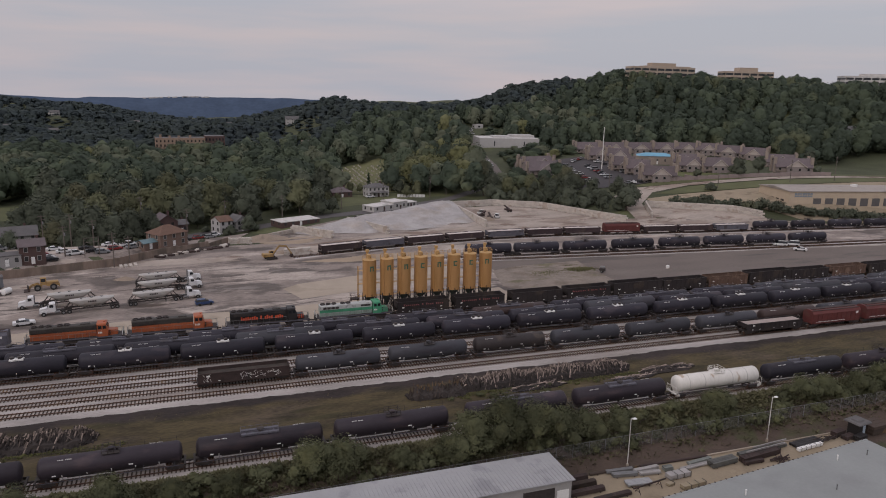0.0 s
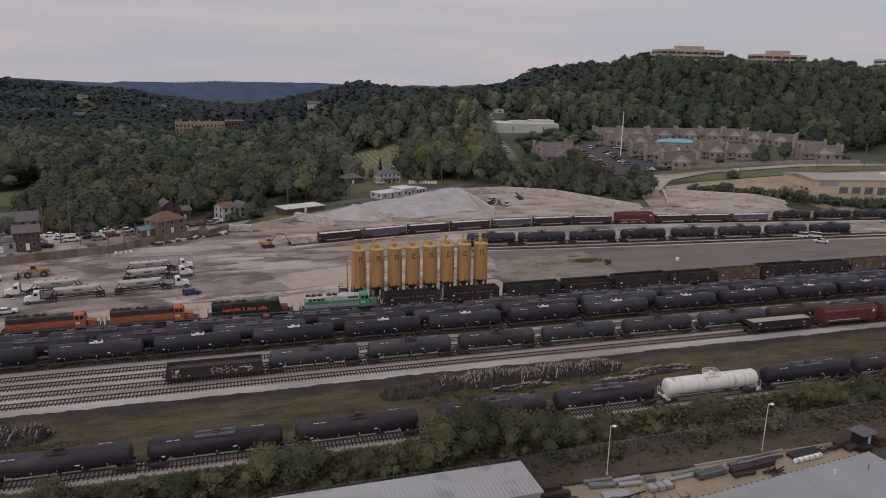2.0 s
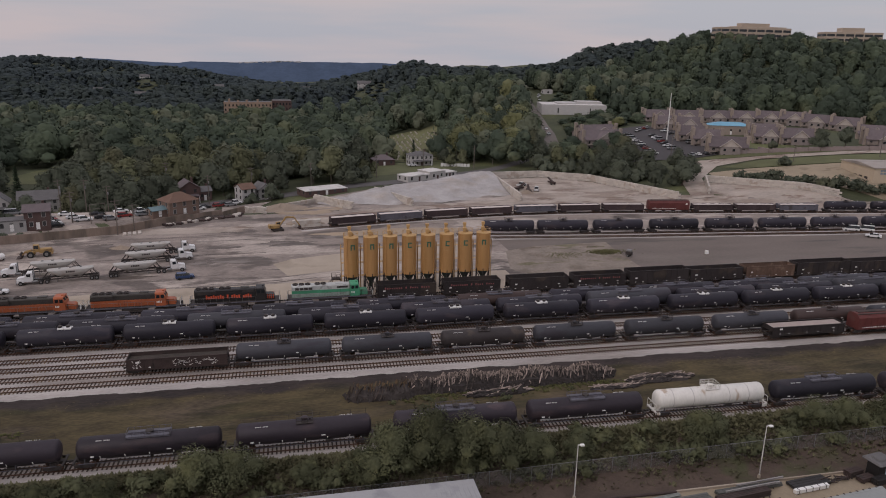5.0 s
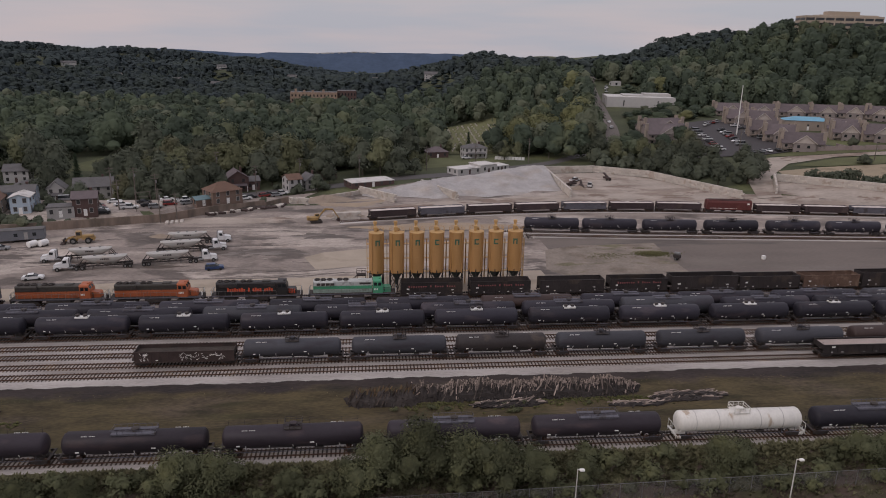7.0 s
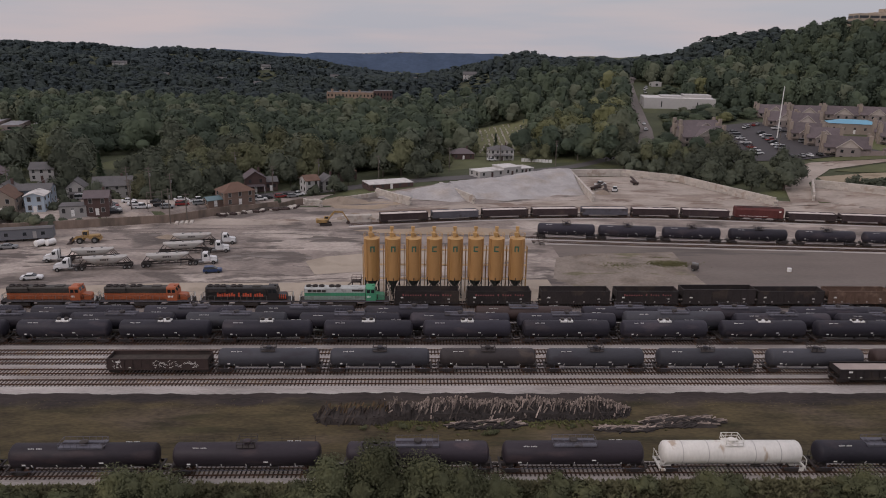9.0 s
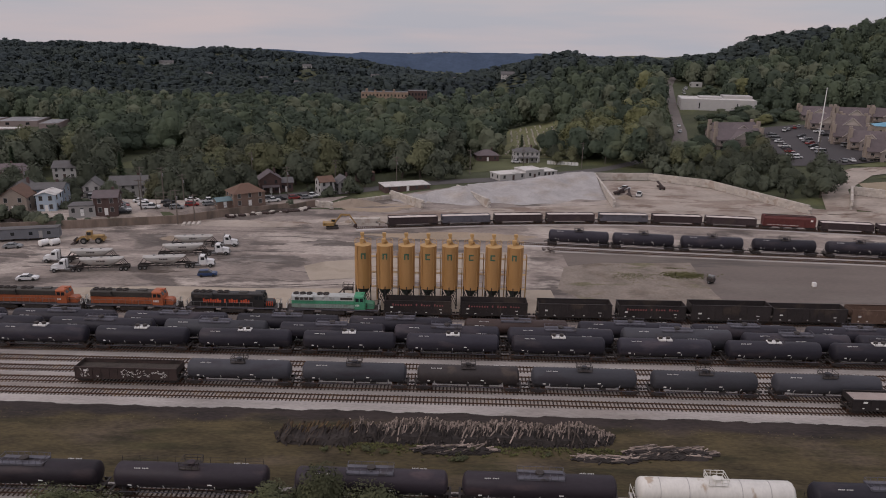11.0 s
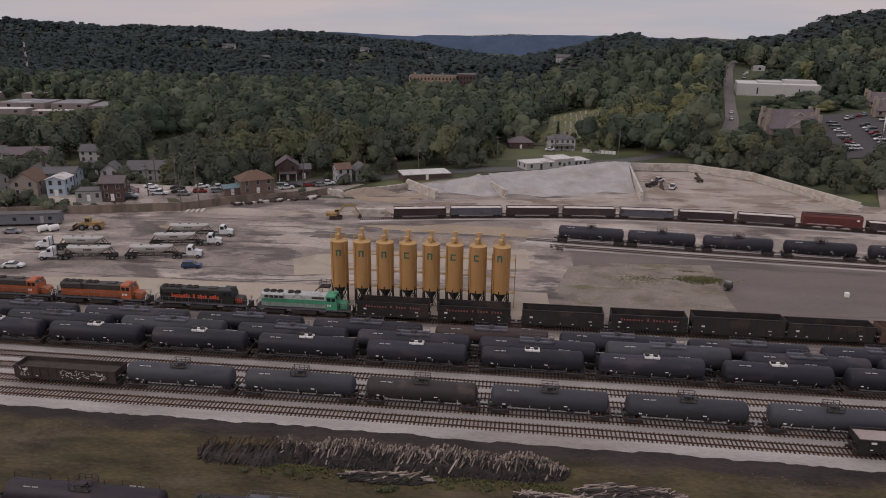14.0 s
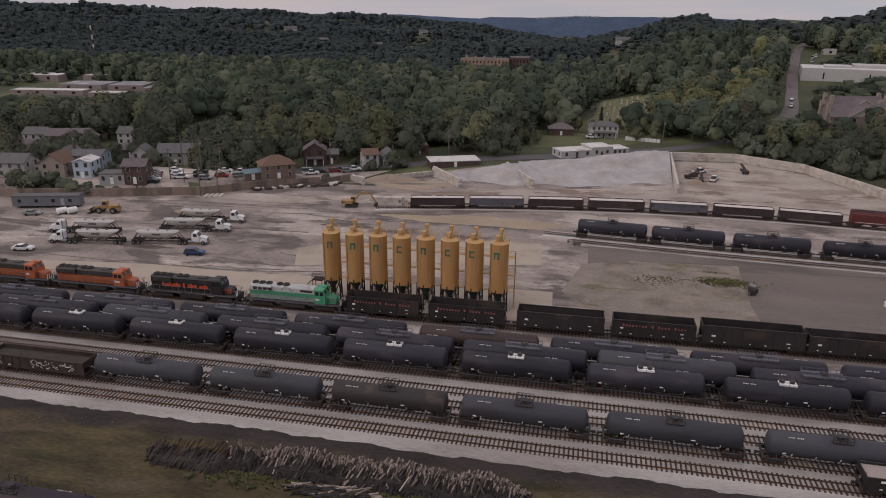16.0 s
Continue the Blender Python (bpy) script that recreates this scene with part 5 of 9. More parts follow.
    for s in (-1, 1):
        b = Geo()
        x0 = s * 6.6
        for y in (-1.05, 1.05):
            b.prism([(x0 - 2.3, 0.38), (x0 - 2.3, 0.85), (x0 - 1.6, 1.05), (x0 + 1.6, 1.05), (x0 + 2.3, 0.85), (x0 + 2.3, 0.38), (x0 + 0.9, 0.3), (x0 - 0.9, 0.3)], y - 0.12, y + 0.12)
        for k in (-1.7, 0, 1.7):
            b.cyl((x0 + k, -1.1, 0.48), (x0 + k, 1.1, 0.48), 0.1, n=8)
        frame_part = part("bogie", b, M_UNDER, c)
        for k in (-1.7, 0, 1.7):
            for y in (-1, 1):
                w = part("wheel", WHEEL, None, frame_part)
                w.matrix_basis = pose(x0 + k, y * 0.74, 0.5, 0, 0, 0 if y < 0 else 180) @ Matrix.Diagonal((1.15, 1, 1.15, 1))
        coupler(c, s * 10.2, s)
    if mark:
        g = Geo()
        for s in (-1, 1):
            for k in range(mark):
                if mark > 8 and k in (8, 10, 15):
                    continue
                x = -6.4 + k * 0.52 if mark > 8 else 5.0 + k * 0.3
                hgt = 1.15 if k == 0 else (0.85, 0.6, 0.7)[k % 3]
                g.box(x - 0.19, x + 0.19, s * 0.95 - 0.014, s * 0.95 + 0.014, 2.3, 2.3 + hgt) if mark > 8 else g.box(x, x + 0.2, s * 1.52 - 0.01, s * 1.52 + 0.01, 2.3, 2.7)
        tagged(part("lettering", g, mark_paint, c, "bright lettering bars on the side"), kind="stuff")
    return c


def on_track(key, x):
    px, py, a = at_x(TRACKS[key], x)
    return pose(px, py, RAIL, 0, 0, a)


def on_track_back(key, x):
    px, py, a = at_x(TRACKS[key], x)
    return pose(px, py, RAIL, 0, 0, a + 180)


def row(first, key, xs, turned=()):
    for i, x in enumerate(xs):
        copy_thing(first, on_track_back(key, x) if i in turned else on_track(key, x))


# siding at the bank
first = tank_car(on_track("near", 7.7), "black tank car with a long steel top walkway on the siding", "long", 18.7, 1.52, M_TANKWARM)
row(first, "near", (50.3, 70.7), (1,))
first = tank_car(on_track("near", 28.3), "long black tank car with a short platform over its manway", "short", 18.9, 1.52, M_TANKWARM)
row(first, "near", (-12.9, -33.5, 133.6))
tank_car(on_track("near", 91.8), "dirty white tank car with rust streaks round its manway", "short", 18.9, 1.52, M_TANKWHITE, False)
first = tank_car(on_track("near", 112.7), "glossy black tank car with a tall guard rail on top", "long", 19.0, 1.52)
row(first, "near", (154.0, 174.5))
# grey row
gondola = open_hopper(on_track("two", 7.3), "rusty dark gondola with painted scrawls and a dark load", 16.6, 1.9, M_RUST, 13, False, M_COALDUST, -0.25)
g = Geo()
r = random.Random(44)
for k in range(46):
    x, z = r.uniform(-1.0, 6.6) if k > 8 else r.uniform(-7.5, -5.2), r.uniform(1.45, 2.6)
    a = r.uniform(-1.4, 1.4)
    g.bar((x - 0.25 * math.cos(a), -1.63, z - 0.25 * math.sin(a)), (x + 0.25 * math.cos(a), -1.63, z + 0.25 * math.sin(a)), 0.02, 0.09)
tagged(part("painted_scrawl", g, M_ROOFLIGHT, gondola, "pale spray-painted scrawls"), kind="stuff")
first = tank_car(on_track("two", 25.4), "faded dark grey tank car with a small platform", "short", 16.9, 1.5, M_TANKGREY)
row(first, "two", (44.1, 81.1, 100.3, 119.8, 157.0, 175.6, 194.0))
tank_car(on_track("two", 62.5), "newer black tank car among grey ones", "short", 16.5, 1.5, M_HOPBLACK)
tank_car(on_track("two", 138.4), "brown stained tank car in the grey row", "short", 16.9, 1.5, M_TANKBROWN)
# open track
open_hopper(on_track("one", 129.5), "dark gondola loaded with pale gravel", 16.6, 1.75, M_HOPBLACK, 13, False, M_SANDLOAD, 0.1)
first = covered_hopper(on_track("one", 148.6), "faded red covered hopper car with white stencils", M_HOPRED)
row(first, "one", (165.8, 183.0))
# black row with white valve trays
first = tank_car(on_track("five", -14.2), "black tank car with a white valve tray on top", "hatch", 16.6, 1.56)
row(first, "five", (-70.0, -51.4, -32.8, 4.1, 22.7, 41.4, 59.9, 78.7, 97.5, 116.7, 135.2, 153.7, 172.2, 190.7))
# third row
first = tank_car(on_track("six", -5.1), "black tank car with a long top walkway in a middle row", "long", 19.4, 1.55, single=False)
row(first, "six", (-46.8, -26.0, 37.7, 58.8, 79.6, 122.4, 143.2, 184.0))
tank_car(on_track("six", 16.2), "dull grey tank car with a long top walkway", "long", 19.0, 1.58, M_TANKGREY, single=False)
first = tank_car(on_track("six", 100.7), "large dark grey tank car standing above its neighbours", "long", 20.0, 1.75, M_TANKGREY, single=False)
row(first, "six", (163.8, 204.5))
# fourth row
first = tank_car(on_track("seven", 28.6), "black tank car with a long walkway near the loading track", "long", 19.6, 1.5, single=False)
row(first, "seven", (-57.0, -35.6, -14.2, 7.2, 50.0, 93.2, 114.5, 136.0, 178.6))
tank_car(on_track("seven", 71.8), "dark brown tank car beside the loading track", "long", 19.6, 1.5, M_TANKBROWN, single=False)
first = tank_car(on_track("seven", 157.3), "pale grey tank car beside the loading track", "long", 19.6, 1.55, M_TANKGREY, single=False)
row(first, "seven", (200.0,))
# loading track
locomotive(on_track("eight", -25.5) @ Matrix.Diagonal((0.93, 1, 1, 1)), "orange and dark brown diesel locomotive with an orange cab", M_LOCOBROWN, M_LOCOORANGE, M_LOCOORANGE, M_LOCOBROWN, 3, M_WHITE)
locomotive(on_track("eight", -5.8) @ Matrix.Diagonal((0.93, 1, 1, 1)), "orange and black diesel locomotive with a numbered cab", M_LOCOBROWN, M_LOCOORANGE, M_LOCOORANGE, M_LOCOBROWN, 4, M_WHITE)
locomotive(on_track("eight", 14.9) @ Matrix.Diagonal((0.93, 1, 1, 1)), "black diesel locomotive with red lettering bars and a striped nose", M_LOCOBLACK, None, M_LOCOBLACK, M_LOCOBROWN, 20, M_LETTERRED, True)
locomotive(on_track("eight", 35.4) @ Matrix.Diagonal((0.93, 1, 1, 1)), "pale grey and bright green diesel locomotive", M_LOCOGREY, M_LOCOGREEN, M_LOCOGREEN, M_LOCOGREY, 3, M_WHITE, False, (2.45, 3.2), M_LOCOPALE)
covered_hopper(on_track("eight", -45.5), "grey hopper car coupled behind the locomotives", M_HOPGREY)
first = open_hopper(on_track("eight", 52.7), "black open hopper car with faded red lettering bars", 13.5, 2.75)
row(first, "eight", (68.1, 100.1))
first = open_hopper(on_track("eight", 84.5), "sooty black open hopper car with ribbed sides", 14.8, 2.75, letters=False)
row(first, "eight", (131.8, 178.6, 210.5))
first = open_hopper(on_track("eight", 115.9), "tall black open hopper car", 16.0, 3.1, letters=False)
row(first, "eight", (163.0, 226.8))
first = open_hopper(on_track("eight", 147.2), "weathered brown open hopper car with close ribs", 14.0, 2.75, M_HOPBROWN, 15, False)
row(first, "eight", (194.6, 242.5, 258.0))
# curved sidings
first = tank_car(on_track("bend", 94.5), "black tank car on the curved siding", "short", 16.6, 1.62, single=False)
row(first, "bend", (112.0, 130.3, 149.3, 168.6, 187.5, 206.5, 225.5))
first = open_hopper(on_track("far", 47.0), "dark plum gondola heaped with pale sand", 15.0, 1.9, M_GONDOLA, 13, False, M_SANDPALE, 0.2, False)
row(first, "far", (79.6, 96.2, 129.8, 146.3, 180.0, 196.5))
first = open_hopper(on_track("far", 63.2), "grey gondola heaped with pale sand", 15.0, 1.9, M_HOPGREY, 13, False, M_SANDPALE, 0.2, False)
row(first, "far", (113.0, 213.0))
covered_hopper(on_track("far", 163.3), "faded red-brown covered hopper in the gondola row", M_HOPRED)
first = tank_car(on_track("far", 232.0), "black tank car at the end of the far siding", "short", 16.2, 1.5, single=False)
row(first, "far", (250.5, 269.0, 287.5, 306.0))

# ---- silos ----
def silo(m, mark):
    """An upright storage silo with a cone on braced legs."""
    c = thing("silo", "tall ochre steel silo with a green block mark on legs", "silo", "silos beside the loading track", m=m)
    r, z0, z1 = 1.72, 4.3, 13.6
    g = Geo()
    prof = [(z0, r * 0.99)]
    for k in range(1, 5):
        z = z0 + (z1 - z0) * k / 5
        prof += [(z - 0.04, r), (z - 0.03, r + 0.02), (z + 0.03, r + 0.02), (z + 0.04, r)]
    g.lathe(prof + [(z1, r)], "z", 32)
    part("shell", g, M_OCHRE, c, smooth=True)
    g = Geo()
    g.lathe([(z1 - 0.02, r + 0.03), (z1 + 0.03, r + 0.03), (z1 + 0.18, 0.9), (z1 + 0.26, 0.35)], "z", 24)
    part("roof", g, M_OCHRETOP, c, "pale ochre cone roof", True)
    g = Geo()
    g.lathe([(1.3, 0.34), (1.6, 0.36), (2.7, 0.5), (z0 + 0.02, r * 0.93)], "z", 24)
    part("cone", g, M_DARKSTEEL, c, "dark green discharge cone", True)
    for k in range(6):
        a = math.radians(30 + 60 * k)
        g = Geo()
        x, y = r * 0.97 * math.cos(a), r * 0.97 * math.sin(a)
        g.bar((x * 1.05, y * 1.05, 0), (x, y, z0 + 0.6), 0.2)
        g.box(x * 1.05 - 0.25, x * 1.05 + 0.25, y * 1.05 - 0.25, y * 1.05 + 0.25, 0, 0.06)
        part("leg", g, M_LOCOBLACK, c, "black steel leg")
        b = math.radians(90 + 60 * k)
        g = Geo()
        g.bar((x * 1.04, y * 1.04, 0.5), (r * 0.97 * math.cos(b), r * 0.97 * math.sin(b), z0 - 0.3), 0.09)
        g.bar((x, y, z0 - 0.3), (r * 1.02 * math.cos(b), r * 1.02 * math.sin(b), 0.5), 0.09)
        part("brace", g, M_LOCOBLACK, c)
    g = Geo()
    g.cyl((-0.25, -0.2, z1 + 0.15), (-0.25, -0.2, z1 + 0.75), 0.36, n=14)
    g.cbox(-0.68, 0.18, -0.6, 0.2, z1 + 0.7, z1 + 1.35, 0.06)
    g.bar((0.2, 0.0, z1 + 0.9), (0.55, 0.3, z1 + 0.3), 0.3)
    part("filter", g, M_OCHRETOP, c, "boxy vent filter on the roof")
    g = Geo()
    g.cyl((-0.1, 1.2, z1 + 0.1), (-0.1, 1.2, z1 + 1.7), 0.3, n=12)
    g.cbox(-0.5, 0.3, 0.85, 1.55, z1 + 1.7, z1 + 2.3, 0.06)
    g.bar((-0.1, 1.2, z1 + 1.4), (0, 0.3, z1 + 0.9), 0.2)
    part("dust_collector", g, M_OCHRETOP, c)
    for s in (-1, 1):
        g = Geo()
        g.cyl((s * 1.22, -1.32, z0 - 0.2), (s * 1.22, -1.32, z1 + 0.1), 0.09, n=8)
        part("fill_pipe", g, M_OCHRE, c)
    g = Geo()
    for k in range(13):
        a = -math.pi + k * math.pi / 12
        a2 = -math.pi + (k + 1) * math.pi / 12
        if k < 12:
            for z in (z1 + 0.55, z1 + 1.0):
                g.bar((r * math.cos(a), -r * math.sin(a), z), (r * math.cos(a2), -r * math.sin(a2), z), 0.045)
        g.bar((r * math.cos(a), -r * math.sin(a), z1), (r * math.cos(a), -r * math.sin(a), z1 + 1.0), 0.045)
    part("guard_rail", g, M_OCHRETOP, c)
    g = Geo()
    for x in (-0.25, 0.25):
        g.bar((x, r + 0.2, 0.2), (x, r + 0.2, z1 + 0.9), 0.05)
    for k in range(40):
        g.bar((-0.25, r + 0.2, 0.5 + k * 0.34), (0.25, r + 0.2, 0.5 + k * 0.34), 0.035)
    part("ladder", g, M_OCHRETOP, c)
    # a green block mark: straight bars bent round the shell
    g = Geo()

    def patch(u0, u1, w0, w1):
        n = 4
        for i in range(n):
            a0, a1 = (u0 + (u1 - u0) * i / n) / r, (u0 + (u1 - u0) * (i + 1) / n) / r
            R = r + 0.03
            g.add([(R * math.sin(a0), -R * math.cos(a0), w0), (R * math.sin(a1), -R * math.cos(a1), w0), (R * math.sin(a1), -R * math.cos(a1), w1), (R * math.sin(a0), -R * math.cos(a0), w1)], [(0, 1, 2, 3)])
    zc = z1 - 2.1
    for u0, u1, w0, w1 in mark:
        patch(u0, u1, zc + w0, zc + w1)
    part("block_mark", g, M_MARKGREEN, c, "dark green painted block mark")
    return c


MARK_A = [(-0.5, 0.5, 0.32, 0.65), (-0.5, -0.2, -0.65, 0.32), (0.2, 0.5, -0.65, 0.32)]
MARK_B = [(-0.5, 0.5, 0.35, 0.65), (-0.5, 0.5, -0.65, -0.35), (-0.5, -0.2, -0.35, 0.35)]
SILO_X = [40.75 + 4.56 * i for i in range(8)]
first = silo(pose(SILO_X[0], 168.4, 0.06, 0, 0, 8), MARK_A)
other = silo(pose(SILO_X[3], 168.7, 0.06, 0, 0, -2), MARK_B)
for i, kind_of in ((1, 0), (2, 0), (4, 0), (5, 1), (6, 1), (7, 0)):
    copy_thing(first if kind_of == 0 else other, pose(SILO_X[i], 168.4 + 0.09 * i, 0.06, 0, 0, 8 - 2.6 * i))

# steel walkway and stairs behind the silos
c = thing("steel_walkway", "tan steel access walkway and stair tower behind the silos", "walkway")
g = Geo()
for z in (3.2, 6.5, 10.0):
    g.box(38.5, 75.5, 171.3, 172.4, z, z + 0.08)
part("deck", g, M_OCHRETOP, c)
for i in range(9):
    for y in (171.35, 172.35):
        g = Geo()
        x = 38.6 + i * 4.6
        g.bar((x, y, 0.05), (x, y, 11.0), 0.14)
        part("post", g, M_OCHRETOP, c)
g = Geo()
for z in (3.2, 6.5, 10.0):
    for y in (171.35, 172.35):
        g.bar((38.5, y, z + 1.0), (75.5, y, z + 1.0), 0.05)
part("handrail", g, M_OCHRETOP, c)
g = Geo()
g.cbox(36.2, 38.3, 168.9, 170.6, 3.2, 3.5, 0.05)
rails_round(g, 36.2, 38.3, 168.9, 170.6, 3.5, 4.5, 3, 0.03)
for x in (36.3, 38.2):
    for y in (169.0, 170.5):
        g.bar((x, y, 0.05), (x, y, 3.2), 0.12)
g.bar((36.0, 168.9, 0.1), (33.0, 168.9, 0.1), 0.1)
for k in range(12):
    g.box(33.0 + k * 0.27, 33.25 + k * 0.27, 168.9, 169.9, 0.25 + k * 0.26, 0.3 + k * 0.26)
part("stair", g, M_RUST, c, "dark steel stair and landing")

# ---- lorries ----
def wheel_pair(parent, x, r=0.5, w=1.22, z=None):
    for s in (-1, 1):
        g = Geo()
        y = s * (w - 0.16)
        g.lathe([(-0.26, r * 0.55), (-0.26, r * 0.92), (-0.2, r), (0.2, r), (0.26, r * 0.92), (0.26, r * 0.55)], "y", 16, (x, y, z or r))
        t = part("wheel", g, M_TYRE, parent, smooth=True)
        if r > 0.34:
            g = Geo()
            g.lathe([(-0.27, 0.05), (-0.27, r * 0.52), (0.27, r * 0.52), (0.27, 0.05)], "y", 12, (x, y, z or r))
            part("rim", g, M_GREYSTEEL, t)


def lorry(m, label):
    """A day-cab tractor unit whose bonnet points along +x."""
    c = thing("semi_truck", label, "truck", "semi trucks", m=m)
    g = Geo()
    for y in (-0.42, 0.42):
        g.box(-3.2, 3.3, y - 0.06, y + 0.06, 0.72, 0.98)
    g.box(-2.6, -0.9, -0.6, 0.6, 0.98, 1.14)
    part("chassis", g, M_UNDER, c)
    g = Geo()
    g.prism([(0.3, 0.85), (0.3, 2.75), (0.55, 2.98), (1.55, 2.92), (2.05, 2.0), (2.1, 0.85)], -1.1, 1.1)
    cab = part("cab", g, M_CARWHITE, c)
    g = Geo()
    g.prism([(2.1, 0.75), (2.1, 1.95), (3.5, 1.72), (3.75, 1.5), (3.8, 0.75)], -0.8, 0.8)
    for s in (-1, 1):
        g.prism([(2.2, 0.7), (2.25, 1.15), (2.7, 1.3), (3.5, 1.25), (3.75, 0.95), (3.75, 0.7)], s * 0.78 - 0.01, s * 1.12)
    part("bonnet", g, M_CARWHITE, c)
    g = Geo()
    g.box(3.78, 3.84, -0.55, 0.55, 0.85, 1.5)
    part("grille", g, M_GREYSTEEL, c)
    g = Geo()
    g.box(3.75, 3.95, -1.15, 1.15, 0.4, 0.72)
    part("bumper", g, M_GREYSTEEL, c)
    g = Geo()
    g.add([(2.08, -0.95, 2.02), (2.08, 0.95, 2.02), (1.62, 0.9, 2.82), (1.62, -0.9, 2.82)], [(0, 1, 2, 3)])
    part("windscreen", g, M_GLASS, cab)
    for s in (-1, 1):
        g = Geo()
        g.box(0.75, 1.6, s * 1.11 - 0.01, s * 1.11 + 0.01, 2.0, 2.7)
        part("side_window", g, M_GLASS, cab)
        g = Geo()
        g.cyl((0.2, s * 0.95, 0.9), (0.2, s * 0.95, 3.3), 0.09, n=8)
        part("exhaust", g, M_GREYSTEEL, c)
        g = Geo()
        g.cyl((-0.6, s * 0.95, 0.75), (0.6, s * 0.95, 0.75), 0.32, n=12)
        part("fuel_tank", g, M_GREYSTEEL, c)
    for x in (2.95, -1.3, -2.6):
        wheel_pair(c, x)
    return c


def bulk_trailer(m, label):
    """A dry-bulk tank trailer; its kingpin end points along +x."""
    c = thing("tank_trailer", label, "tank trailer", "bulk tank trailers", m=m)
    g = Geo()
    n = 28
    rings = [(1.2, 2.3, 0.3), (1.5, 2.9, 0.8), (1.95, 3.7, 1.12), (2.5, 4.6, 1.2), (2.95, 5.05, 1.14), (3.15, 5.05, 0.85), (3.24, 4.9, 0.4)]
    vs = []
    for z, ln, wd in rings:
        for i in range(n):
            a = 2 * math.pi * i / n
            cx, sy = math.cos(a), math.sin(a)
            vs.append((ln * math.copysign(abs(cx) ** 0.22, cx), wd * math.copysign(abs(sy) ** 0.6, sy), z))
    g.add(vs, [(j * n + i, j * n + (i + 1) % n, (j + 1) * n + (i + 1) % n, (j + 1) * n + i) for j in range(len(rings) - 1) for i in range(n)] + [tuple(range(n - 1, -1, -1)), tuple(range((len(rings) - 1) * n, len(rings) * n))])
    part("tank", g, M_ALU, c, "dusty pale tank shell", True)
    for x in (-2.3, 0, 2.3):
        g = Geo()
        g.lathe([(0.6, 0.2), (0.7, 0.24), (1.45, 0.85)], "z", 16, (x * 0.8, 0, 0))
        part("hopper_cone", g, M_ALU, c, smooth=True)
        g = Geo()
        g.lathe([(3.18, 0.3), (3.4, 0.3), (3.44, 0.2)], "z", 12, (x, 0, 0))
        part("hatch", g, M_GREYSTEEL, c)
    g = Geo()
    for y in (-0.5, 0.5):
        g.bar((-6.0, y, 1.15), (-3.2, y, 1.15), 0.14, 0.2)
        g.bar((3.4, y, 1.35), (6.2, y, 1.2), 0.14, 0.2)
        for e in (-1, 1):
            g.bar((e * 4.8, y, 2.6), (e * 5.9, y, 1.2), 0.12)
            g.bar((e * 4.2, y, 2.0), (e * 4.9, y, 1.2), 0.12)
        g.bar((-3.3, y, 1.15), (3.5, y, 1.35), 0.1, 0.14)
    g.box(-6.1, -5.9, -1.15, 1.15, 0.7, 1.2)
    for y in (-1.0, 1.0):
        g.bar((-5.9, y, 0.95), (5.6, y, 0.95), 0.12, 0.3)
        g.bar((-4.6, y, 1.12), (-5.9, y, 1.12), 0.5, 0.06)
    g.cyl((-2.6, -0.9, 0.85), (1.6, -0.9, 0.85), 0.14, n=8)
    part("frame", g, M_UNDER, c)
    for s in (-1, 1):
        g = Geo()
        g.bar((3.0, s * 0.8, 0.05), (3.0, s * 0.8, 1.35), 0.14)
        part("landing_leg", g, M_GREYSTEEL, c)
        g = Geo()
        for k in range(5):
            g.box(-0.95 + k * 0.4, -0.65 + k * 0.4, s * 1.19 - 0.03, s * 1.19 + 0.03, 2.35, 2.7)
        tagged(part("lettering", g, M_UNDER, c, "dark lettering bars on the tank"), kind="stuff")
    for x in (-4.5, -5.6):
        wheel_pair(c, x, 0.5, 1.22)
    return c


first = lorry(pose(-3.4, 192.6, 0.02, 0, 0, 10), "white day-cab semi truck coupled to a bulk trailer")
other = bulk_trailer(pose(-11.2, 191.1, 0.02, 0, 0, 10), "dusty bulk tank trailer parked in the gravel yard")
for x, y, a, s in ((-2.9, 203.0, 11, 1), (-3.1, 211.0, 8, 1)):
    copy_thing(first, pose(x, y, 0.02, 0, 0, a))
    copy_thing(other, pose(x - 7.6, y - 7.6 * math.tan(radians(a)), 0.02, 0, 0, a))
for x, y, a in ((-38.8, 194.2, 188), (-32.9, 187.0, 190)):
    copy_thing(first, pose(x, y, 0.02, 0, 0, a))
    copy_thing(other, pose(x + 7.6, y + 7.6 * math.tan(radians(a - 180)), 0.02, 0, 0, a))


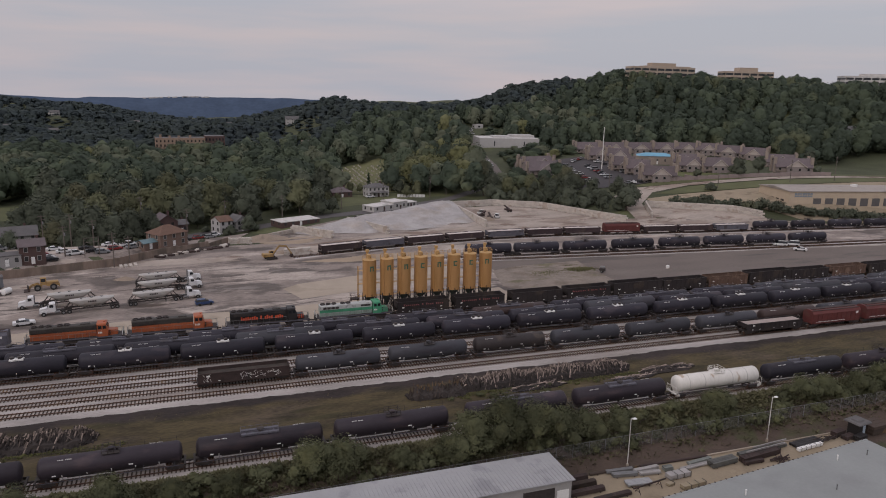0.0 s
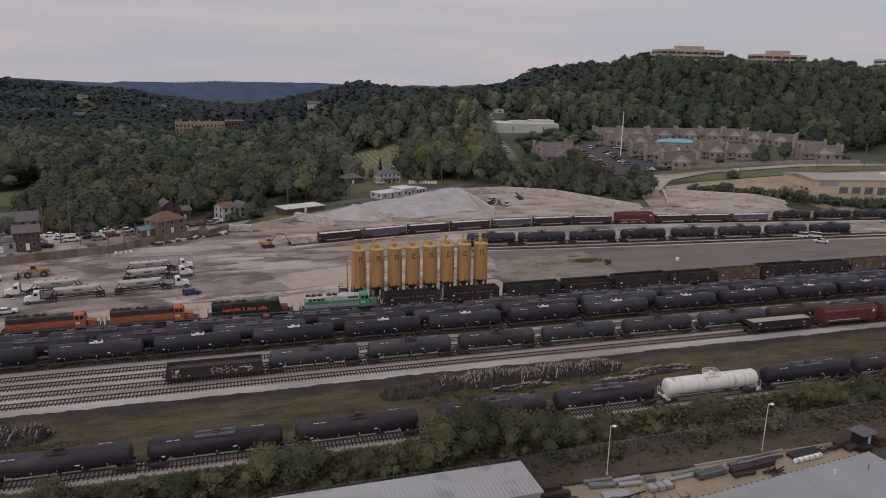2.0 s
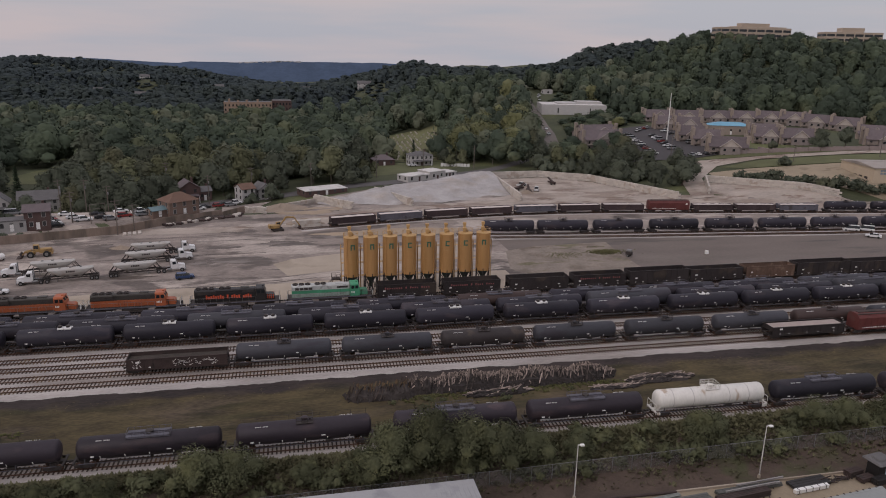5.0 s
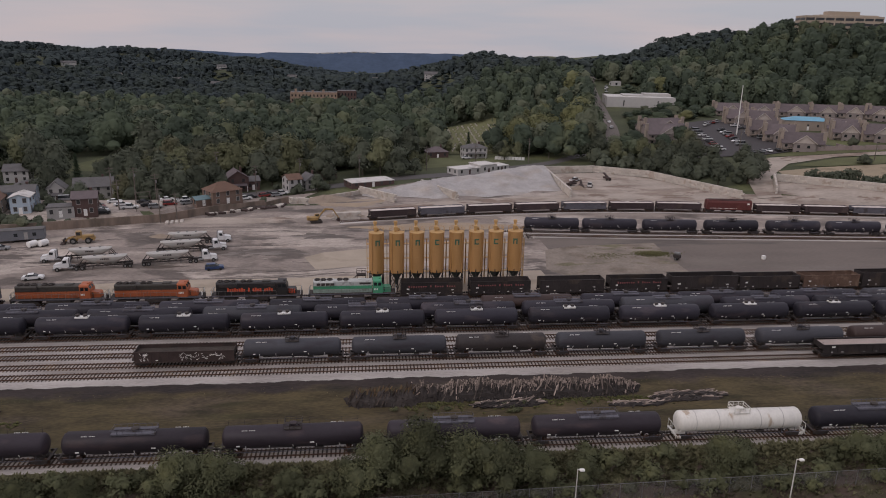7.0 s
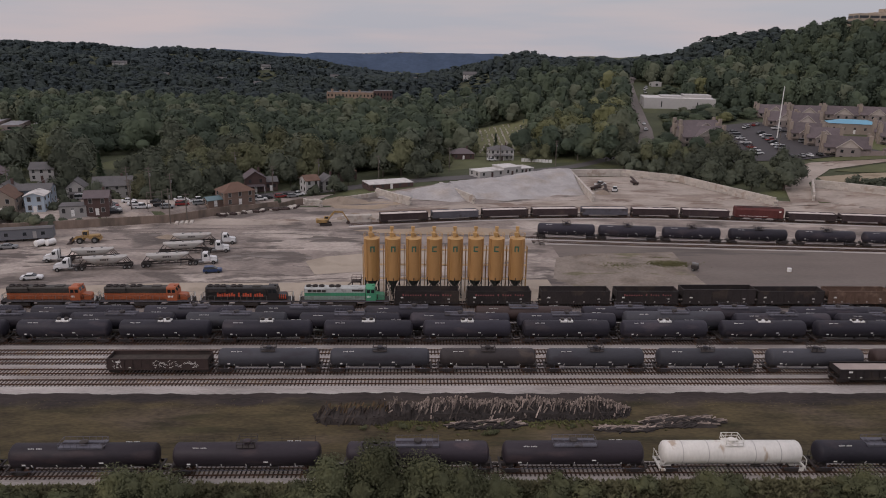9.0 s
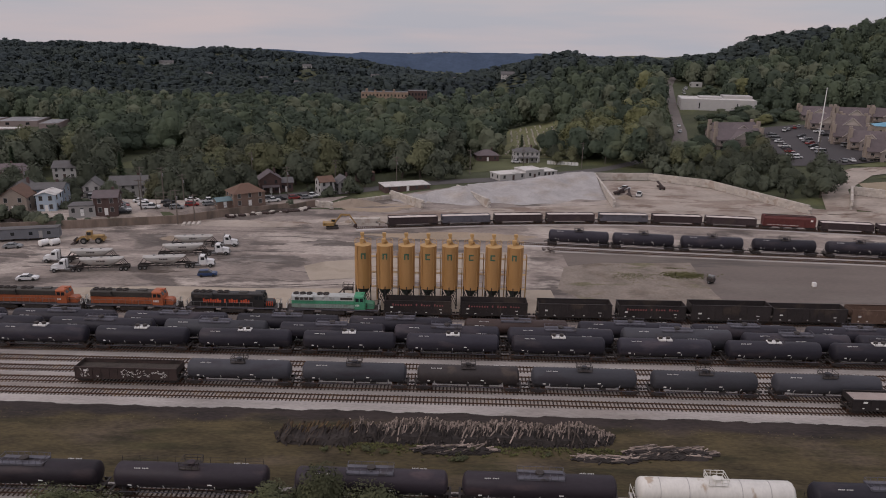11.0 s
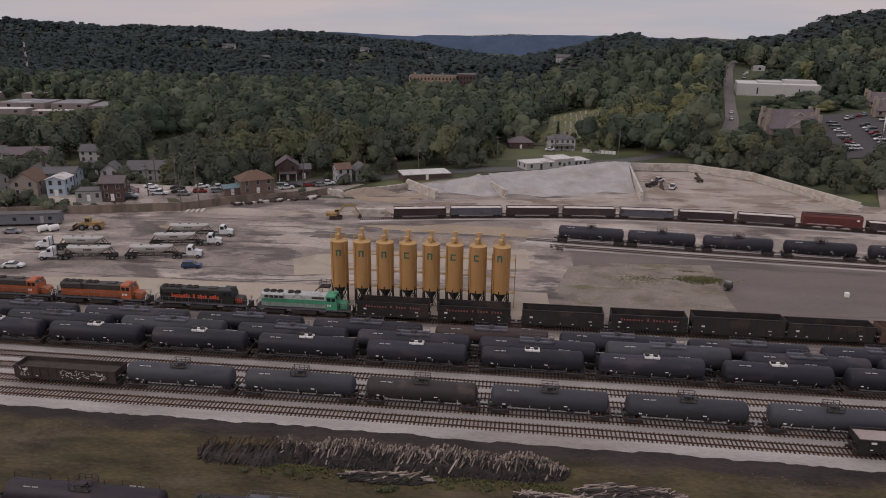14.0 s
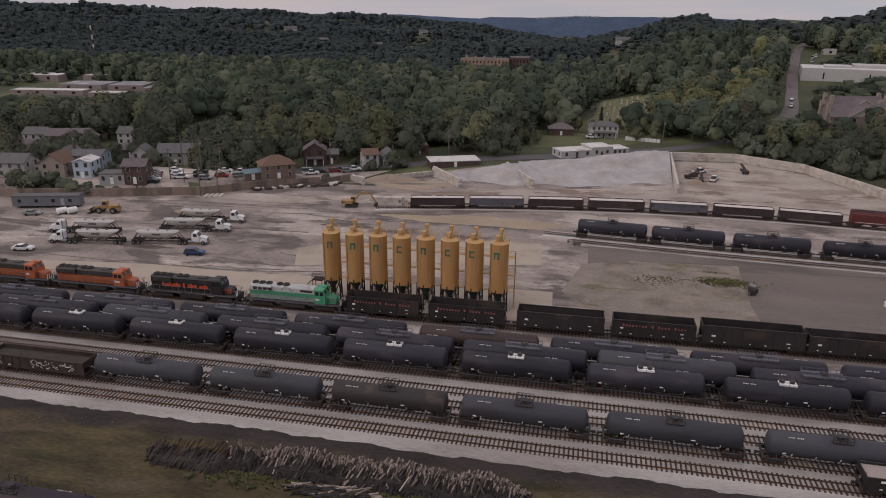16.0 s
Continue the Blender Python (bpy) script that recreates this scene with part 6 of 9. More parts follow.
def car(m, label, paint, kind="sedan", category="car", group="parked cars"):
    """A car; saloon, estate, pickup or van by its roofline."""
    c = thing("car" if kind != "pickup" else "pickup_truck", label, category, group, m=m)
    lines = {
        "sedan": ([(-2.3, 0.35), (-2.35, 0.8), (-2.2, 0.98), (-1.5, 1.02), (0.95, 0.98), (2.1, 0.84), (2.3, 0.62), (2.3, 0.35)], [(-1.65, 0.98), (-1.0, 1.42), (0.2, 1.44), (1.1, 0.96)]),
        "wagon": ([(-2.2, 0.35), (-2.25, 0.9), (-2.15, 1.02), (0.95, 1.02), (2.0, 0.88), (2.2, 0.62), (2.2, 0.35)], [(-2.15, 1.0), (-1.8, 1.58), (0.2, 1.6), (1.15, 1.0)]),
        "van": ([(-2.5, 0.4), (-2.55, 1.1), (1.6, 1.1), (2.45, 0.95), (2.5, 0.4)], [(-2.5, 1.08), (-2.45, 2.0), (0.8, 2.0), (1.7, 1.1)]),
        "pickup": ([(-2.8, 0.5), (-2.85, 1.15), (-0.9, 1.15), (-0.9, 1.1), (1.2, 1.12), (2.6, 1.0), (2.75, 0.75), (2.75, 0.45)], [(-0.85, 1.1), (-0.7, 1.82), (0.6, 1.84), (1.35, 1.12)]),
    }[kind]
    g = Geo()
    g.prism(lines[0], -0.88, 0.88)
    part("body", g, paint, c)
    g = Geo()
    a, b, d, e = lines[1]
    vs = [(a[0], -0.84, a[1]), (b[0], -0.68, b[1]), (d[0], -0.68, d[1]), (e[0], -0.84, e[1]), (a[0], 0.84, a[1]), (b[0], 0.68, b[1]), (d[0], 0.68, d[1]), (e[0], 0.84, e[1])]
    g.add(vs, [(0, 1, 2, 3), (7, 6, 5, 4), (0, 4, 5, 1), (2, 6, 7, 3), (3, 7, 4, 0)])
    part("glasshouse", g, M_GLASS, c)
    g = Geo()
    g.cbox(b[0] - 0.05, d[0] + 0.05, -0.7, 0.7, b[1] - 0.02, b[1] + 0.05, 0.03)
    part("roof", g, paint, c)
    if kind == "pickup":
        g = Geo()
        g.box(-2.7, -1.0, -0.75, 0.75, 1.15, 1.16)
        part("bed", g, M_UNDER, c)
    for x in (-1.4, 1.4):
        wheel_pair(c, x * (1.15 if kind in ("van", "pickup") else 1), 0.33 if kind != "pickup" else 0.4, 0.95)
    return c


# ---- machines ----
c = thing("wheel_loader", "yellow wheel loader with its bucket down in the yard", "wheel loader", m=pose(-39.6, 211.4, 0.02, 0, 0, 190))
g = Geo()
g.cbox(-3.4, -0.4, -0.85, 0.85, 1.1, 2.3, 0.2)
g.box(-3.6, -3.3, -1.2, 1.2, 0.8, 1.6)
part("engine_body", g, M_CATYELLOW, c)
g = Geo()
g.cbox(-0.4, 1.0, -0.75, 0.75, 1.4, 3.4, 0.12)
cab = part("cab", g, M_CATYELLOW, c)
g = Geo()
g.box(-0.25, 0.85, -0.77, 0.77, 2.3, 3.2)
g.box(0.98, 1.02, -0.6, 0.6, 2.2, 3.2)
part("window", g, M_GLASS, cab)
g = Geo()
g.cbox(0.6, 2.6, -0.6, 0.6, 0.9, 1.7, 0.1)
part("front_frame", g, M_CATYELLOW, c)
for s in (-1, 1):
    g = Geo()
    g.bar((1.4, s * 0.55, 1.8), (3.0, s * 0.55, 1.5), 0.2, 0.4)
    g.bar((3.0, s * 0.55, 1.5), (3.9, s * 0.55, 0.6), 0.2, 0.4)
    part("lift_arm", g, M_CATYELLOW, c)
g = Geo()
g.prism([(3.7, 0.1), (5.0, 0.08), (5.05, 0.15), (4.1, 0.3), (3.95, 0.7), (4.2, 1.35), (4.05, 1.4), (3.65, 0.8)], -1.5, 1.5)
part("bucket", g, M_RUST, c, "worn steel bucket")
for x in (-2.1, 1.7):
    wheel_pair(c, x, 0.85, 1.35)

c = thing("excavator", "yellow tracked excavator with a bent boom", "excavator", m=pose(23.0, 232.3, 0.06, 0, 0, 12) @ Matrix.Scale(0.86, 4))
for s in (-1, 1):
    g = Geo()
    g.prism([(-2.2, 0.45), (-1.9, 0.05), (1.9, 0.05), (2.2, 0.45), (1.9, 0.9), (-1.9, 0.9)], s * 1.3 - 0.3, s * 1.3 + 0.3)
    part("crawler_track", g, M_UNDER, c)
g = Geo()
g.box(-1.0, 1.0, -1.0, 1.0, 0.4, 1.05)
g.cyl((0, 0, 1.0), (0, 0, 1.2), 0.8, n=16)
part("undercarriage", g, M_UNDER, c)
g = Geo()
g.cbox(-3.1, 0.6, -1.4, 1.4, 1.2, 2.3, 0.15)
g.cbox(-3.3, -2.3, -1.4, 1.4, 1.2, 2.5, 0.25)
part("house", g, M_CATYELLOW, c)
g = Geo()
g.cbox(-0.4, 1.3, 0.35, 1.4, 1.2, 3.1, 0.15)
cab = part("cab", g, M_CATYELLOW, c)
g = Geo()
g.box(-0.2, 1.1, 0.33, 1.42, 2.0, 2.95)
part("window", g, M_GLASS, cab)
g = Geo()
for p, q in (((0.8, -0.2, 1.8), (3.2, -0.2, 4.9)), ((3.2, -0.2, 4.9), (6.2, -0.2, 4.6))):
    g.bar(p, q, 0.45, 0.6)
part("boom", g, M_CATYELLOW, c)
g = Geo()
g.bar((5.9, -0.2, 4.9), (8.2, -0.2, 1.4), 0.35, 0.45)
part("stick", g, M_CATYELLOW, c)
g = Geo()
g.prism([(7.9, 1.5), (8.6, 1.3), (8.7, 0.4), (8.0, 0.1), (7.3, 0.5), (7.6, 0.9)], -0.75, 0.35)
part("bucket", g, M_RUST, c)
for y in (-0.55, 0.15):
    g = Geo()
    g.cyl((0.9, y, 1.6), (2.3, y, 3.5), 0.1, n=8)
    part("ram", g, M_GREYSTEEL, c)

c = thing("site_office_trailer", "long grey site office trailer with small windows", "office trailer", m=pose(-59.0, 213.0, 0, 0, 0, 16))
g = Geo()
g.box(-9.0, 9.0, -1.6, 1.6, 0.7, 3.5)
part("body", g, M_OFFICESIDING, c)
g = Geo()
g.prism([(-1.75, 3.45), (1.75, 3.45), (1.75, 3.55), (0, 3.75), (-1.75, 3.55)], -9.1, 9.1, "x")
part("roof", g, M_ROOFGREY, c)
for x in (-7, -2.5, 2, 6.5):
    g = Geo()
    g.box(x - 0.45, x + 0.45, -1.66, -1.6, 1.7, 2.6)
    part("window", g, M_GLASS, c)
g = Geo()
g.box(4.0, 4.9, -1.66, -1.6, 0.8, 2.8)
part("door", g, M_SIDINGGREY, c)
for x in (-7, -3, 1, 5, 8):
    g = Geo()
    g.box(x - 0.25, x + 0.25, -1.3, 1.3, 0, 0.7)
    part("support_block", g, M_UNDER, c)
for dx in (0, 2.4):
    c = thing("storage_tank", "small white horizontal storage tank on the ground", "storage tank", "white tanks", m=pose(-50.6 + dx, 207.6 + 0.4 * dx, 0.02, 0, 0, 60))
    g = Geo()
    g.lathe([(-1.3, 0.3), (-1.15, 0.85), (1.15, 0.85), (1.3, 0.3)], "x", 18, (0, 0, 0.95))
    part("tank", g, M_WHITE, c, smooth=True)
    g = Geo()
    for x in (-0.8, 0.8):
        g.box(x - 0.1, x + 0.1, -0.7, 0.7, 0, 0.5)
    part("saddle", g, M_UNDER, c)
for k in range(4):
    c = thing("concrete_barrier", "short pale concrete barrier on the gravel", "barrier", "row of barriers", m=pose(-22.3 + 1.35 * k, 233.0 + 0.45 * k, 0.01, 0, 0, 100))
    g = Geo()
    g.prism([(-0.5, 0), (-0.5, 0.3), (-0.4, 0.5), (0.4, 0.5), (0.5, 0.3), (0.5, 0)], -1.7, 1.7, "x")
    part("block", g, M_BLOCK, c)

first = car(pose(-38.7, 179.8, 0.01, 0, 0, 12), "white sedan parked on the gravel yard", M_CARWHITE)
car(pose(1.2, 185.6, 0.01, 0, 0, 12), "dark blue hatchback parked near the lorries", M_CARBLUE, "wagon")
car(pose(-57.5, 205.0, 0.01, 0, 0, 14), "dark grey sedan beside the office trailer", M_CARSILVER)
car(pose(211.8, 207.0, 0.06, 0, 0, 150), "white utility van on the asphalt lot", M_CARWHITE, "van", "van")
car(pose(216.8, 206.0, 0.06, 0, 0, 145), "white delivery van on the asphalt lot", M_CARWHITE, "van", "van")
car(pose(212.5, 198.0, 0.06, 0, 0, 140), "white car on the asphalt lot", M_CARWHITE)
c = thing("water_tote", "white plastic tote standing on the asphalt", "tote", m=pose(145.6, 187.4, 0.05) @ Matrix.Scale(0.72, 4))
g = Geo()
g.cbox(-0.6, 0.6, -0.6, 0.6, 0.15, 1.5, 0.12)
part("bottle", g, M_WHITE, c)
g = Geo()
g.box(-0.62, 0.62, -0.62, 0.62, 0, 0.14)
part("pallet", g, M_LUMBER, c)
c = thing("mobile_pump", "small dark wheeled pump beside the weeds", "pump", m=pose(121.4, 188.2, 0.06, 0, 0, 130))
g = Geo()
g.cbox(-0.9, 0.9, -0.6, 0.6, 0.6, 1.5, 0.15)
part("housing", g, M_UNDER, c)
g = Geo()
g.lathe([(-0.8, 0.2), (-0.7, 0.42), (0.7, 0.42), (0.8, 0.2)], "x", 14, (0, 0, 1.75))
part("tank", g, M_GREYSTEEL, c, smooth=True)
wheel_pair(c, 0.0, 0.4, 0.85)
c = thing("scrap_heap", "small heap of tangled scrap steel near the track end", "scrap heap", m=pose(86.0, 212.0, 0.04))
rnd = random.Random(8)
for k in range(16):
    g = Geo()
    a = rnd.uniform(0, 6.3)
    x, y = rnd.uniform(-1.6, 1.6), rnd.uniform(-1.0, 1.0)
    d = Vector((math.cos(a), math.sin(a), rnd.uniform(-0.2, 0.5))) * rnd.uniform(0.6, 1.4)
    z = abs(d.z) + rnd.uniform(0.1, 0.5)
    g.bar(Vector((x, y, z)) - d, Vector((x, y, z)) + d, 0.15, 0.12)
    part("scrap", g, M_RUST if k % 3 else M_BLOCK, c)

# ---- stockpile bays ----
BLOCK = Geo().cbox(-0.88, 0.88, -0.4, 0.4, 0.0, 0.745, 0.04).data("block", M_BLOCK)


def block_wall(pts, courses, label):
    """A wall of big precast blocks laid in courses."""
    w = thing("block_wall", label, "block wall", "stockpile walls", "structure")
    for k in range(courses):
        total = sum(math.dist(p, q) for p, q in zip(pts, pts[1:]))
        n = int(total / 1.8)
        for i in range(n + 1):
            s = i * 1.8 + (0.9 if k % 2 else 0.0)
            if s > total:
                continue
            x, y, a = along(pts, s)
            BLOCKS.append((w, x, y, float(land(x, y)) + 0.02 + k * 0.75, a))
    return w


BLOCKS = []
block_wall([(11.5, 268.5), (18.4, 257.8)], 3, "pale precast block wall beside a soil heap")
block_wall([(36.5, 280.0), (49.0, 260.8)], 4, "pale precast block wall between stockpiles")
block_wall([(60.5, 289.0), (71.8, 263.6)], 4, "pale precast block wall between stockpiles")
block_wall([(118.0, 321.0), (115.3, 268.6)], 4, "long pale precast block wall between two bays")
block_wall([(118.0, 321.5), (141.1, 322.3), (160.5, 307.1), (172.6, 280.3), (180.6, 263.3)], 4, "bent pale precast block wall at the back of a bay")
block_wall([(244, 250.5), (206.5, 286.8), (196.2, 267.0)], 4, "pale precast block wall of the eastern bay")
block_wall([(28.5, 236.0), (36.5, 236.9)], 3, "stack of precast blocks beside the excavator")
block_wall([(28.8, 237.0), (36.6, 237.9)], 3, "stack of precast blocks beside the excavator")
block_wall([(18.5, 270.5), (36.5, 279.6)], 2, "low pale block wall behind the soil heap")


def heap(name, cx, cy, rx, ry, h, mat, label, seed, turn=0, flat=0.0):
    """A heap of loose material with a rumpled skin."""
    n, k = 60, 18
    vs = [(0, 0, h)]
    rnd = random.Random(seed)
    ph = [rnd.uniform(0, 6.3) for _ in range(4)]
    for j in range(1, k + 1):
        t = j / k
        for i in range(n):
            a = 2 * math.pi * i / n
            edge = 1 + 0.1 * math.sin(2 * a + ph[0]) + 0.08 * math.sin(3 * a + ph[1]) + 0.05 * math.sin(7 * a + ph[2])
            z = h * (1 - max(0, (t - flat) / (1 - flat)) ** 1.15) + 0.12 * h * math.sin(5 * a + 7 * t + ph[3]) * t * (1 - t) * 2 + 0.05 * h * math.sin(11 * a + 13 * t + ph[1]) * math.sin(9 * t + ph[2]) * (1 - t)
            vs.append((rx * t * edge * math.cos(a), ry * t * edge * math.sin(a), max(z, 0) if j < k else -0.1))
    fs = [(0, 1 + i, 1 + (i + 1) % n) for i in range(n)]
    fs += [(1 + (j - 1) * n + i, 1 + j * n + i, 1 + j * n + (i + 1) % n, 1 + (j - 1) * n + (i + 1) % n) for j in range(1, k) for i in range(n)]
    g = Geo().add(vs, fs)
    ob = solid(name, g, mat, label, "stockpile", "stuff", smooth=True)
    ob.matrix_basis = pose(cx, cy, float(land(cx, cy)), 0, 0, turn)
    return ob


def stone_ramp(back, front, h, mat, label):
    """Loose stone filling a bay: it falls from the back line to the front line."""
    n, k = 64, 30
    vs = []
    for i in range(n + 1):
        u = i / n
        p, q = Vector(back[0]).lerp(Vector(back[1]), u), Vector(front[0]).lerp(Vector(front[1]), u)
        for j in range(k + 1):
            v = j / k
            x, y = p.lerp(q, v)
            crest = h * (0.72 + 0.28 * smooth_step(u, 0.15, 0.75)) * (1 + 0.05 * math.sin(9 * u + 1) + 0.03 * math.sin(23 * u))
            fall = smooth_step(v, -0.02, 0.05) * (1 - 0.25 * v) * (1 - smooth_step(v + 0.06 * math.sin(7 * u + 2) + 0.03 * math.sin(19 * u), 0.12, 0.8))
            lumps = 0.16 * math.sin(x * 0.9 + 2 * math.sin(y * 0.5)) * math.sin(y * 0.8 + 1) + 0.3 * math.sin(x * 0.23 + 1) * math.sin(y * 0.31)
            z = crest * fall + lumps * fall
            vs.append((x, y, float(land(x, y)) + z - 0.05))
    fs = [(i * (k + 1) + j, (i + 1) * (k + 1) + j, (i + 1) * (k + 1) + j + 1, i * (k + 1) + j + 1) for i in range(n) for j in range(k)]
    return solid("gravel_heap", Geo().add(vs, fs), mat, label, "stockpile", "stuff", smooth=True)


stone_ramp(((63.5, 291.5), (117.2, 322.0)), ((74.5, 262.0), (114.6, 266.0)), 4.4, M_PILEGREY, "broad heap of grey crushed stone behind block walls")
heap("gravel_heap", 64, 283, 17, 14, 3.4, M_PILEGREY, "low heap of grey gravel between block walls", 2, 10, 0.2)
heap("gravel_heap", 45, 277, 8, 6, 2.2, M_PILEGREY, "small grey gravel heap", 6)
heap("soil_heap", 23.5, 268.5, 11, 6.5, 2.8, M_PILETAN, "tan soil heap in a block bay", 3, 25)
heap("soil_heap", 31.5, 240.5, 6.0, 3.0, 2.0, M_PILETAN, "low heap of tan dirt below the excavator bucket", 4)
heap("soil_heap", -20, 217, 3.2, 1.8, 0.9, M_PILETAN, "small dirt heap in the yard", 5)
heap("soil_heap", -0.5, 251.2, 9.0, 1.7, 1.1, M_COALDUST, "low dark heap of scrap and wet soil along the wall", 8, 36)
heap("soil_heap", 123, 284, 3.0, 3.0, 1.5, M_PILETAN, "small tan heap in the empty bay", 7)

# low trucks and screens in the empty bay
for x, y, a, lab in ((126, 300, 40, "white pickup parked in the empty bay"), (129, 289, 70, "white flatbed truck parked in the empty bay")):
    car(pose(x, y, 0.08, 0, 0, a), lab, M_CARWHITE, "pickup", "truck")
for x, y, a in ((122, 291, 30), (141, 303, 100), (124.5, 286.0, 80)):
    c = thing("screening_machine", "dark rusty screening machine in the empty bay", "screening machine", "screening machines", m=pose(x, y, 0.08, 0, 0, a))
    g = Geo()
    g.box(-2.2, 2.2, -0.8, 0.8, 0.6, 1.3)
    g.bar((-2.4, 0, 0.9), (3.4, 0, 2.6), 0.9, 0.3)
    part("conveyor", g, M_RUST, c)
    wheel_pair(c, -1.2, 0.45, 1.0)

# cars and vans beside the hill road
for x, y, a, paint, kind, lab in ((236.5, 594, 70, M_CARWHITE, "van", "white van parked beside the hill road"), (240.5, 601, 75, M_CARWHITE, "sedan", "white car parked beside the hill road"), (231.0, 575, 80, M_CARWHITE, "pickup", "white pickup parked beside the hill road"), (243.0, 610, 60, M_CARSILVER, "sedan", "dark grey car parked beside the hill road"), (187.0, 437, 75, M_CARWHITE, "sedan", "white car on the hill road"), (183.0, 421, 75, M_CARWHITE, "sedan", "white car low on the hill road")):
    car(pose(x, y, float(land(x, y)) + (0.42 if y < 450 else -0.03), 0, 0, a), lab, paint, kind)

# ---- retaining wall, rubble ----
RETAIN = [(-150, 218), (-75, 220), (-48.3, 227.2), (-23.6, 235), (-14.8, 243), (-6, 250), (4, 257), (11, 266.5)]
g = Geo()
for (x0, y0), (x1, y1) in zip(RETAIN, RETAIN[1:]):
    h = 2.5 if x0 < -7 else 2.0 if x0 < 0 else 1.2
    d = Vector((x1 - x0, y1 - y0, 0)).normalized()
    s = Vector((-d.y, d.x, 0)) * 0.2
    g.add([(x0 - s.x, y0 - s.y, -3), (x1 - s.x, y1 - s.y, -3), (x1 + s.x, y1 + s.y, -3), (x0 + s.x, y0 + s.y, -3), (x0 - s.x, y0 - s.y, h), (x1 - s.x, y1 - s.y, h), (x1 + s.x, y1 + s.y, h), (x0 + s.x, y0 + s.y, h)],
          [(0, 1, 5, 4), (1, 2, 6, 5), (2, 3, 7, 6), (3, 0, 4, 7), (4, 5, 6, 7)])
solid("wall_retaining", g, M_RETAIN, "stained concrete retaining wall below the houses", "wall")
rnd = random.Random(15)
RUBBLE = Geo().cbox(-0.6, 0.6, -0.45, 0.45, 0, 0.6, 0.15).data("rubble", M_BLOCK)
RUBBLE_DARK = Geo().cbox(-0.9, 0.9, -0.35, 0.35, 0, 0.5, 0.12).data("rubble", M_RUST)
c = thing("rubble_row", "row of broken concrete and scrap along the retaining wall", "rubble")
for k in range(60):
    t = rnd.random()
    x = -13 + 24 * t + rnd.uniform(-0.5, 0.5)
    y = 242.8 + 13.5 * t + rnd.uniform(-1.3, 1.3)
    o = part("rubble", RUBBLE if k % 5 in (0, 2) else RUBBLE_DARK, None, c)
    o.matrix_basis = pose(x, y, float(land(x, y)) + 0.0, 0, 0, rnd.uniform(0, 360)) @ Matrix.Scale(rnd.uniform(0.6, 1.5), 4)

# ---- piles of old sleepers on the grass ----
TIMBER = Geo().cbox(-0.09, 0.09, -0.075, 0.075, -1.0, 1.0, 0.015).data("timber", M_TIMBER)
TIMBER_DARK = Geo().cbox(-0.09, 0.09, -0.075, 0.075, -1.0, 1.0, 0.015).data("timber", M_SLEEPER)


def timber_pile(x0, x1, cy, count, loose, height, label, seed, lean=48, depth=3.2, messy=10, wood=None, way=-24):
    """Old sleepers heaped in a long row: a packed dark mass with single timbers leaning on it."""
    t = thing("timber_pile", label, "timber pile", "sleeper piles")
    r = random.Random(seed)
    n = 40

    def top(u):
        e = min(1.0, 7 * min(u, 1 - u) + 0.12)
        return height * (0.74 + 0.16 * math.sin(u * 19 + seed) + 0.1 * math.sin(u * 47)) * e, e
    vs = []
    for i in range(n + 1):
        h, e = top(i / n)
        x = x0 + (x1 - x0) * i / n
        vs += [(x, cy - depth * 0.5 * e - 0.2, 0.0), (x, cy - depth * 0.42 * e, h * 0.6), (x, cy + depth * 0.1 * e, h * 0.92), (x, cy + depth * 0.5 * e + 0.3, 0.0)]
    # core and front timbers are blackish, darker than the timbers on top
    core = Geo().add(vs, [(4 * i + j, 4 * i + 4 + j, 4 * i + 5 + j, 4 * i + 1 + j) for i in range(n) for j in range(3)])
    part("packed_core", core, M_BLACKTIMBER, t, "dark packed mass of old timbers")
    rest, dark = Geo(), Geo()
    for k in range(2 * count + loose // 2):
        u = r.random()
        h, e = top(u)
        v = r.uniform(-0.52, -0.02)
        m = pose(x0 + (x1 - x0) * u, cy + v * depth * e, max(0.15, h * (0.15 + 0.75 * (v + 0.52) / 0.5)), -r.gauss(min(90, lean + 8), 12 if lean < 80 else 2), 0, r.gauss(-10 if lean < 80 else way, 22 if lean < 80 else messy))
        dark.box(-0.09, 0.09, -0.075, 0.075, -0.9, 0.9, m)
    tagged(part("timber_dark", dark, M_BLACKTIMBER, t, "blackish timbers on the front of the pile"), kind="stuff")
    for k in range(count + loose):
        u = r.random()
        h, e = top(u)
        x = x0 + (x1 - x0) * u
        v = r.uniform(-0.12, 0.36) if r.random() < 0.93 else r.uniform(-0.4, -0.12)
        y = cy + v * depth * e
        z = h * (0.62 + 0.45 * (v + 0.5) / 0.84) * r.uniform(0.8, 0.98)
        tilt = r.gauss(lean, 8 if lean < 80 else 2.5)
        yaw = r.gauss(way, messy) if r.random() < 0.9 else r.uniform(-80, 80)
        m = pose(x, y, max(0.2, z), -tilt, 0, yaw)
        if k < count:
            PILE.append((t, m, wood))
        else:
            rest.box(-0.09, 0.09, -0.075, 0.075, -1.0, 1.0, m)
    if loose:
        tagged(part("timber_rest", rest, wood or M_TIMBER, t), kind="stuff")
    return t


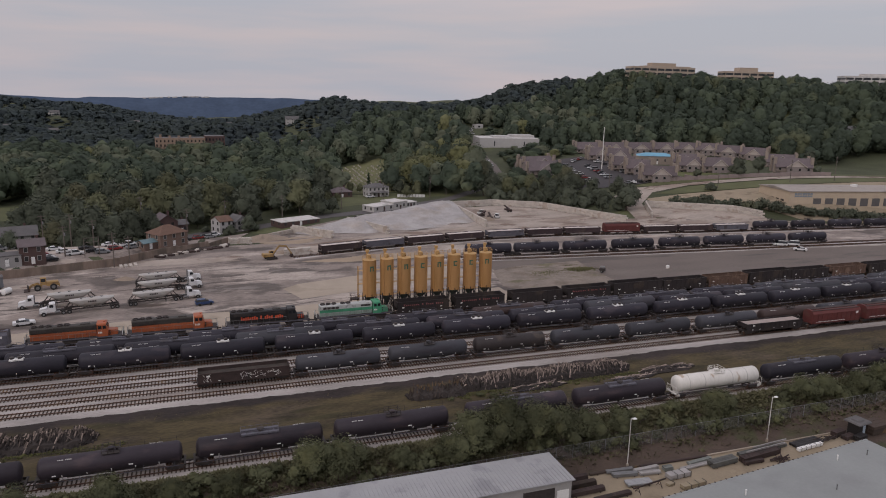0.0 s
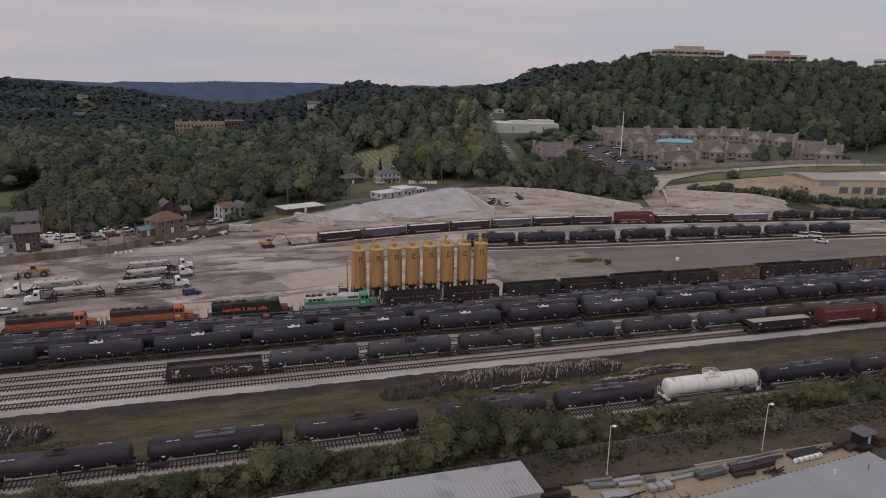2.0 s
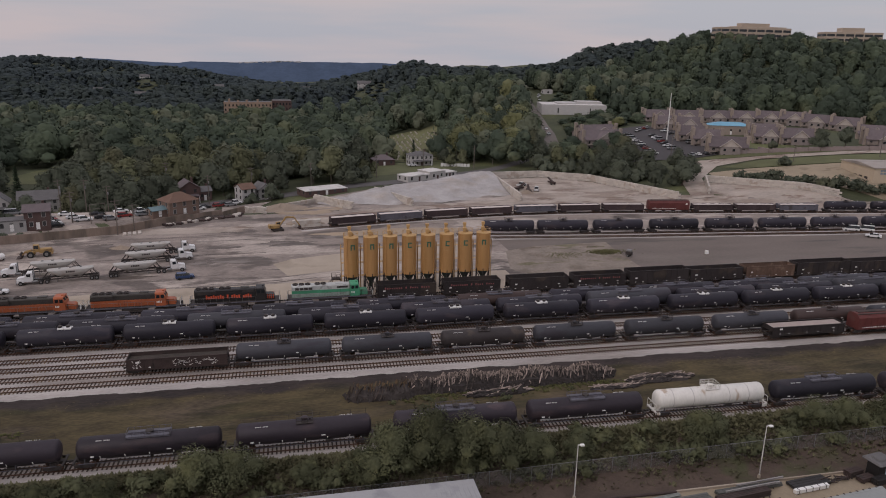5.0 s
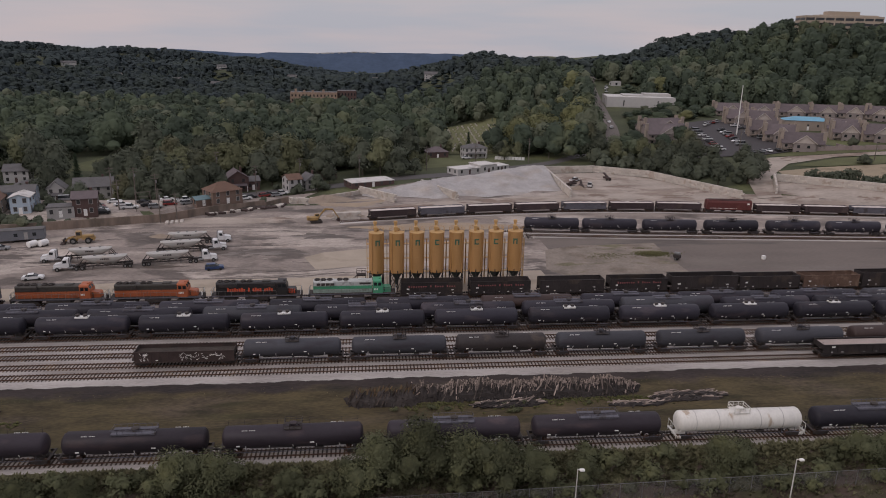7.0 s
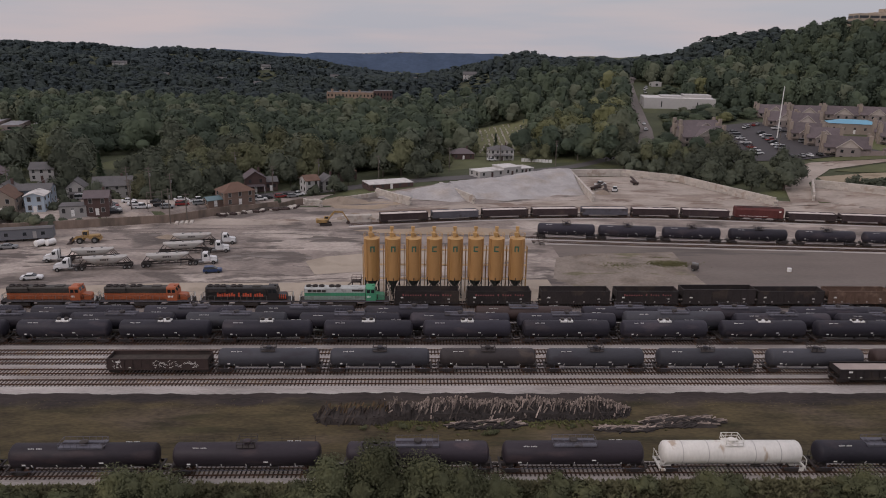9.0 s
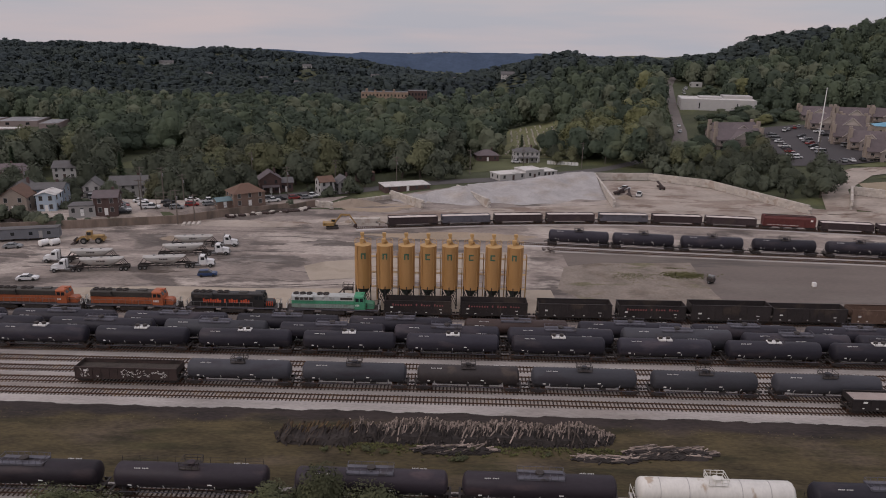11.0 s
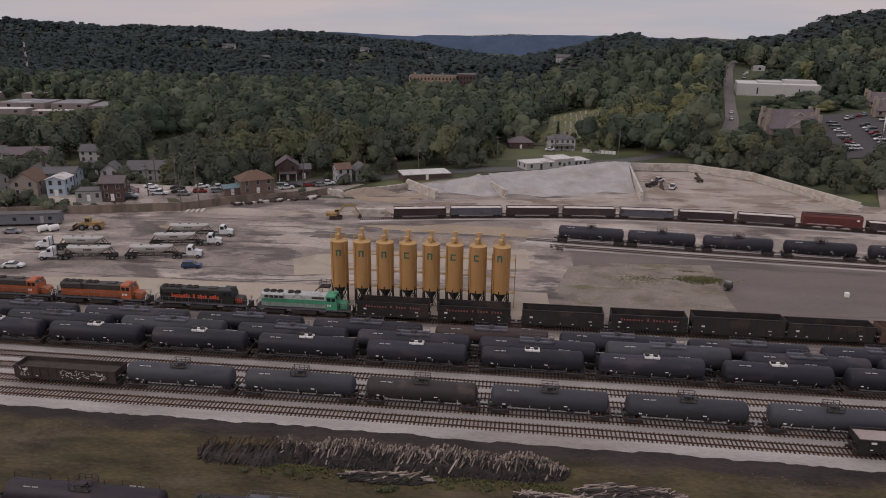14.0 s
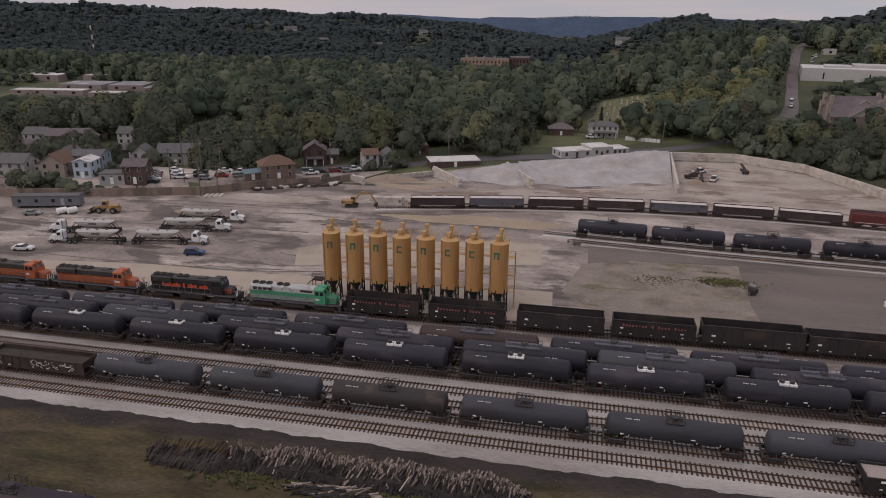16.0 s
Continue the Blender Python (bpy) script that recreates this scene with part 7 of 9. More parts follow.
PILE = []
timber_pile(46, 83, 116.4, 260, 1100, 1.9, "long pile of weathered grey railway sleepers on the grass", 3)
timber_pile(35, 47, 115.4, 30, 60, 2.0, "dark pile of creosoted sleepers on the grass", 5, 55, wood=M_SLEEPER)
timber_pile(84.5, 96.5, 113.8, 60, 0, 0.75, "low scatter of old sleepers lying flat on the grass", 7, 88, 3.2, 16, way=-76)
timber_pile(77, 86, 112.0, 26, 0, 0.35, "few old sleepers lying flat on the grass", 8, 89, 1.8, 14, way=-82)
timber_pile(-36, -16.5, 114.8, 60, 400, 1.9, "pile of old sleepers near the siding", 9)
timber_pile(55, 66, 113.2, 34, 0, 0.7, "few loose sleepers lying below the pile", 10, 88, 2.0, 18, way=-70)
timber_pile(44.5, 50, 116.2, 30, 0, 2.3, "jumble of pale timbers between two sleeper piles", 12, 40, 2.4, 45)

# ---- storage yard beside the warehouse ----
LOT = -3.45
c = thing("warehouse", "low warehouse with a dull white metal roof and an open bay", "warehouse")
g = Geo()
g.box(-60, 49.2, 80.2, 80.4, LOT, 0.9)
g.box(-60, 49.2, 87.5, 87.7, LOT, 0.9)
g.box(49.0, 49.2, 80.4, 87.5, LOT, 0.9)
part("wall", g, M_SIDINGGREY, c)
g = Geo()
g.prism([(79.9, 0.95), (88.0, 1.05), (88.0, 1.2), (79.9, 1.1)], -60, 49.6, "x")
for k in range(180):
    x = -59.6 + k * 0.607
    g.box(x - 0.025, x + 0.025, 79.9, 88.0, 1.1, 1.2)
part("roof", g, M_METALROOF, c)
# dark sheet on the closed wall imitates the shade inside an open bay
g = Geo()
g.box(41.5, 46.5, 80.14, 80.2, LOT, 0.2)
part("opening", g, M_UNDER, c, "dark panel standing for the shaded inside of a loading bay")
g = Geo()
g.box(46.9, 48.8, 80.13, 80.2, LOT, -0.4)
part("door", g, M_WHITE, c)
c = thing("large_building", "large building with a pale grey membrane roof and edge trim", "building", m=pose(103.7, 78.2, 0, 0, 0, 6.0))
g = Geo()
g.box(-52.0, -0.4, -56, -0.4, LOT, -0.3)
part("wall", g, M_SIDINGGREY, c)
g = Geo()
g.prism([(-56.4, -0.3), (0, -0.3), (0, 0.05), (-0.3, 0.05), (-0.4, -0.02), (-56, -0.02), (-56.4, 0.05)], -52.4, 0, "x")
part("roof", g, M_MEMBRANE, c)
g = Geo()
for k in range(47):
    x = -51.6 + k * 1.1
    g.box(x - 0.1, x + 0.1, -0.12, 0.1, -0.2, 0.1)
tagged(part("edge_trim", g, M_RUST, c), kind="stuff")
for x, y, pipe in ((-5.0, -3.6, M_GREYSTEEL), (-11.0, -2.8, M_WHITE), (-32.5, -4.2, M_WHITE), (-19.0, -8.5, M_GREYSTEEL)):
    g = Geo()
    g.cyl((x, y, -0.02), (x, y, 0.75), 0.08, n=10)
    g.cyl((x, y, 0.7), (x, y, 0.85), 0.12, n=10)
    part("vent_pipe", g, pipe, c)


def stack(x, y, w, d, h, mat, label, layers=3, turn=0, across=3, category="timber stack"):
    """A banded stack of boards or sections on bearers."""
    t = thing("material_stack", label, category, "stacked materials", m=pose(x, y, LOT, 0, 0, turn))
    for k in range(2):
        g = Geo()
        g.box(-w * 0.35 + k * w * 0.7 - 0.06, -w * 0.35 + k * w * 0.7 + 0.06, -d / 2 - 0.1, d / 2 + 0.1, 0.03, 0.15)
        part("bearer", g, M_SLEEPER, t)
    for i in range(layers):
        for j in range(across):
            g = Geo()
            a = -d / 2 + d * j / across
            g.cbox(-w / 2 + 0.04 * ((i + j) % 3), w / 2 - 0.05 * ((i * 2 + j) % 3), a + 0.02, a + d / across - 0.02, 0.15 + h * i / layers, 0.15 + h * (i + 1) / layers - 0.02, 0.02)
            part("pack", g, mat, t)
    return t


stack(61.7, 85.2, 4.2, 0.9, 0.5, M_GREYSTEEL, "grey bundles of steel sections on bearers", 3, -9, 4, "steel stack")
stack(61.6, 86.5, 4.8, 0.7, 0.45, M_GREYSTEEL, "low grey bundle of steel tubes along the bank", 2, -4, 5, "steel stack")
stack(65.9, 84.5, 3.7, 0.8, 0.4, M_PALEBOARD, "pale boards stacked on bearers", 2, -5, 3)
stack(66.0, 85.6, 4.6, 0.7, 0.5, M_PALEBOARD, "pale weathered planks stacked on bearers", 3, 2, 3)
stack(69.4, 84.7, 1.7, 1.0, 0.6, M_STACKGREEN, "short grey-green pack on bearers", 2, 0, 2, "pallet stack")
stack(74.6, 84.2, 6.4, 0.8, 0.25, M_PALEBOARD, "long pale planks lying low on the gravel", 1, 4, 4)
stack(76.0, 85.2, 5.0, 0.7, 0.4, M_STACKGREEN, "grey-green lengths stacked along the bank", 2, 6, 3, "steel stack")
stack(79.3, 83.6, 5.4, 1.5, 0.85, M_STACKDULL, "dark grey-green stack of boards on bearers", 4, 5, 4)
stack(84.4, 82.2, 4.0, 0.6, 0.5, M_RUST, "rusty steel beams stacked low on bearers", 2, 1, 3, "steel stack")
stack(86.8, 83.4, 8.6, 1.2, 0.9, M_RUST, "long rusty steel beams stacked on bearers", 3, 6, 4, "steel stack")
stack(88.9, 85.1, 10.6, 0.9, 0.5, M_STACKDULL, "long dull steel sections along the bank", 2, 3, 4, "steel stack")
for x, y, n in ((88.5, 84.2, 8.4), (89.4, 84.6, 8.6), (91.0, 85.7, 8.0)):
    t = thing("steel_beam", "single pale steel beam lying over a stack", "beam", "loose beams", m=pose(x, y, LOT + (0.96 if y < 84.4 else 0.62), 0, 0, 5))
    g = Geo()
    g.box(-n / 2, n / 2, -0.1, 0.1, 0.1, 0.13)
    g.box(-n / 2, n / 2, -0.015, 0.015, 0.13, 0.3)
    g.box(-n / 2, n / 2, -0.1, 0.1, 0.3, 0.33)
    part("section", g, M_PALEBOARD, t)
stack(98.3, 84.8, 6.4, 2.0, 0.4, M_LOCOBLACK, "dark pallets of roofing material on the gravel", 2, 6, 4, "pallet stack")
stack(60.9, 86.9, 9.0, 0.5, 0.3, M_SLEEPER, "dark timbers along the foot of the bank", 1, 0, 2)
stack(52.6, 86.2, 6.0, 0.8, 0.8, M_RUST, "rusty steel sections beside the warehouse", 2, 2, 3, "steel stack")
stack(53.0, 84.4, 6.0, 0.9, 0.8, M_SLEEPER, "dark timbers stacked beside the warehouse", 2, 2, 3)
stack(53.4, 82.6, 6.0, 0.9, 0.7, M_RUST, "rusty steel sections beside the warehouse", 2, 2, 3, "steel stack")
stack(56.5, 80.4, 6.4, 0.9, 0.5, M_RUST, "rusty steel lengths on the gravel", 2, 3, 4, "steel stack")


def strapped_pack(x, y, w, d, h, mat, label, straps, turn=4, group="strapped packs"):
    """A wrapped pack on a pallet, held by dark straps."""
    t = thing("strapped_pack", label, "pallet stack", group, m=pose(x, y, LOT, 0, 0, turn))
    g = Geo()
    for k in (-0.42, 0, 0.42):
        g.box(w * k - 0.05, w * k + 0.05, -d / 2, d / 2, 0.03, 0.13)
    part("pallet", g, M_SLEEPER, t)
    n = max(2, round(h / 0.24))
    for k in range(n):
        g = Geo()
        g.cbox(-w / 2, w / 2, -d / 2, d / 2, 0.13 + h * k / n, 0.13 + h * (k + 1) / n - 0.025, 0.02)
        part("layer", g, mat, t)
    for k in range(straps):
        u = w * ((k + 0.5) / straps - 0.5) if straps > 1 else w * 0.5 - 0.06
        g = Geo()
        g.box(u - 0.05, u + 0.05, -d / 2 - 0.02, d / 2 + 0.02, 0.14 + h, 0.16 + h)
        g.box(u - 0.05, u + 0.05, -d / 2 - 0.02, -d / 2 - 0.004, 0.1, 0.16 + h)
        part("strap", g, M_LOCOBLACK, t)
    return t


for k in range(3):
    strapped_pack(68.4 + 1.36 * k, 82.5 + 0.05 * k, 1.3, 1.4, 0.72, M_PALEBOARD, "pale grey strapped pack of slabs on a pallet", 1)
    strapped_pack(68.7 + 1.46 * k, 79.3 + 0.12 * k, 1.4, 1.0, 0.6, M_LUMBER, "tan strapped pack of lumber on a pallet", 1)
strapped_pack(97.6, 83.4, 5.8, 0.6, 0.55, M_WHITE, "white wrapped bundle with dark straps", 5, 5)
for x, y, w, h, lab in ((106.4, 85.6, 2.8, 0.9, "rusty scrap bundle beside the booth"), (107.2, 84.2, 2.6, 0.6, "low rusty scrap bundle beside the booth"), (108.9, 83.2, 2.6, 0.8, "dark scrap bin beside the booth")):
    stack(x, y, w, 1.2, h, M_RUST if w > 2.7 or h < 0.7 else M_LOCOBLACK, lab, 2, 10, 3, "steel stack")
t = thing("sheet_stack", "low stack of bright ribbed metal sheets on bearers", "sheet stack", m=pose(62.4, 82.5, LOT, 0, 0, -6))
for k in (-1.4, 1.4):
    g = Geo()
    g.box(k - 0.07, k + 0.07, -0.9, 0.9, 0.03, 0.3)
    part("bearer", g, M_SLEEPER, t)
for k in range(4):
    g = Geo()
    a = 0.03 * (k % 2)
    g.box(-2.1 + a, 2.1 + a, -0.8, 0.8, 0.3 + 0.07 * k, 0.33 + 0.07 * k)
    for q in range(5):
        g.box(-2.1 + a, 2.1 + a, -0.72 + 0.35 * q, -0.62 + 0.35 * q, 0.33 + 0.07 * k, 0.365 + 0.07 * k)
    part("sheet", g, M_METALROOF, t)
c = thing("trestle_rack", "long rusty beam on two dark steel trestles", "rack", m=pose(63.2, 80.7, LOT, 0, 0, 9))
for k in (-2.4, 2.0):
    g = Geo()
    for q in (-1, 1):
        g.bar((k, q * 0.6, 0.03), (k, 0, 0.95), 0.08)
    g.bar((k, -0.4, 0.35), (k, 0.4, 0.35), 0.06)
    part("trestle", g, M_RUST, c)
g = Geo()
g.bar((-3.4, 0, 1.05), (3.2, 0, 1.05), 0.16, 0.2)
part("beam", g, M_RUST, c)
strapped_pack(67.0, 80.8, 1.2, 0.8, 0.35, M_LUMBER, "small low pack of lumber by the trestles", 1, 12)
rnd = random.Random(12)
for x, y, n, lab in ((89.6, 81.7, 16, "tangled rusty steel offcuts on the gravel"), (102.4, 84.7, 14, "tangled dark scrap steel on the gravel")):
    c = thing("scrap_heap", lab, "scrap heap", "scrap heaps", m=pose(x, y, LOT))
    for k in range(n):
        a, u, v = rnd.gauss(0.1, 0.5), rnd.uniform(-1.7, 1.7), rnd.uniform(-0.5, 0.5)
        d = Vector((math.cos(a), math.sin(a), rnd.uniform(-0.12, 0.2))) * rnd.uniform(0.5, 1.5)
        z = abs(d.z) + rnd.uniform(0.1, 0.45)
        g = Geo()
        g.bar(Vector((u, v, z)) - d, Vector((u, v, z)) + d, 0.14, 0.12)
        part("scrap", g, M_RUST, c)
g = Geo()
g.bar((78.5, 86.5, LOT + 0.15), (106.0, 86.4, LOT + 0.15), 0.25, 0.3)
solid("kerb", g, M_CONCRETE, "pale concrete kerb at the foot of the bank", "kerb")
t = thing("steel_pipe", "long rusty steel pipe at the foot of the bank", "pipe", m=pose(72.0, 86.5, LOT, 0, 0, -2))
g = Geo()
g.cyl((-6.4, 0, 0.25), (6.4, 0, 0.25), 0.2, n=12)
part("tube", g, M_RUST, t, smooth=True)
c = thing("guard_booth", "small dark booth with a wide flat roof", "booth", m=pose(110.0, 85.0, LOT, 0, 0, 8))
g = Geo()
g.cbox(-1.2, 1.2, -1.0, 1.0, 0.03, 2.5, 0.05)
part("wall", g, M_LOCOBLACK, c)
g = Geo()
g.cbox(-1.8, 1.8, -1.6, 1.6, 2.5, 2.8, 0.2)
g.cbox(-1.0, 1.0, -0.8, 0.8, 2.8, 3.0, 0.15)
part("roof", g, M_ROOFGREY, c)
g = Geo()
g.box(0.2, 0.9, -1.04, -0.98, 0.1, 2.1)
part("door", g, M_SIDINGBLUE, c)
stack(114.0, 85.0, 4.0, 3.0, 1.6, M_SLEEPER, "dark stacked pallets beside the booth", 3, 5, 3, "pallet stack")

for x in (63.8, 92.3):
    c = thing("lamp_post", "tall pale lamp post with one floodlight head", "lamp post", "lamp posts", m=pose(x, 87.6, -3.44))
    g = Geo()
    g.cyl((0, 0, 0), (0, 0, 0.5), 0.22, n=10)
    part("base", g, M_CONCRETE, c)
    g = Geo()
    g.cyl((0, 0, 0.5), (0, 0, 8.4), 0.09, 0.06, n=10)
    part("pole", g, M_ROOFLIGHT, c)
    g = Geo()
    g.bar((0, 0, 8.3), (0.5, -0.25, 8.45), 0.08)
    g.cbox(0.15, 0.75, -0.5, -0.05, 8.35, 8.55, 0.05)
    part("head", g, M_WHITE, c)

c = thing("chain_link_fence", "galvanised chain-link fence along the soil bank", "fence")
FENCE = [(-60 + 3.05 * k, 91.0 + 0.008 * (k * 3.05 - 60)) for k in range(70)]
rail_geo = Geo()
for i, (x, y) in enumerate(FENCE):
    z = float(land(x, y))
    g = Geo()
    g.cyl((x, y, z - 0.1), (x, y, z + 2.45), 0.045, n=8)
    part("post", g, M_GREYSTEEL, c)
    if i + 1 < len(FENCE):
        x1, y1 = FENCE[i + 1]
        z1 = float(land(x1, y1))
        rail_geo.bar((x, y, z + 2.4), (x1, y1, z1 + 2.4), 0.05)
        g = Geo()
        g.add([(x, y, z + 0.05), (x1, y1, z1 + 0.05), (x1, y1, z1 + 2.4), (x, y, z + 2.4)], [(0, 1, 2, 3)])
        part("mesh_panel", g, M_MESH, c)

part("top_rail", rail_geo, M_GREYSTEEL, c)

# ---- houses ----
KEEP_CLEAR = []


def windows_on(parent, w, d, h, floors, cols, side_cols=2, size=(0.95, 1.35), glass=None, far=False):
    """Framed windows on the four walls."""
    fh = h / floors
    for f in range(floors):
        z = f * fh + fh * 0.36
        for side, n, ln in ((0, cols, w), (1, side_cols, d), (2, side_cols, d)):
            for k in range(n):
                u = -ln / 2 + ln * (k + 0.5) / n
                m = {0: pose(u, -d / 2, z), 1: pose(w / 2, u, z, 0, 0, 90), 2: pose(-w / 2, u, z, 0, 0, -90)}[side]
                g = Geo()
                if far:
                    g.box(-0.5, 0.5, -0.03, 0.02, 0, 1.35)
                    part("window", g, M_PANE, parent).matrix_basis = m
                    continue
                a, b = size
                for x0, x1, z0, z1 in ((-a / 2 - 0.1, a / 2 + 0.1, -0.1, 0), (-a / 2 - 0.1, a / 2 + 0.1, b, b + 0.1), (-a / 2 - 0.1, -a / 2, 0, b), (a / 2, a / 2 + 0.1, 0, b)):
                    g.box(x0, x1, -0.07, 0.02, z0, z1)
                o = part("window", g, M_SIDINGGREY, parent)
                o.matrix_basis = m
                g = Geo()
                g.box(-a / 2, a / 2, -0.03, 0.02, 0, b)
                part("pane", g, glass or M_PANE, o)


def house(x, y, w, d, h, wall, roof, label, turn=0, kind="gable", rise=2.2, floors=2, cols=3, porch=False, chimney=True, clear=9, side_cols=2, category="house", z=None, far=False):
    """A small house. gable: ridge along its width; front: ridge along its depth; hip; flat."""
    base = float(land(x, y)) if z is None else z
    c = thing("house", label, category, "houses", m=pose(x, y, base, 0, 0, turn))
    KEEP_CLEAR.append((x, y, clear))
    g = Geo()
    g.box(-w / 2, w / 2, -d / 2, d / 2, -1.5, h)
    if kind == "gable":
        g.prism([(-d / 2, h), (d / 2, h), (0, h + rise)], -w / 2, w / 2, "x")
    elif kind == "front":
        g.prism([(-w / 2, h), (w / 2, h), (0, h + rise)], -d / 2, d / 2, "y")
    part("wall", g, wall, c)
    g, o, t = Geo(), 0.4, 0.16
    if kind in ("gable", "front"):
        half, ln = (d / 2, w / 2) if kind == "gable" else (w / 2, d / 2)
        e = rise * o / half
        poly = [(-half - o, h - e), (0, h + rise), (half + o, h - e), (half + o, h - e + t), (0, h + rise + t), (-half - o, h - e + t)]
        g.prism(poly, -ln - o, ln + o, "x" if kind == "gable" else "y")
    elif kind == "hip":
        a, b = w / 2 + o, d / 2 + o
        k = max(0.0, (a - b)) if a > b else 0.0
        kk = max(0.0, (b - a)) if b > a else 0.0
        vs = [(-a, -b, h), (a, -b, h), (a, b, h), (-a, b, h), (-k, -kk, h + rise), (k, kk, h + rise)]
        fs = [(0, 1, 5, 4), (1, 2, 5), (2, 3, 4, 5), (3, 0, 4), (0, 3, 2, 1)] if k else [(0, 1, 4), (1, 2, 5, 4), (2, 3, 5), (3, 0, 4, 5), (0, 3, 2, 1)]
        g.add(vs, fs)
    else:
        g.box(-w / 2 - 0.15, w / 2 + 0.15, -d / 2 - 0.15, d / 2 + 0.15, h, h + 0.25)
        g.box(-w / 2, w / 2, -d / 2, d / 2, h + 0.22, h + 0.26)
    r = part("roof", g, roof, c)
    if chimney:
        g = Geo()
        g.box(w * 0.2, w * 0.2 + 0.7, 0.4, 1.1, h, h + rise + 0.9)
        part("chimney", g, M_BRICKRED, r)
    windows_on(c, w, d, h, floors, cols, side_cols, far=far or y > 285)
    g = Geo()
    g.box(-0.5, 0.5, -d / 2 - 0.06, -d / 2 + 0.02, 0, 2.1)
    part("door", g, M_WHITE if wall is not M_SIDINGWHITE else M_BRICKRED, c)
    if porch:
        g = Geo()
        g.prism([(-d / 2 - 2.2, 2.5), (-d / 2, 3.0), (-d / 2, 3.15), (-d / 2 - 2.3, 2.65)], -w * 0.4, w * 0.4, "x")
        p = part("porch_roof", g, roof, c)
        for k in (-0.38, 0, 0.38):
            g = Geo()
            g.box(w * k - 0.1, w * k + 0.1, -d / 2 - 2.1, -d / 2 - 1.9, -0.5, 2.55)
            part("porch_post", g, M_WHITE, p)
    return c


house(-132, 297, 9, 8, 5.6, M_SIDINGWHITE, M_ROOFGREY, "white two-storey house with a grey roof near the woods", 10, porch=True)
house(-119, 299, 16, 9, 5.2, M_BRICKRED, M_ROOFMAUVE, "red brick house with a mauve-grey roof", 15)
house(-109.5, 296, 7, 9, 5.0, M_BRICKRED, M_ROOFMAUVE, "red brick house with a white gable front", 15, "front", chimney=False, cols=2)
house(-124, 273, 20, 11, 5.2, M_SIDINGMAUVE, M_ROOFMAUVE, "broad mauve-brown house with a dark roof", 8, cols=6)
house(-109, 267, 13, 6, 2.6, M_SIDINGWHITE, M_ROOFGREY, "long low white garage with a dark roof", 10, rise=1.4, floors=1, cols=4, chimney=False)
house(-75.5, 238.5, 7.8, 9, 4.8, M_SIDINGTAN, M_ROOFBROWN, "tan gabled house with a brown roof", 12, "front", 2.8, cols=2, chimney=False)
house(-66.6, 240, 5.4, 7, 5.2, M_SIDINGBLUE, M_ROOFLIGHT, "narrow pale blue house with a light roof", 12, "front", 0.9, cols=2, chimney=False)
house(-70.5, 247.5, 9.6, 8, 5.6, M_SIDINGSLATE, M_ROOFGREY, "blue-grey two-storey house with a low dark roof", 14, "gable", 1.3)
house(-53.3, 235.0, 7.4, 5.6, 3.0, M_SIDINGGREY, M_ROOFGREY, "low grey flat-roofed shop", 14, "flat", floors=1, chimney=False)
house(-47.0, 237.4, 6.8, 6.5, 5.4, M_BRICKRED, M_ROOFMAUVE, "dark red brick house with a mauve roof", 14, "gable", 1.6, cols=2)
house(-84, 289, 14, 8, 3.0, M_BRICKRED, M_ROOFGREY, "low red brick house with a wide grey roof", 15, "hip", 2.0, 1, 4)
house(-100, 312, 9, 8, 4.8, M_SIDINGWHITE, M_ROOFGREY, "white house among trees", 10)
house(-60, 281, 13, 8.5, 4.6, M_SIDINGGREY, M_ROOFGREY, "grey house with a white gable and dark roof", 14, "gable", 2.6, 2, 4)
house(-71, 276, 6, 7, 4.6, M_SIDINGWHITE, M_ROOFGREY, "white gabled house with a dark roof", 14, "front", 2.6, 2, 2, True, False)
house(-9.3, 254.0, 10.4, 8.0, 4.5, M_BRICKTAN, M_ROOFBROWN, "tan brick hall with a brown hipped roof", 36, "hip", 2.6, 2, 3, False, False, category="hall")
house(-15.4, 249.4, 5.0, 4.2, 2.2, M_BRICKTAN, M_TEAL, "low lean-to with a teal metal roof", 36, "gable", 0.8, 1, 1, chimney=False, clear=5)
house(-11.5, 293, 8, 8, 5.4, M_BRICKRED, M_ROOFMAUVE, "dark red house with a white porch", 20, "front", 2.6, 2, 2, True)
house(-6.0, 295.5, 5, 6, 3.6, M_BRICKRED, M_ROOFGREY, "red brick annex beside a porch house", 20, "gable", 1.4, 1, 2)
house(10.0, 291.5, 5.4, 7, 5.0, M_SIDINGWHITE, M_ROOFBROWN, "white house with a red-brown roof", 28, "gable", 1.6, 2, 2, chimney=False)
house(16.5, 295, 6, 7, 4.0, M_SIDINGGREY, M_ROOFGREY, "pale grey gabled house beside a dark tree", 28, "front", 2.2, 2, 2)
house(40.0, 297, 18, 9, 2.0, M_BRICKRED, M_ROOFLIGHT, "low shop with a pale flat roof", 22, "flat", 0, 1, 5, chimney=False, clear=11, category="shop")
house(82, 320.5, 13, 8, 2.6, M_SIDINGWHITE, M_ROOFLIGHT, "low white flat-roofed workshop", 28, "flat", 0, 1, 3, chimney=False, clear=10, category="workshop")
house(91, 325.5, 9, 9, 3.6, M_SIDINGWHITE, M_ROOFLIGHT, "taller white flat-roofed workshop wing", 28, "flat", 0, 1, 2, chimney=False, clear=10, category="workshop")
house(98, 330, 8, 8, 2.4, M_SIDINGWHITE, M_ROOFLIGHT, "low white workshop annex", 28, "flat", 0, 1, 2, chimney=False, clear=10, category="workshop")
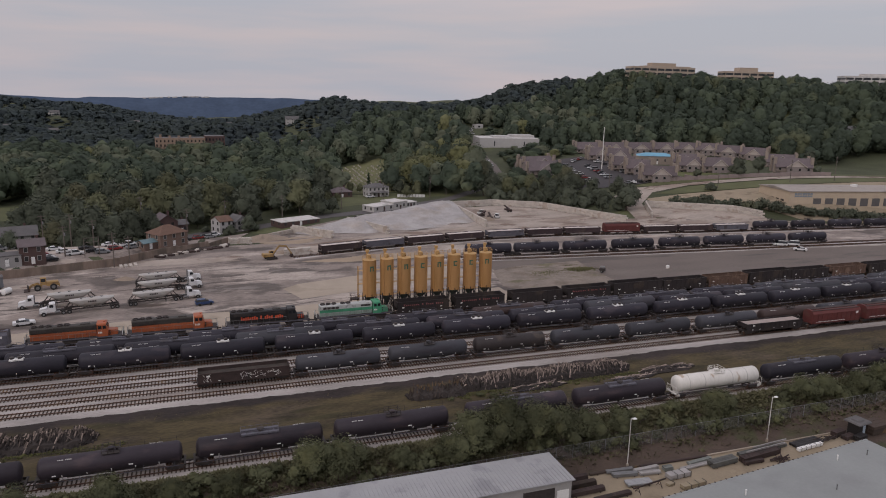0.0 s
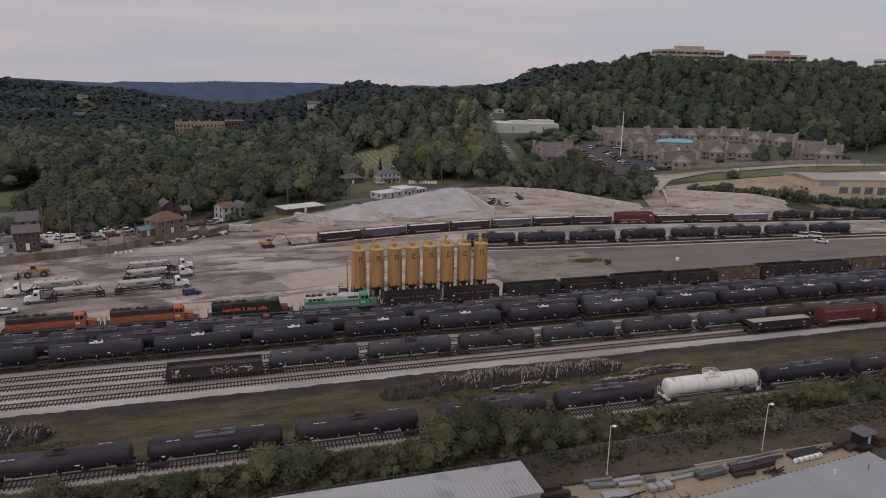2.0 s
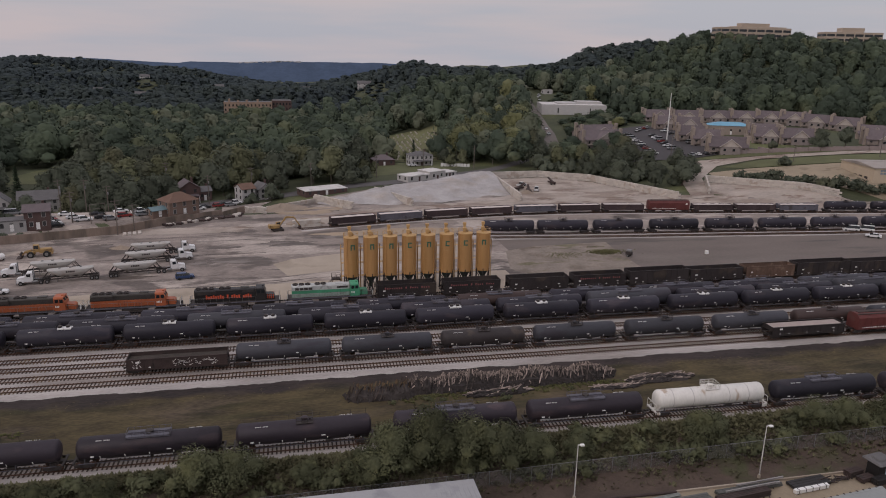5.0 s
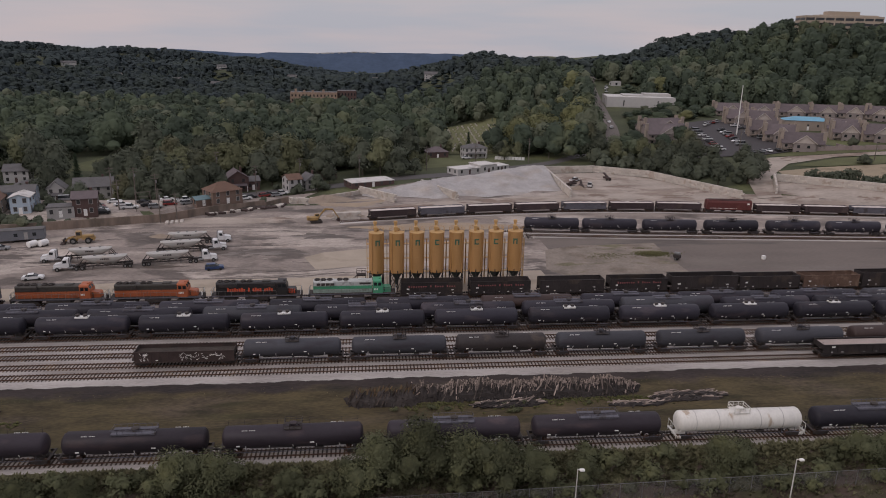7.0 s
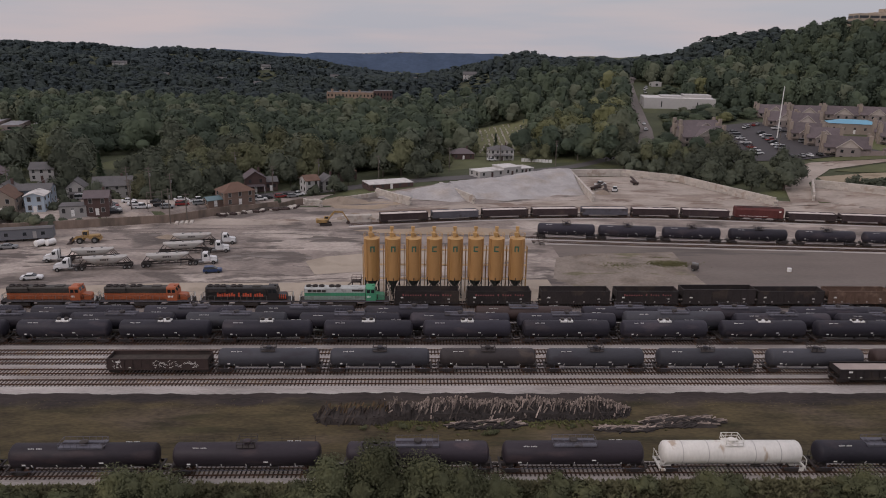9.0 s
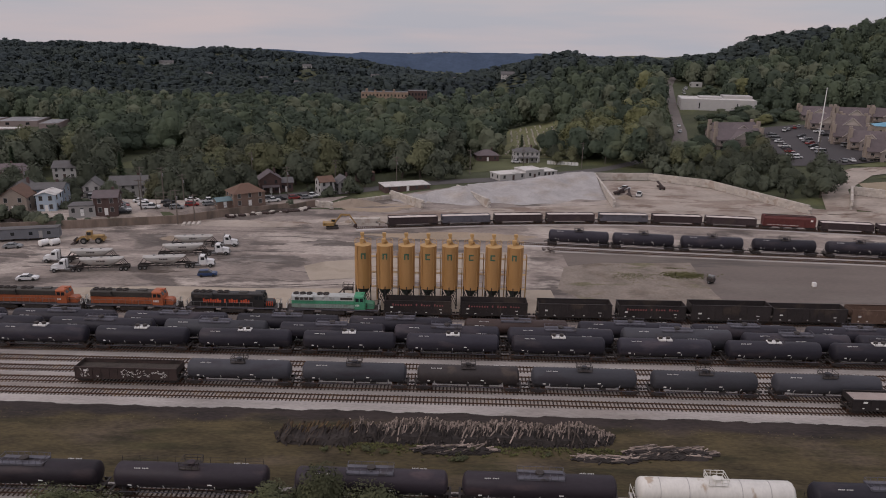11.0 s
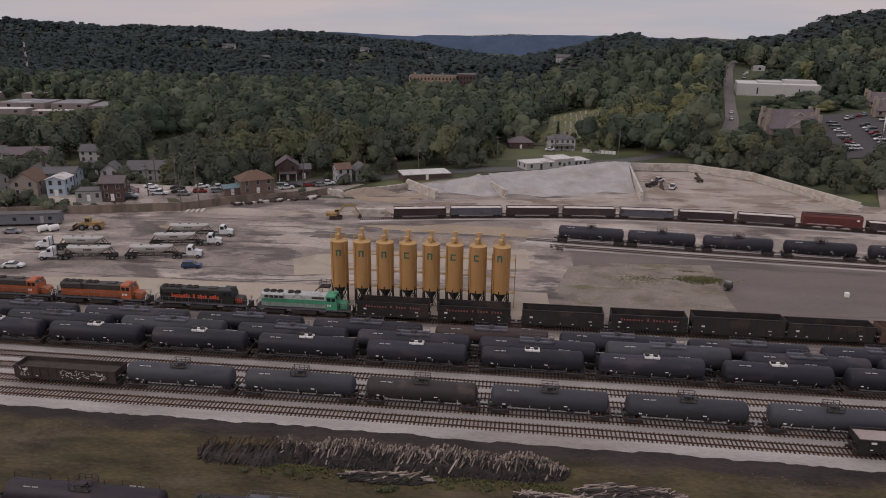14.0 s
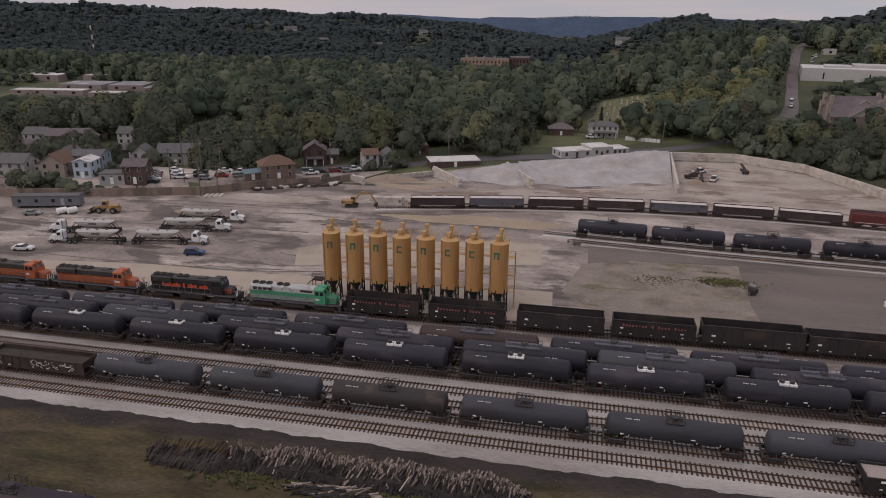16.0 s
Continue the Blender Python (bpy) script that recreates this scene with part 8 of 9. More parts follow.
house(94, 373, 12, 8, 5.4, M_SIDINGWHITE, M_ROOFGREY, "white two-storey house with a grey hipped roof", 8, "hip", 1.8, 2, 5, True, clear=13)
house(75, 377, 11, 8, 3.0, M_BRICKRED, M_ROOFMAUVE, "low brick bungalow with a brown-grey roof", 8, "hip", 2.4, 1, 3, clear=12)
house(22, 318, 7, 6, 3.6, M_BRICKRED, M_ROOFBROWN, "small brick outbuilding among trees", 20, "flat", 0, 1, 2, chimney=False, clear=6)
house(-88, 236, 9, 8, 4.8, M_SIDINGGREY, M_ROOFGREY, "grey house at the edge of the yard", 8)
house(-82, 252, 6, 7, 4.4, M_SIDINGWHITE, M_ROOFGREY, "white house near the retaining wall", 10, "front", 2.2, 2, 2)
g = Geo()
for k in range(9):
    g.box(103.5 + k * 1.6, 105.0 + k * 1.6, 364.0 - 0.5 * k, 364.1 - 0.5 * k, -1.2, 0.9)
solid("fence_white", g, M_WHITE, "white board fence beside the house", "fence")

# ---- apartments ----
def apartment(x, y, turn, label, w=17, roof=None):
    base = float(land(x, y))
    c = thing("apartment_house", label, "apartment house", "apartment houses", m=pose(x, y, base, 0, 0, turn))
    KEEP_CLEAR.append((x, y, 13))
    d, h, rise = 11, 3.4, 4.3
    a, b, m = -w * 0.24, w * 0.3, w * 0.03
    g = Geo()
    g.box(-w / 2, w / 2, -d / 2, d / 2, -4, h)
    g.prism([(-d / 2, h), (d / 2, h), (0, h + rise)], -w / 2, w / 2, "x")
    g.box(a, b, -d / 2 - 1.8, -d / 2, -4, h)
    g.prism([(a, h), (b, h), (m, h + rise * 0.85)], -d / 2 - 1.8, 0, "y")
    part("wall", g, M_APTWALL, c)
    g = Geo()
    g.prism([(-d / 2 - 0.6, h - 0.45), (0, h + rise), (d / 2 + 0.6, h - 0.45), (d / 2 + 0.6, h - 0.2), (0, h + rise + 0.25), (-d / 2 - 0.6, h - 0.2)], -w / 2 - 0.5, w / 2 + 0.5, "x")
    g.prism([(a - 0.5, h - 0.3), (m, h + rise * 0.85), (b + 0.5, h - 0.3), (b + 0.5, h - 0.05), (m, h + rise * 0.85 + 0.25), (a - 0.5, h - 0.05)], -d / 2 - 2.3, 0, "y")
    r = part("roof", g, roof or M_ROOFMAUVE, c)
    g = Geo()
    yy = -d / 2 - 2.36
    g.bar((a - 0.5, yy, h - 0.25), (m, yy, h + rise * 0.85 + 0.05), 0.12, 0.42)
    g.bar((b + 0.5, yy, h - 0.25), (m, yy, h + rise * 0.85 + 0.05), 0.12, 0.42)
    part("barge_board", g, M_GABLE, r, "pale boards along the gable edge")
    for s in (-1, 1):
        for y0 in (-3.4, 2.2):
            g = Geo()
            g.box(s * (w / 2 + 0.3) - 0.75, s * (w / 2 + 0.3) + 0.75, y0 - 0.8, y0 + 0.6, -3, h + rise + (1.0 if y0 < 0 else 1.5))
            part("chimney", g, M_SIDINGTAN, c, "tan boxed chimney")
    g = Geo()
    g.prism([(a + 0.6, h + 0.1), (m, h + rise * 0.75), (b - 0.6, h + 0.1)], -d / 2 - 1.86, -d / 2 - 1.8, "y")
    part("gable_panel", g, M_GABLE, c, "pale gable panel")
    for f in (-1.6, 1.2):
        for u in (-0.4, -0.12, 0.12, 0.4):
            g = Geo()
            yy = -d / 2 - (1.82 if abs(u) < 0.2 else 0.02)
            g.box(w * u - 0.6, w * u + 0.6, yy - 0.04, yy + 0.02, f, f + 1.3)
            part("window", g, M_GLASS, c)
    g = Geo()
    g.box(-w / 2, -w * 0.24, -d / 2 - 1.4, -d / 2, 0.6, 0.75)
    rails_round(g, -w / 2, -w * 0.24, -d / 2 - 1.4, -d / 2, 0.75, 1.7, 4, 0.04)
    part("balcony", g, M_SIDINGTAN, c)
    return c


for x, y, a, w in ((270, 452, -10, 17), (290, 449, -14, 17), (309, 443, -22, 18), (325, 434, -28, 16), (338, 426, -32, 16), (349, 416, -40, 16), (354, 401, -48, 16), (362, 385, -55, 16), (329, 321, -24, 20), (345, 345, -40, 16)):
    apartment(x, y, a, "mauve-brown two-storey apartment house with gables and boxed chimneys", w)
for x, y, a, w in ((255, 410, -14, 15), (263, 401, -18, 15), (247, 369, -20, 14), (248, 355, -24, 14), (246, 333, -22, 18), (284, 359, -28, 14), (279, 347, -26, 14), (290, 338, -24, 16)):
    apartment(x, y, a, "dark gabled apartment house beside the car park", w)
apartment(198, 383, 14, "wide dark brown apartment house with pale chimneys among trees", 25)
apartment(203, 399, 14, "wide dark brown apartment house behind another among trees", 24)
KEEP_CLEAR += [(192, 372, 9), (186, 366, 6)]
house(277, 379, 24, 12, 5.0, M_SIDINGTAN, M_POOL, "low club house under a bright blue tarpaulin roof", -20, "hip", 1.8, 1, 5, chimney=False, clear=13, category="club house")
c = thing("flag_pole", "tall white pole beside the car park", "pole", m=pose(235.5, 374, float(land(235.5, 374)) - 0.1))
g = Geo()
g.cyl((0, 0, 0), (0, 0, 26), 0.32, 0.16, n=10)
part("shaft", g, M_WHITE, c)
g = Geo()
g.box(262, 262.4, 321, 330, 6, 12.6)
for i in range(16):
    x0, y0 = 250 + i * 5.5, 325.5 - i * 1.75
    g.box(-2.8, 2.8, -0.2, 0.2, -1, 2.2, pose(x0, y0, float(land(x0, y0)), 0, 0, -17.5))
solid("wall_garden", g, M_SIDINGMAUVE, "dark boundary wall below the apartments", "wall")

# cars of the car park and the houses


def parked(paint, kind, label, places):
    first = None
    for x, y, a in places:
        m = pose(x, y, float(land(x, y)) + 0.31 if y > 325 else float(land(x, y)) + 0.06, 0, 0, a)
        if first is None:
            first = car(m, label, paint, kind, "car" if kind != "van" else "van")
        else:
            copy_thing(first, m)


rnd = random.Random(31)
slots = []
for (x0, y0), (x1, y1), n, a in (((212, 345), (222, 396), 10, 10), ((224, 345), (234, 392), 9, 190), ((239, 342), (247, 404), 8, 15), ((222, 333), (243, 331), 6, 80), ((232, 404), (252, 420), 6, 60), ((300, 408), (330, 398), 6, 60), ((292, 396), (312, 386), 5, 60)):
    for k in range(n):
        if rnd.random() < 0.85:
            t = (k + rnd.uniform(-0.15, 0.15)) / max(1, n - 1)
            slots.append((x0 + (x1 - x0) * t, y0 + (y1 - y0) * t, a + rnd.uniform(-5, 5)))
for k in range(5):
    slots.append((-47.2 + 1.3 * k, 246.6 - 2.5 * k, 20 + rnd.uniform(-4, 4)))
slots += [(-36.2, 243.1, 15), (-39.9, 247.3, 15), (-34.0, 251.2, 20), (-28.3, 243.7, 15), (-27.5, 255.0, 25), (-19.8, 249.4, 30), (-21.4, 253.4, 30), (-31.5, 246.8, 18), (-25.0, 248.0, 20), (-43.5, 252.0, 15),
          (-7.2, 276.0, 30), (-5.6, 274.0, 30), (-3.8, 277.2, 30), (3.0, 282.2, 30), (5.2, 280.6, 30), (6.6, 283.2, 30), (1.0, 279.6, 30), (-60, 256, 15), (-74, 257, 15), (-112, 286, 40), (-108, 283.5, 40), (-104, 281, 40), (-101, 279.5, 40), (89, 366, 10), (-70, 268.0, 15)]
rnd.shuffle(slots)
kinds = [(M_CARWHITE, "sedan", "white sedan parked outdoors"), (M_CARBLACK, "sedan", "black sedan parked outdoors"), (M_CARSILVER, "wagon", "silver hatchback parked outdoors"), (M_CARWHITE, "pickup", "white pickup parked outdoors"),
         (M_CARRED, "wagon", "dark red hatchback parked outdoors"), (M_CARBLACK, "wagon", "black estate car parked outdoors"), (M_CARSILVER, "van", "silver van parked outdoors")]
for i, (paint, kind, label) in enumerate(kinds):
    parked(paint, kind, label, slots[i::len(kinds)])

# ---- larger buildings ----
c = thing("beige_warehouse", "beige metal warehouse with a row of dark loading doors", "warehouse", m=pose(266, 258, 5.0, 0, 0, -11.5))
g = Geo()
g.box(0, 90, 0, 25, -3, 7.6)
part("wall", g, M_BEIGEWALL, c)
g = Geo()
g.prism([(-0.4, 7.5), (25.4, 7.5), (25.4, 7.8), (12.5, 8.9), (-0.4, 7.8)], -0.4, 90.4, "x")
part("roof", g, M_ROOFTAN, c)
for k in range(10):
    g = Geo()
    g.box(12.5 + k * 6.2, 16.6 + k * 6.2, -0.06, 0.02, 0.6, 4.4)
    for j in range(6):
        g.box(12.5 + k * 6.2, 16.6 + k * 6.2, -0.09, -0.05, 0.7 + j * 0.62, 0.75 + j * 0.62)
    part("door", g, M_ROOFGREY, c, "dark grey roller door")
g = Geo()
for i in range(2):
    for k in range(7):
        g.box(2.6 + k * 1.35, 3.7 + k * 1.35, -0.07, 0.0, 5.0 + i * 1.1, 5.8 + i * 1.1)
part("sign_bars", g, M_SIDINGSLATE, c, "faded blue sign bars")
for k in range(3):
    g = Geo()
    g.box(-0.06, 0.02, 4 + k * 4, 6.4 + k * 4, 0.6, 3.4)
    part("side_door", g, M_UNDER, c)
g = Geo()
g.box(40, 42.5, 10, 12, 8.5, 9.8)
part("roof_unit", g, M_WHITE, c)


def slab_building(x, y, z, turn, w, d, floors, fh, wall, roof, label, category, bay=3.0, parapet=0.6, glass_share=0.55, setback=None, clear=0):
    """A flat-roofed building with rows of single windows."""
    c = thing("building", label, category, m=pose(x, y, z, 0, 0, turn))
    h = floors * fh
    g = Geo()
    g.box(0, w, 0, d, -8, h + parapet)
    part("wall", g, wall, c)
    g = Geo()
    g.box(0.4, w - 0.4, 0.4, d - 0.4, h + parapet - 0.02, h + parapet + 0.06)
    part("roof", g, roof, c)
    for f in range(floors):
        for side, ln in ((0, w), (1, d)):
            n = int(ln / bay)
            for k in range(n):
                g = Geo()
                u = ln * (k + 0.5) / n
                a = bay * glass_share / 2
                z0 = f * fh + fh * 0.3
                if side == 0:
                    g.box(u - a, u + a, -0.06, 0.02, z0, z0 + fh * 0.5)
                else:
                    g.box(-0.06, 0.02, u - a, u + a, z0, z0 + fh * 0.5)
                part("window", g, M_GLASS, c)
    if setback:
        for x0, x1, y0, y1, z1 in setback:
            g = Geo()
            g.box(x0, x1, y0, y1, h, z1)
            part("upper_block", g, wall, c)
    return c


slab_building(414, 612, 66.5, -3, 70, 16, 4, 4.2, M_OFFICE, M_ROOFLIGHT, "broad buff office block with banded windows on the hilltop", "office building", 8.0, 0.8, 0.94, [(14, 66, 2, 14, 18.6), (22, 50, 4, 12, 21.5)])
slab_building(508, 592, 64, -12, 52, 16, 4, 4.2, M_OFFICE, M_ROOFLIGHT, "lower buff office block on the hilltop", "office building", 8.0, 0.8, 0.94, [(16, 36, 3, 13, 21.5)])
slab_building(622, 552, 62, -20, 60, 16, 4, 4.2, M_ROOFLIGHT, M_ROOFLIGHT, "pale office block on the hilltop", "office building", 8.0, 0.8, 0.94, [(20, 50, 3, 13, 20)])
slab_building(-31, 708, -5.0, 2, 44, 16, 3, 4.0, M_SCHOOL, M_ROOFGREY, "long tan brick school with rows of windows", "school", 3.2, 1.2, 0.38, [(4, 6, 3, 5, 16), (12, 14, 3, 5, 15), (20, 22, 3, 5, 15), (30, 32, 3, 5, 15.5)])
slab_building(13, 714, -5.0, 2, 18, 18, 3, 4.4, M_BRICKRED, M_ROOFGREY, "darker brick wing of the school", "school", 3.0, 1.2, 0.4)
slab_building(205, 496, 14.0, -12, 46, 30, 1, 7.2, M_SIDINGWHITE, M_ROOFLIGHT, "long cream store building with a pale flat roof", "store", 23.0, 0.8, 0.03, [(12, 26, 8, 24, 9.0), (27, 45, 12, 26, 9.8)])
slab_building(250, 617, 22.8, 0, 8, 8, 1, 3.0, M_SIDINGWHITE, M_ROOFLIGHT, "white building beside the hill road", "store", 6.0, 0.8, 0.3)
slab_building(96, 640, 2, 5, 24, 14, 2, 3.6, M_SIDINGTAN, M_ROOFGREY, "tan building among the woods", "building", 3.0)
for x, y, w, d, h, a in ((-300, 515, 34, 26, 3.6, 6), (-262, 520, 26, 30, 3.4, 12), (-308, 478, 52, 12, 2.8, 8), (-228, 512, 12, 30, 3.2, 14), (-372, 560, 34, 20, 4.6, 5), (-322, 572, 18, 16, 4.4, 5), (-247, 478, 24, 10, 2.8, 8), (-210, 516, 8, 26, 3.0, 14)):
    slab_building(x, y, float(land(x + w / 2, y)) + 0.2, a, w, d, 1, h, M_SIDINGMAUVE, M_ROOFLIGHT if y > 550 or d < 13 else M_HALLROOF, "low industrial hall with a pale flat roof" if y > 550 or d < 13 else "low industrial hall with a grey flat roof", "industrial hall", 12.0, 0.3, 0.2)
rnd = random.Random(77)
FAR_HOUSES = []
for x, y, w in ((-330, 1150, 16), (-250, 1180, 14), (-180, 1120, 14), (-120, 1060, 18), (-60, 1150, 16), (-20, 1090, 16), (20, 1040, 12), (-500, 1420, 26), (-420, 1300, 16), (120, 900, 16), (-300, 1500, 18), (-90, 1350, 16), (60, 1250, 14), (-600, 1250, 14), (-210, 1330, 16), (-640, 1600, 18), (30, 1400, 18), (285, 860, 14), (290, 700, 12), (456, 397, 22)):
    house(x, y, w, 10, 6.0, M_SIDINGWHITE if rnd.random() < 0.7 else M_SIDINGTAN, M_ROOFGREY, "pale house among distant trees", rnd.uniform(-20, 30), "gable", 3.0, 2, 3, chimney=False, clear=15, far=True, side_cols=1)
    if y > 890:
        FAR_HOUSES.append((x, y))
for x, z, w, h in CREST:
    c = thing("ridge_building", "pale building on the crest of the far ridge", "building", "ridge buildings", m=pose(x, 4296, z - 3, 0, 0, 0))
    g = Geo()
    g.box(-w, w, -6, 6, -6, h)
    part("wall", g, M_ROOFLIGHT, c)
    g = Geo()
    g.prism([(-7, h), (7, h), (0, h + 3)], -w - 1, w + 1, "x")
    part("roof", g, M_SIDINGGREY, c)
c = thing("lattice_mast", "slender red and white radio mast above the woods", "mast", m=pose(-455, 767, float(land(-455, 767)) - 0.2))
for k in range(8):
    g = Geo()
    for s in range(3):
        a, b = 2.09 * s, 2.09 * (s + 1)
        g.bar((0.7 * math.cos(a), 0.7 * math.sin(a), 5 * k), (0.7 * math.cos(a), 0.7 * math.sin(a), 5 * k + 5), 0.3)
        g.bar((0.7 * math.cos(a), 0.7 * math.sin(a), 5 * k), (0.7 * math.cos(b), 0.7 * math.sin(b), 5 * k + 5), 0.2)
    part("section", g, M_ROOFLIGHT if k % 2 else M_HOPRED, c)


def utility_pole(x, y, h=11.5, turn=20):
    c = thing("utility_pole", "weathered timber utility pole with a crossarm", "utility pole", "utility poles", m=pose(x, y, float(land(x, y)) - 0.05, 0, 0, turn))
    g = Geo()
    g.cyl((0, 0, 0), (0, 0, h), 0.2, 0.13, n=8)
    part("shaft", g, M_POLE, c)
    for z, w in ((h - 0.5, 1.3), (h - 1.6, 1.1)):
        g = Geo()
        g.box(-w, w, -0.07, 0.07, z - 0.08, z + 0.08)
        part("crossarm", g, M_POLE, c)
    g = Geo()
    g.cyl((0.3, 0, h - 3.2), (0.3, 0, h - 2.3), 0.25, n=10)
    part("transformer", g, M_GREYSTEEL, c)


for x, y, h in ((-38.7, 241.3, 10), (-24.2, 233.2, 11), (-20.0, 236.0, 9), (-39.7, 261.4, 12), (-48.6, 264.7, 13), (-33.0, 262.0, 10), (-3, 286, 11), (12, 304, 11), (36, 309, 11), (66, 329, 11), (90, 341, 11), (118, 352, 12), (131, 363, 12), (152, 388, 11), (-85, 258, 11), (-20, 300, 14), (300, 292, 12), (322, 284, 13), (217, 336, 12), (260, 300, 8)):
    utility_pole(x, y, h, 25)
# timber H-frame standing in for a group of wired poles
c = thing("billboard", "dark timber H-frame of poles beside the wall", "sign frame", m=pose(-31.0, 240.5, 2.2, 0, 0, 25))
for x in (-2.2, 2.2):
    g = Geo()
    g.bar((x, 0, 0), (x, 0, 6.2), 0.18)
    part("post", g, M_POLE, c)
for z in (2.6, 4.6, 6.0):
    g = Geo()
    g.bar((-2.3, 0, z), (2.3, 0, z), 0.14)
    part("rail", g, M_POLE, c)
# gravestones
c = thing("gravestones", "rows of small pale gravestones on the cemetery lawn", "gravestones", kind="stuff")
g = Geo()
for i in range(14):
    for j in range(30):
        y = 398 + j * 4.6
        x = np.interp(y, [386, 431, 494, 545], [84, 92, 96, 98]) + 3.4 * i + rnd.uniform(-0.4, 0.4)
        if y < 518 and x < np.interp(y, [386, 431, 494, 545], [108, 117, 138, 136]) and rnd.random() < 0.6 and math.sin(x * 0.13) + math.sin(y * 0.09 + 2) > -0.9:
            g.box(-0.42, 0.42, -0.14, 0.14, 0, 0.85, pose(x, y, float(land(x, y)) + 0.2, 0, 0, 10))
part("stones", g, M_BLOCK, c)


# ---- vegetation ----
def crown_arrays(seed, cards, size, radius, height, base, lumps, core=True, droop=0.25, kite=True, grain=(8, 5), lobes=3, jitter=0.38, wild=0.0, rise=0.7):
    """A crown of many small leaf clumps on several lobes: arrays of vertices, triangles and soft normals."""
    r = np.random.RandomState(seed)
    zc = base + (height - base) * 0.52
    cen, rad = [np.array([0, 0, zc])], [np.array([radius * 0.62, radius * 0.62, (height - base) * 0.46])]
    for k in range(lumps):
        a, u = 2 * math.pi * (k + r.rand() * 0.7) / lumps * 2.4, r.rand()
        d = radius * (0.35 + (0.3 + 0.35 * wild) * r.rand())
        z = base + (height - base) * (0.22 + 0.62 * u)
        s = radius * (0.3 - 0.1 * wild + (0.22 + 0.1 * wild) * r.rand()) * (1.15 - 0.45 * u)
        cen.append(np.array([d * math.cos(a) * (1.1 - 0.5 * u), d * math.sin(a) * (1.1 - 0.5 * u), z]))
        rad.append(np.array([s, s, s * (0.75 + 0.3 * r.rand())]))
    cen, rad = np.array(cen), np.array(rad)
    w = (rad[:, 0] * rad[:, 2])
    pick = r.choice(len(cen), cards, p=w / w.sum())
    d = r.normal(size=(cards, 3))
    d[:, 2] += 0.35
    d /= np.linalg.norm(d, axis=1)[:, None]
    p = cen[pick] + d * rad[pick] * (0.82 - 0.15 * wild + (0.26 + 0.42 * wild) * r.rand(cards))[:, None]
    n = d + r.normal(size=(cards, 3)) * jitter
    n[:, 2] += 0.3
    n /= np.linalg.norm(n, axis=1)[:, None]
    u = np.cross(n, r.normal(size=(cards, 3)))
    u /= np.linalg.norm(u, axis=1)[:, None]
    v = np.cross(n, u)
    s = (size * (0.6 + 0.8 * r.rand(cards)))[:, None]
    bend = n * s * droop
    whole = (p - np.array([0, 0, zc - 0.2 * (height - base)])) / np.array([radius, radius, height - base])
    whole /= np.linalg.norm(whole, axis=1)[:, None]
    soft = 0.55 * d + 0.45 * whole + r.normal(size=(cards, 3)) * 0.14
    soft[:, 2] += rise
    soft /= np.linalg.norm(soft, axis=1)[:, None]
    ns = np.repeat(soft, 4 if kite else 3, 0)
    if kite:
        vs = np.stack([p + u * s, p + v * s * 0.62 - bend, p - u * s * 0.8, p - v * s * 0.62 - bend], 1).reshape(-1, 3)
        b = np.arange(cards)[:, None] * 4
        fs = np.concatenate([b + np.array([[0, 1, 2]]), b + np.array([[0, 2, 3]])], 0)
    else:
        vs = np.stack([p + u * s, p + v * s * 0.9 - u * s * 0.5 - bend, p - v * s * 0.9 - u * s * 0.5 - bend], 1).reshape(-1, 3)
        fs = np.arange(cards * 3).reshape(-1, 3)
    if core:
        k, m = grain
        ang = np.linspace(0, 2 * math.pi, k, endpoint=False)
        rows = []
        for cc, rr in list(zip(cen, rad))[:1 + min(lobes, lumps)]:
            sph = np.array([[0, 0, -1]] + [[math.cos(a) * math.cos(t), math.sin(a) * math.cos(t), math.sin(t)] for t in np.linspace(-0.9, 0.9, m - 2) for a in ang] + [[0, 0, 1]])
            tri = [(0, 1 + (i + 1) % k, 1 + i) for i in range(k)]
            for j in range(m - 3):
                for i in range(k):
                    q, q1 = 1 + j * k + i, 1 + j * k + (i + 1) % k
                    tri += [(q, q1, q1 + k), (q, q1 + k, q + k)]
            last = 1 + (m - 2) * k
            tri += [(last, last - k + i, last - k + (i + 1) % k) for i in range(k)]
            rows.append((cc + sph * rr * (0.86 - 0.2 * abs(wild) + 0.16 * r.rand(len(sph), 1)), np.array(tri), sph))
        for pts, tri, out in rows:
            fs = np.concatenate([fs, tri + len(vs)], 0)
            vs = np.concatenate([vs, pts], 0)
            out = out + np.array([0, 0, 0.5 * rise])
            ns = np.concatenate([ns, out / np.linalg.norm(out, axis=1)[:, None]], 0)
    return vs, fs, ns


def trunk_geo(height, radius, base, seed, stems=1):
    g = Geo()
    r = random.Random(seed)
    for k in range(stems):
        x0, y0 = (r.uniform(-0.5, 0.5), r.uniform(-0.5, 0.5)) if stems > 1 else (0, 0)
        p = Vector((x0, y0, -0.3))
        q = Vector((x0 + r.uniform(-0.3, 0.3), y0 + r.uniform(-0.3, 0.3), base + (height - base) * 0.3))
        t = Vector((q.x + r.uniform(-0.4, 0.4), q.y + r.uniform(-0.4, 0.4), height * 0.8))
        w = radius * 0.055 + 0.05
        g.cyl(p, q, w, w * 0.7, 8)
        g.cyl(q, t, w * 0.7, w * 0.2, 7)
        for i in range(4):
            a = r.uniform(0, 6.28)
            s = p.lerp(q, r.uniform(0.6, 1.0))
            e = s + Vector((math.cos(a), math.sin(a), r.uniform(0.5, 1.1))) * radius * r.uniform(0.4, 0.7)
            g.cyl(s, e, w * 0.4, w * 0.12, 6)
    return g


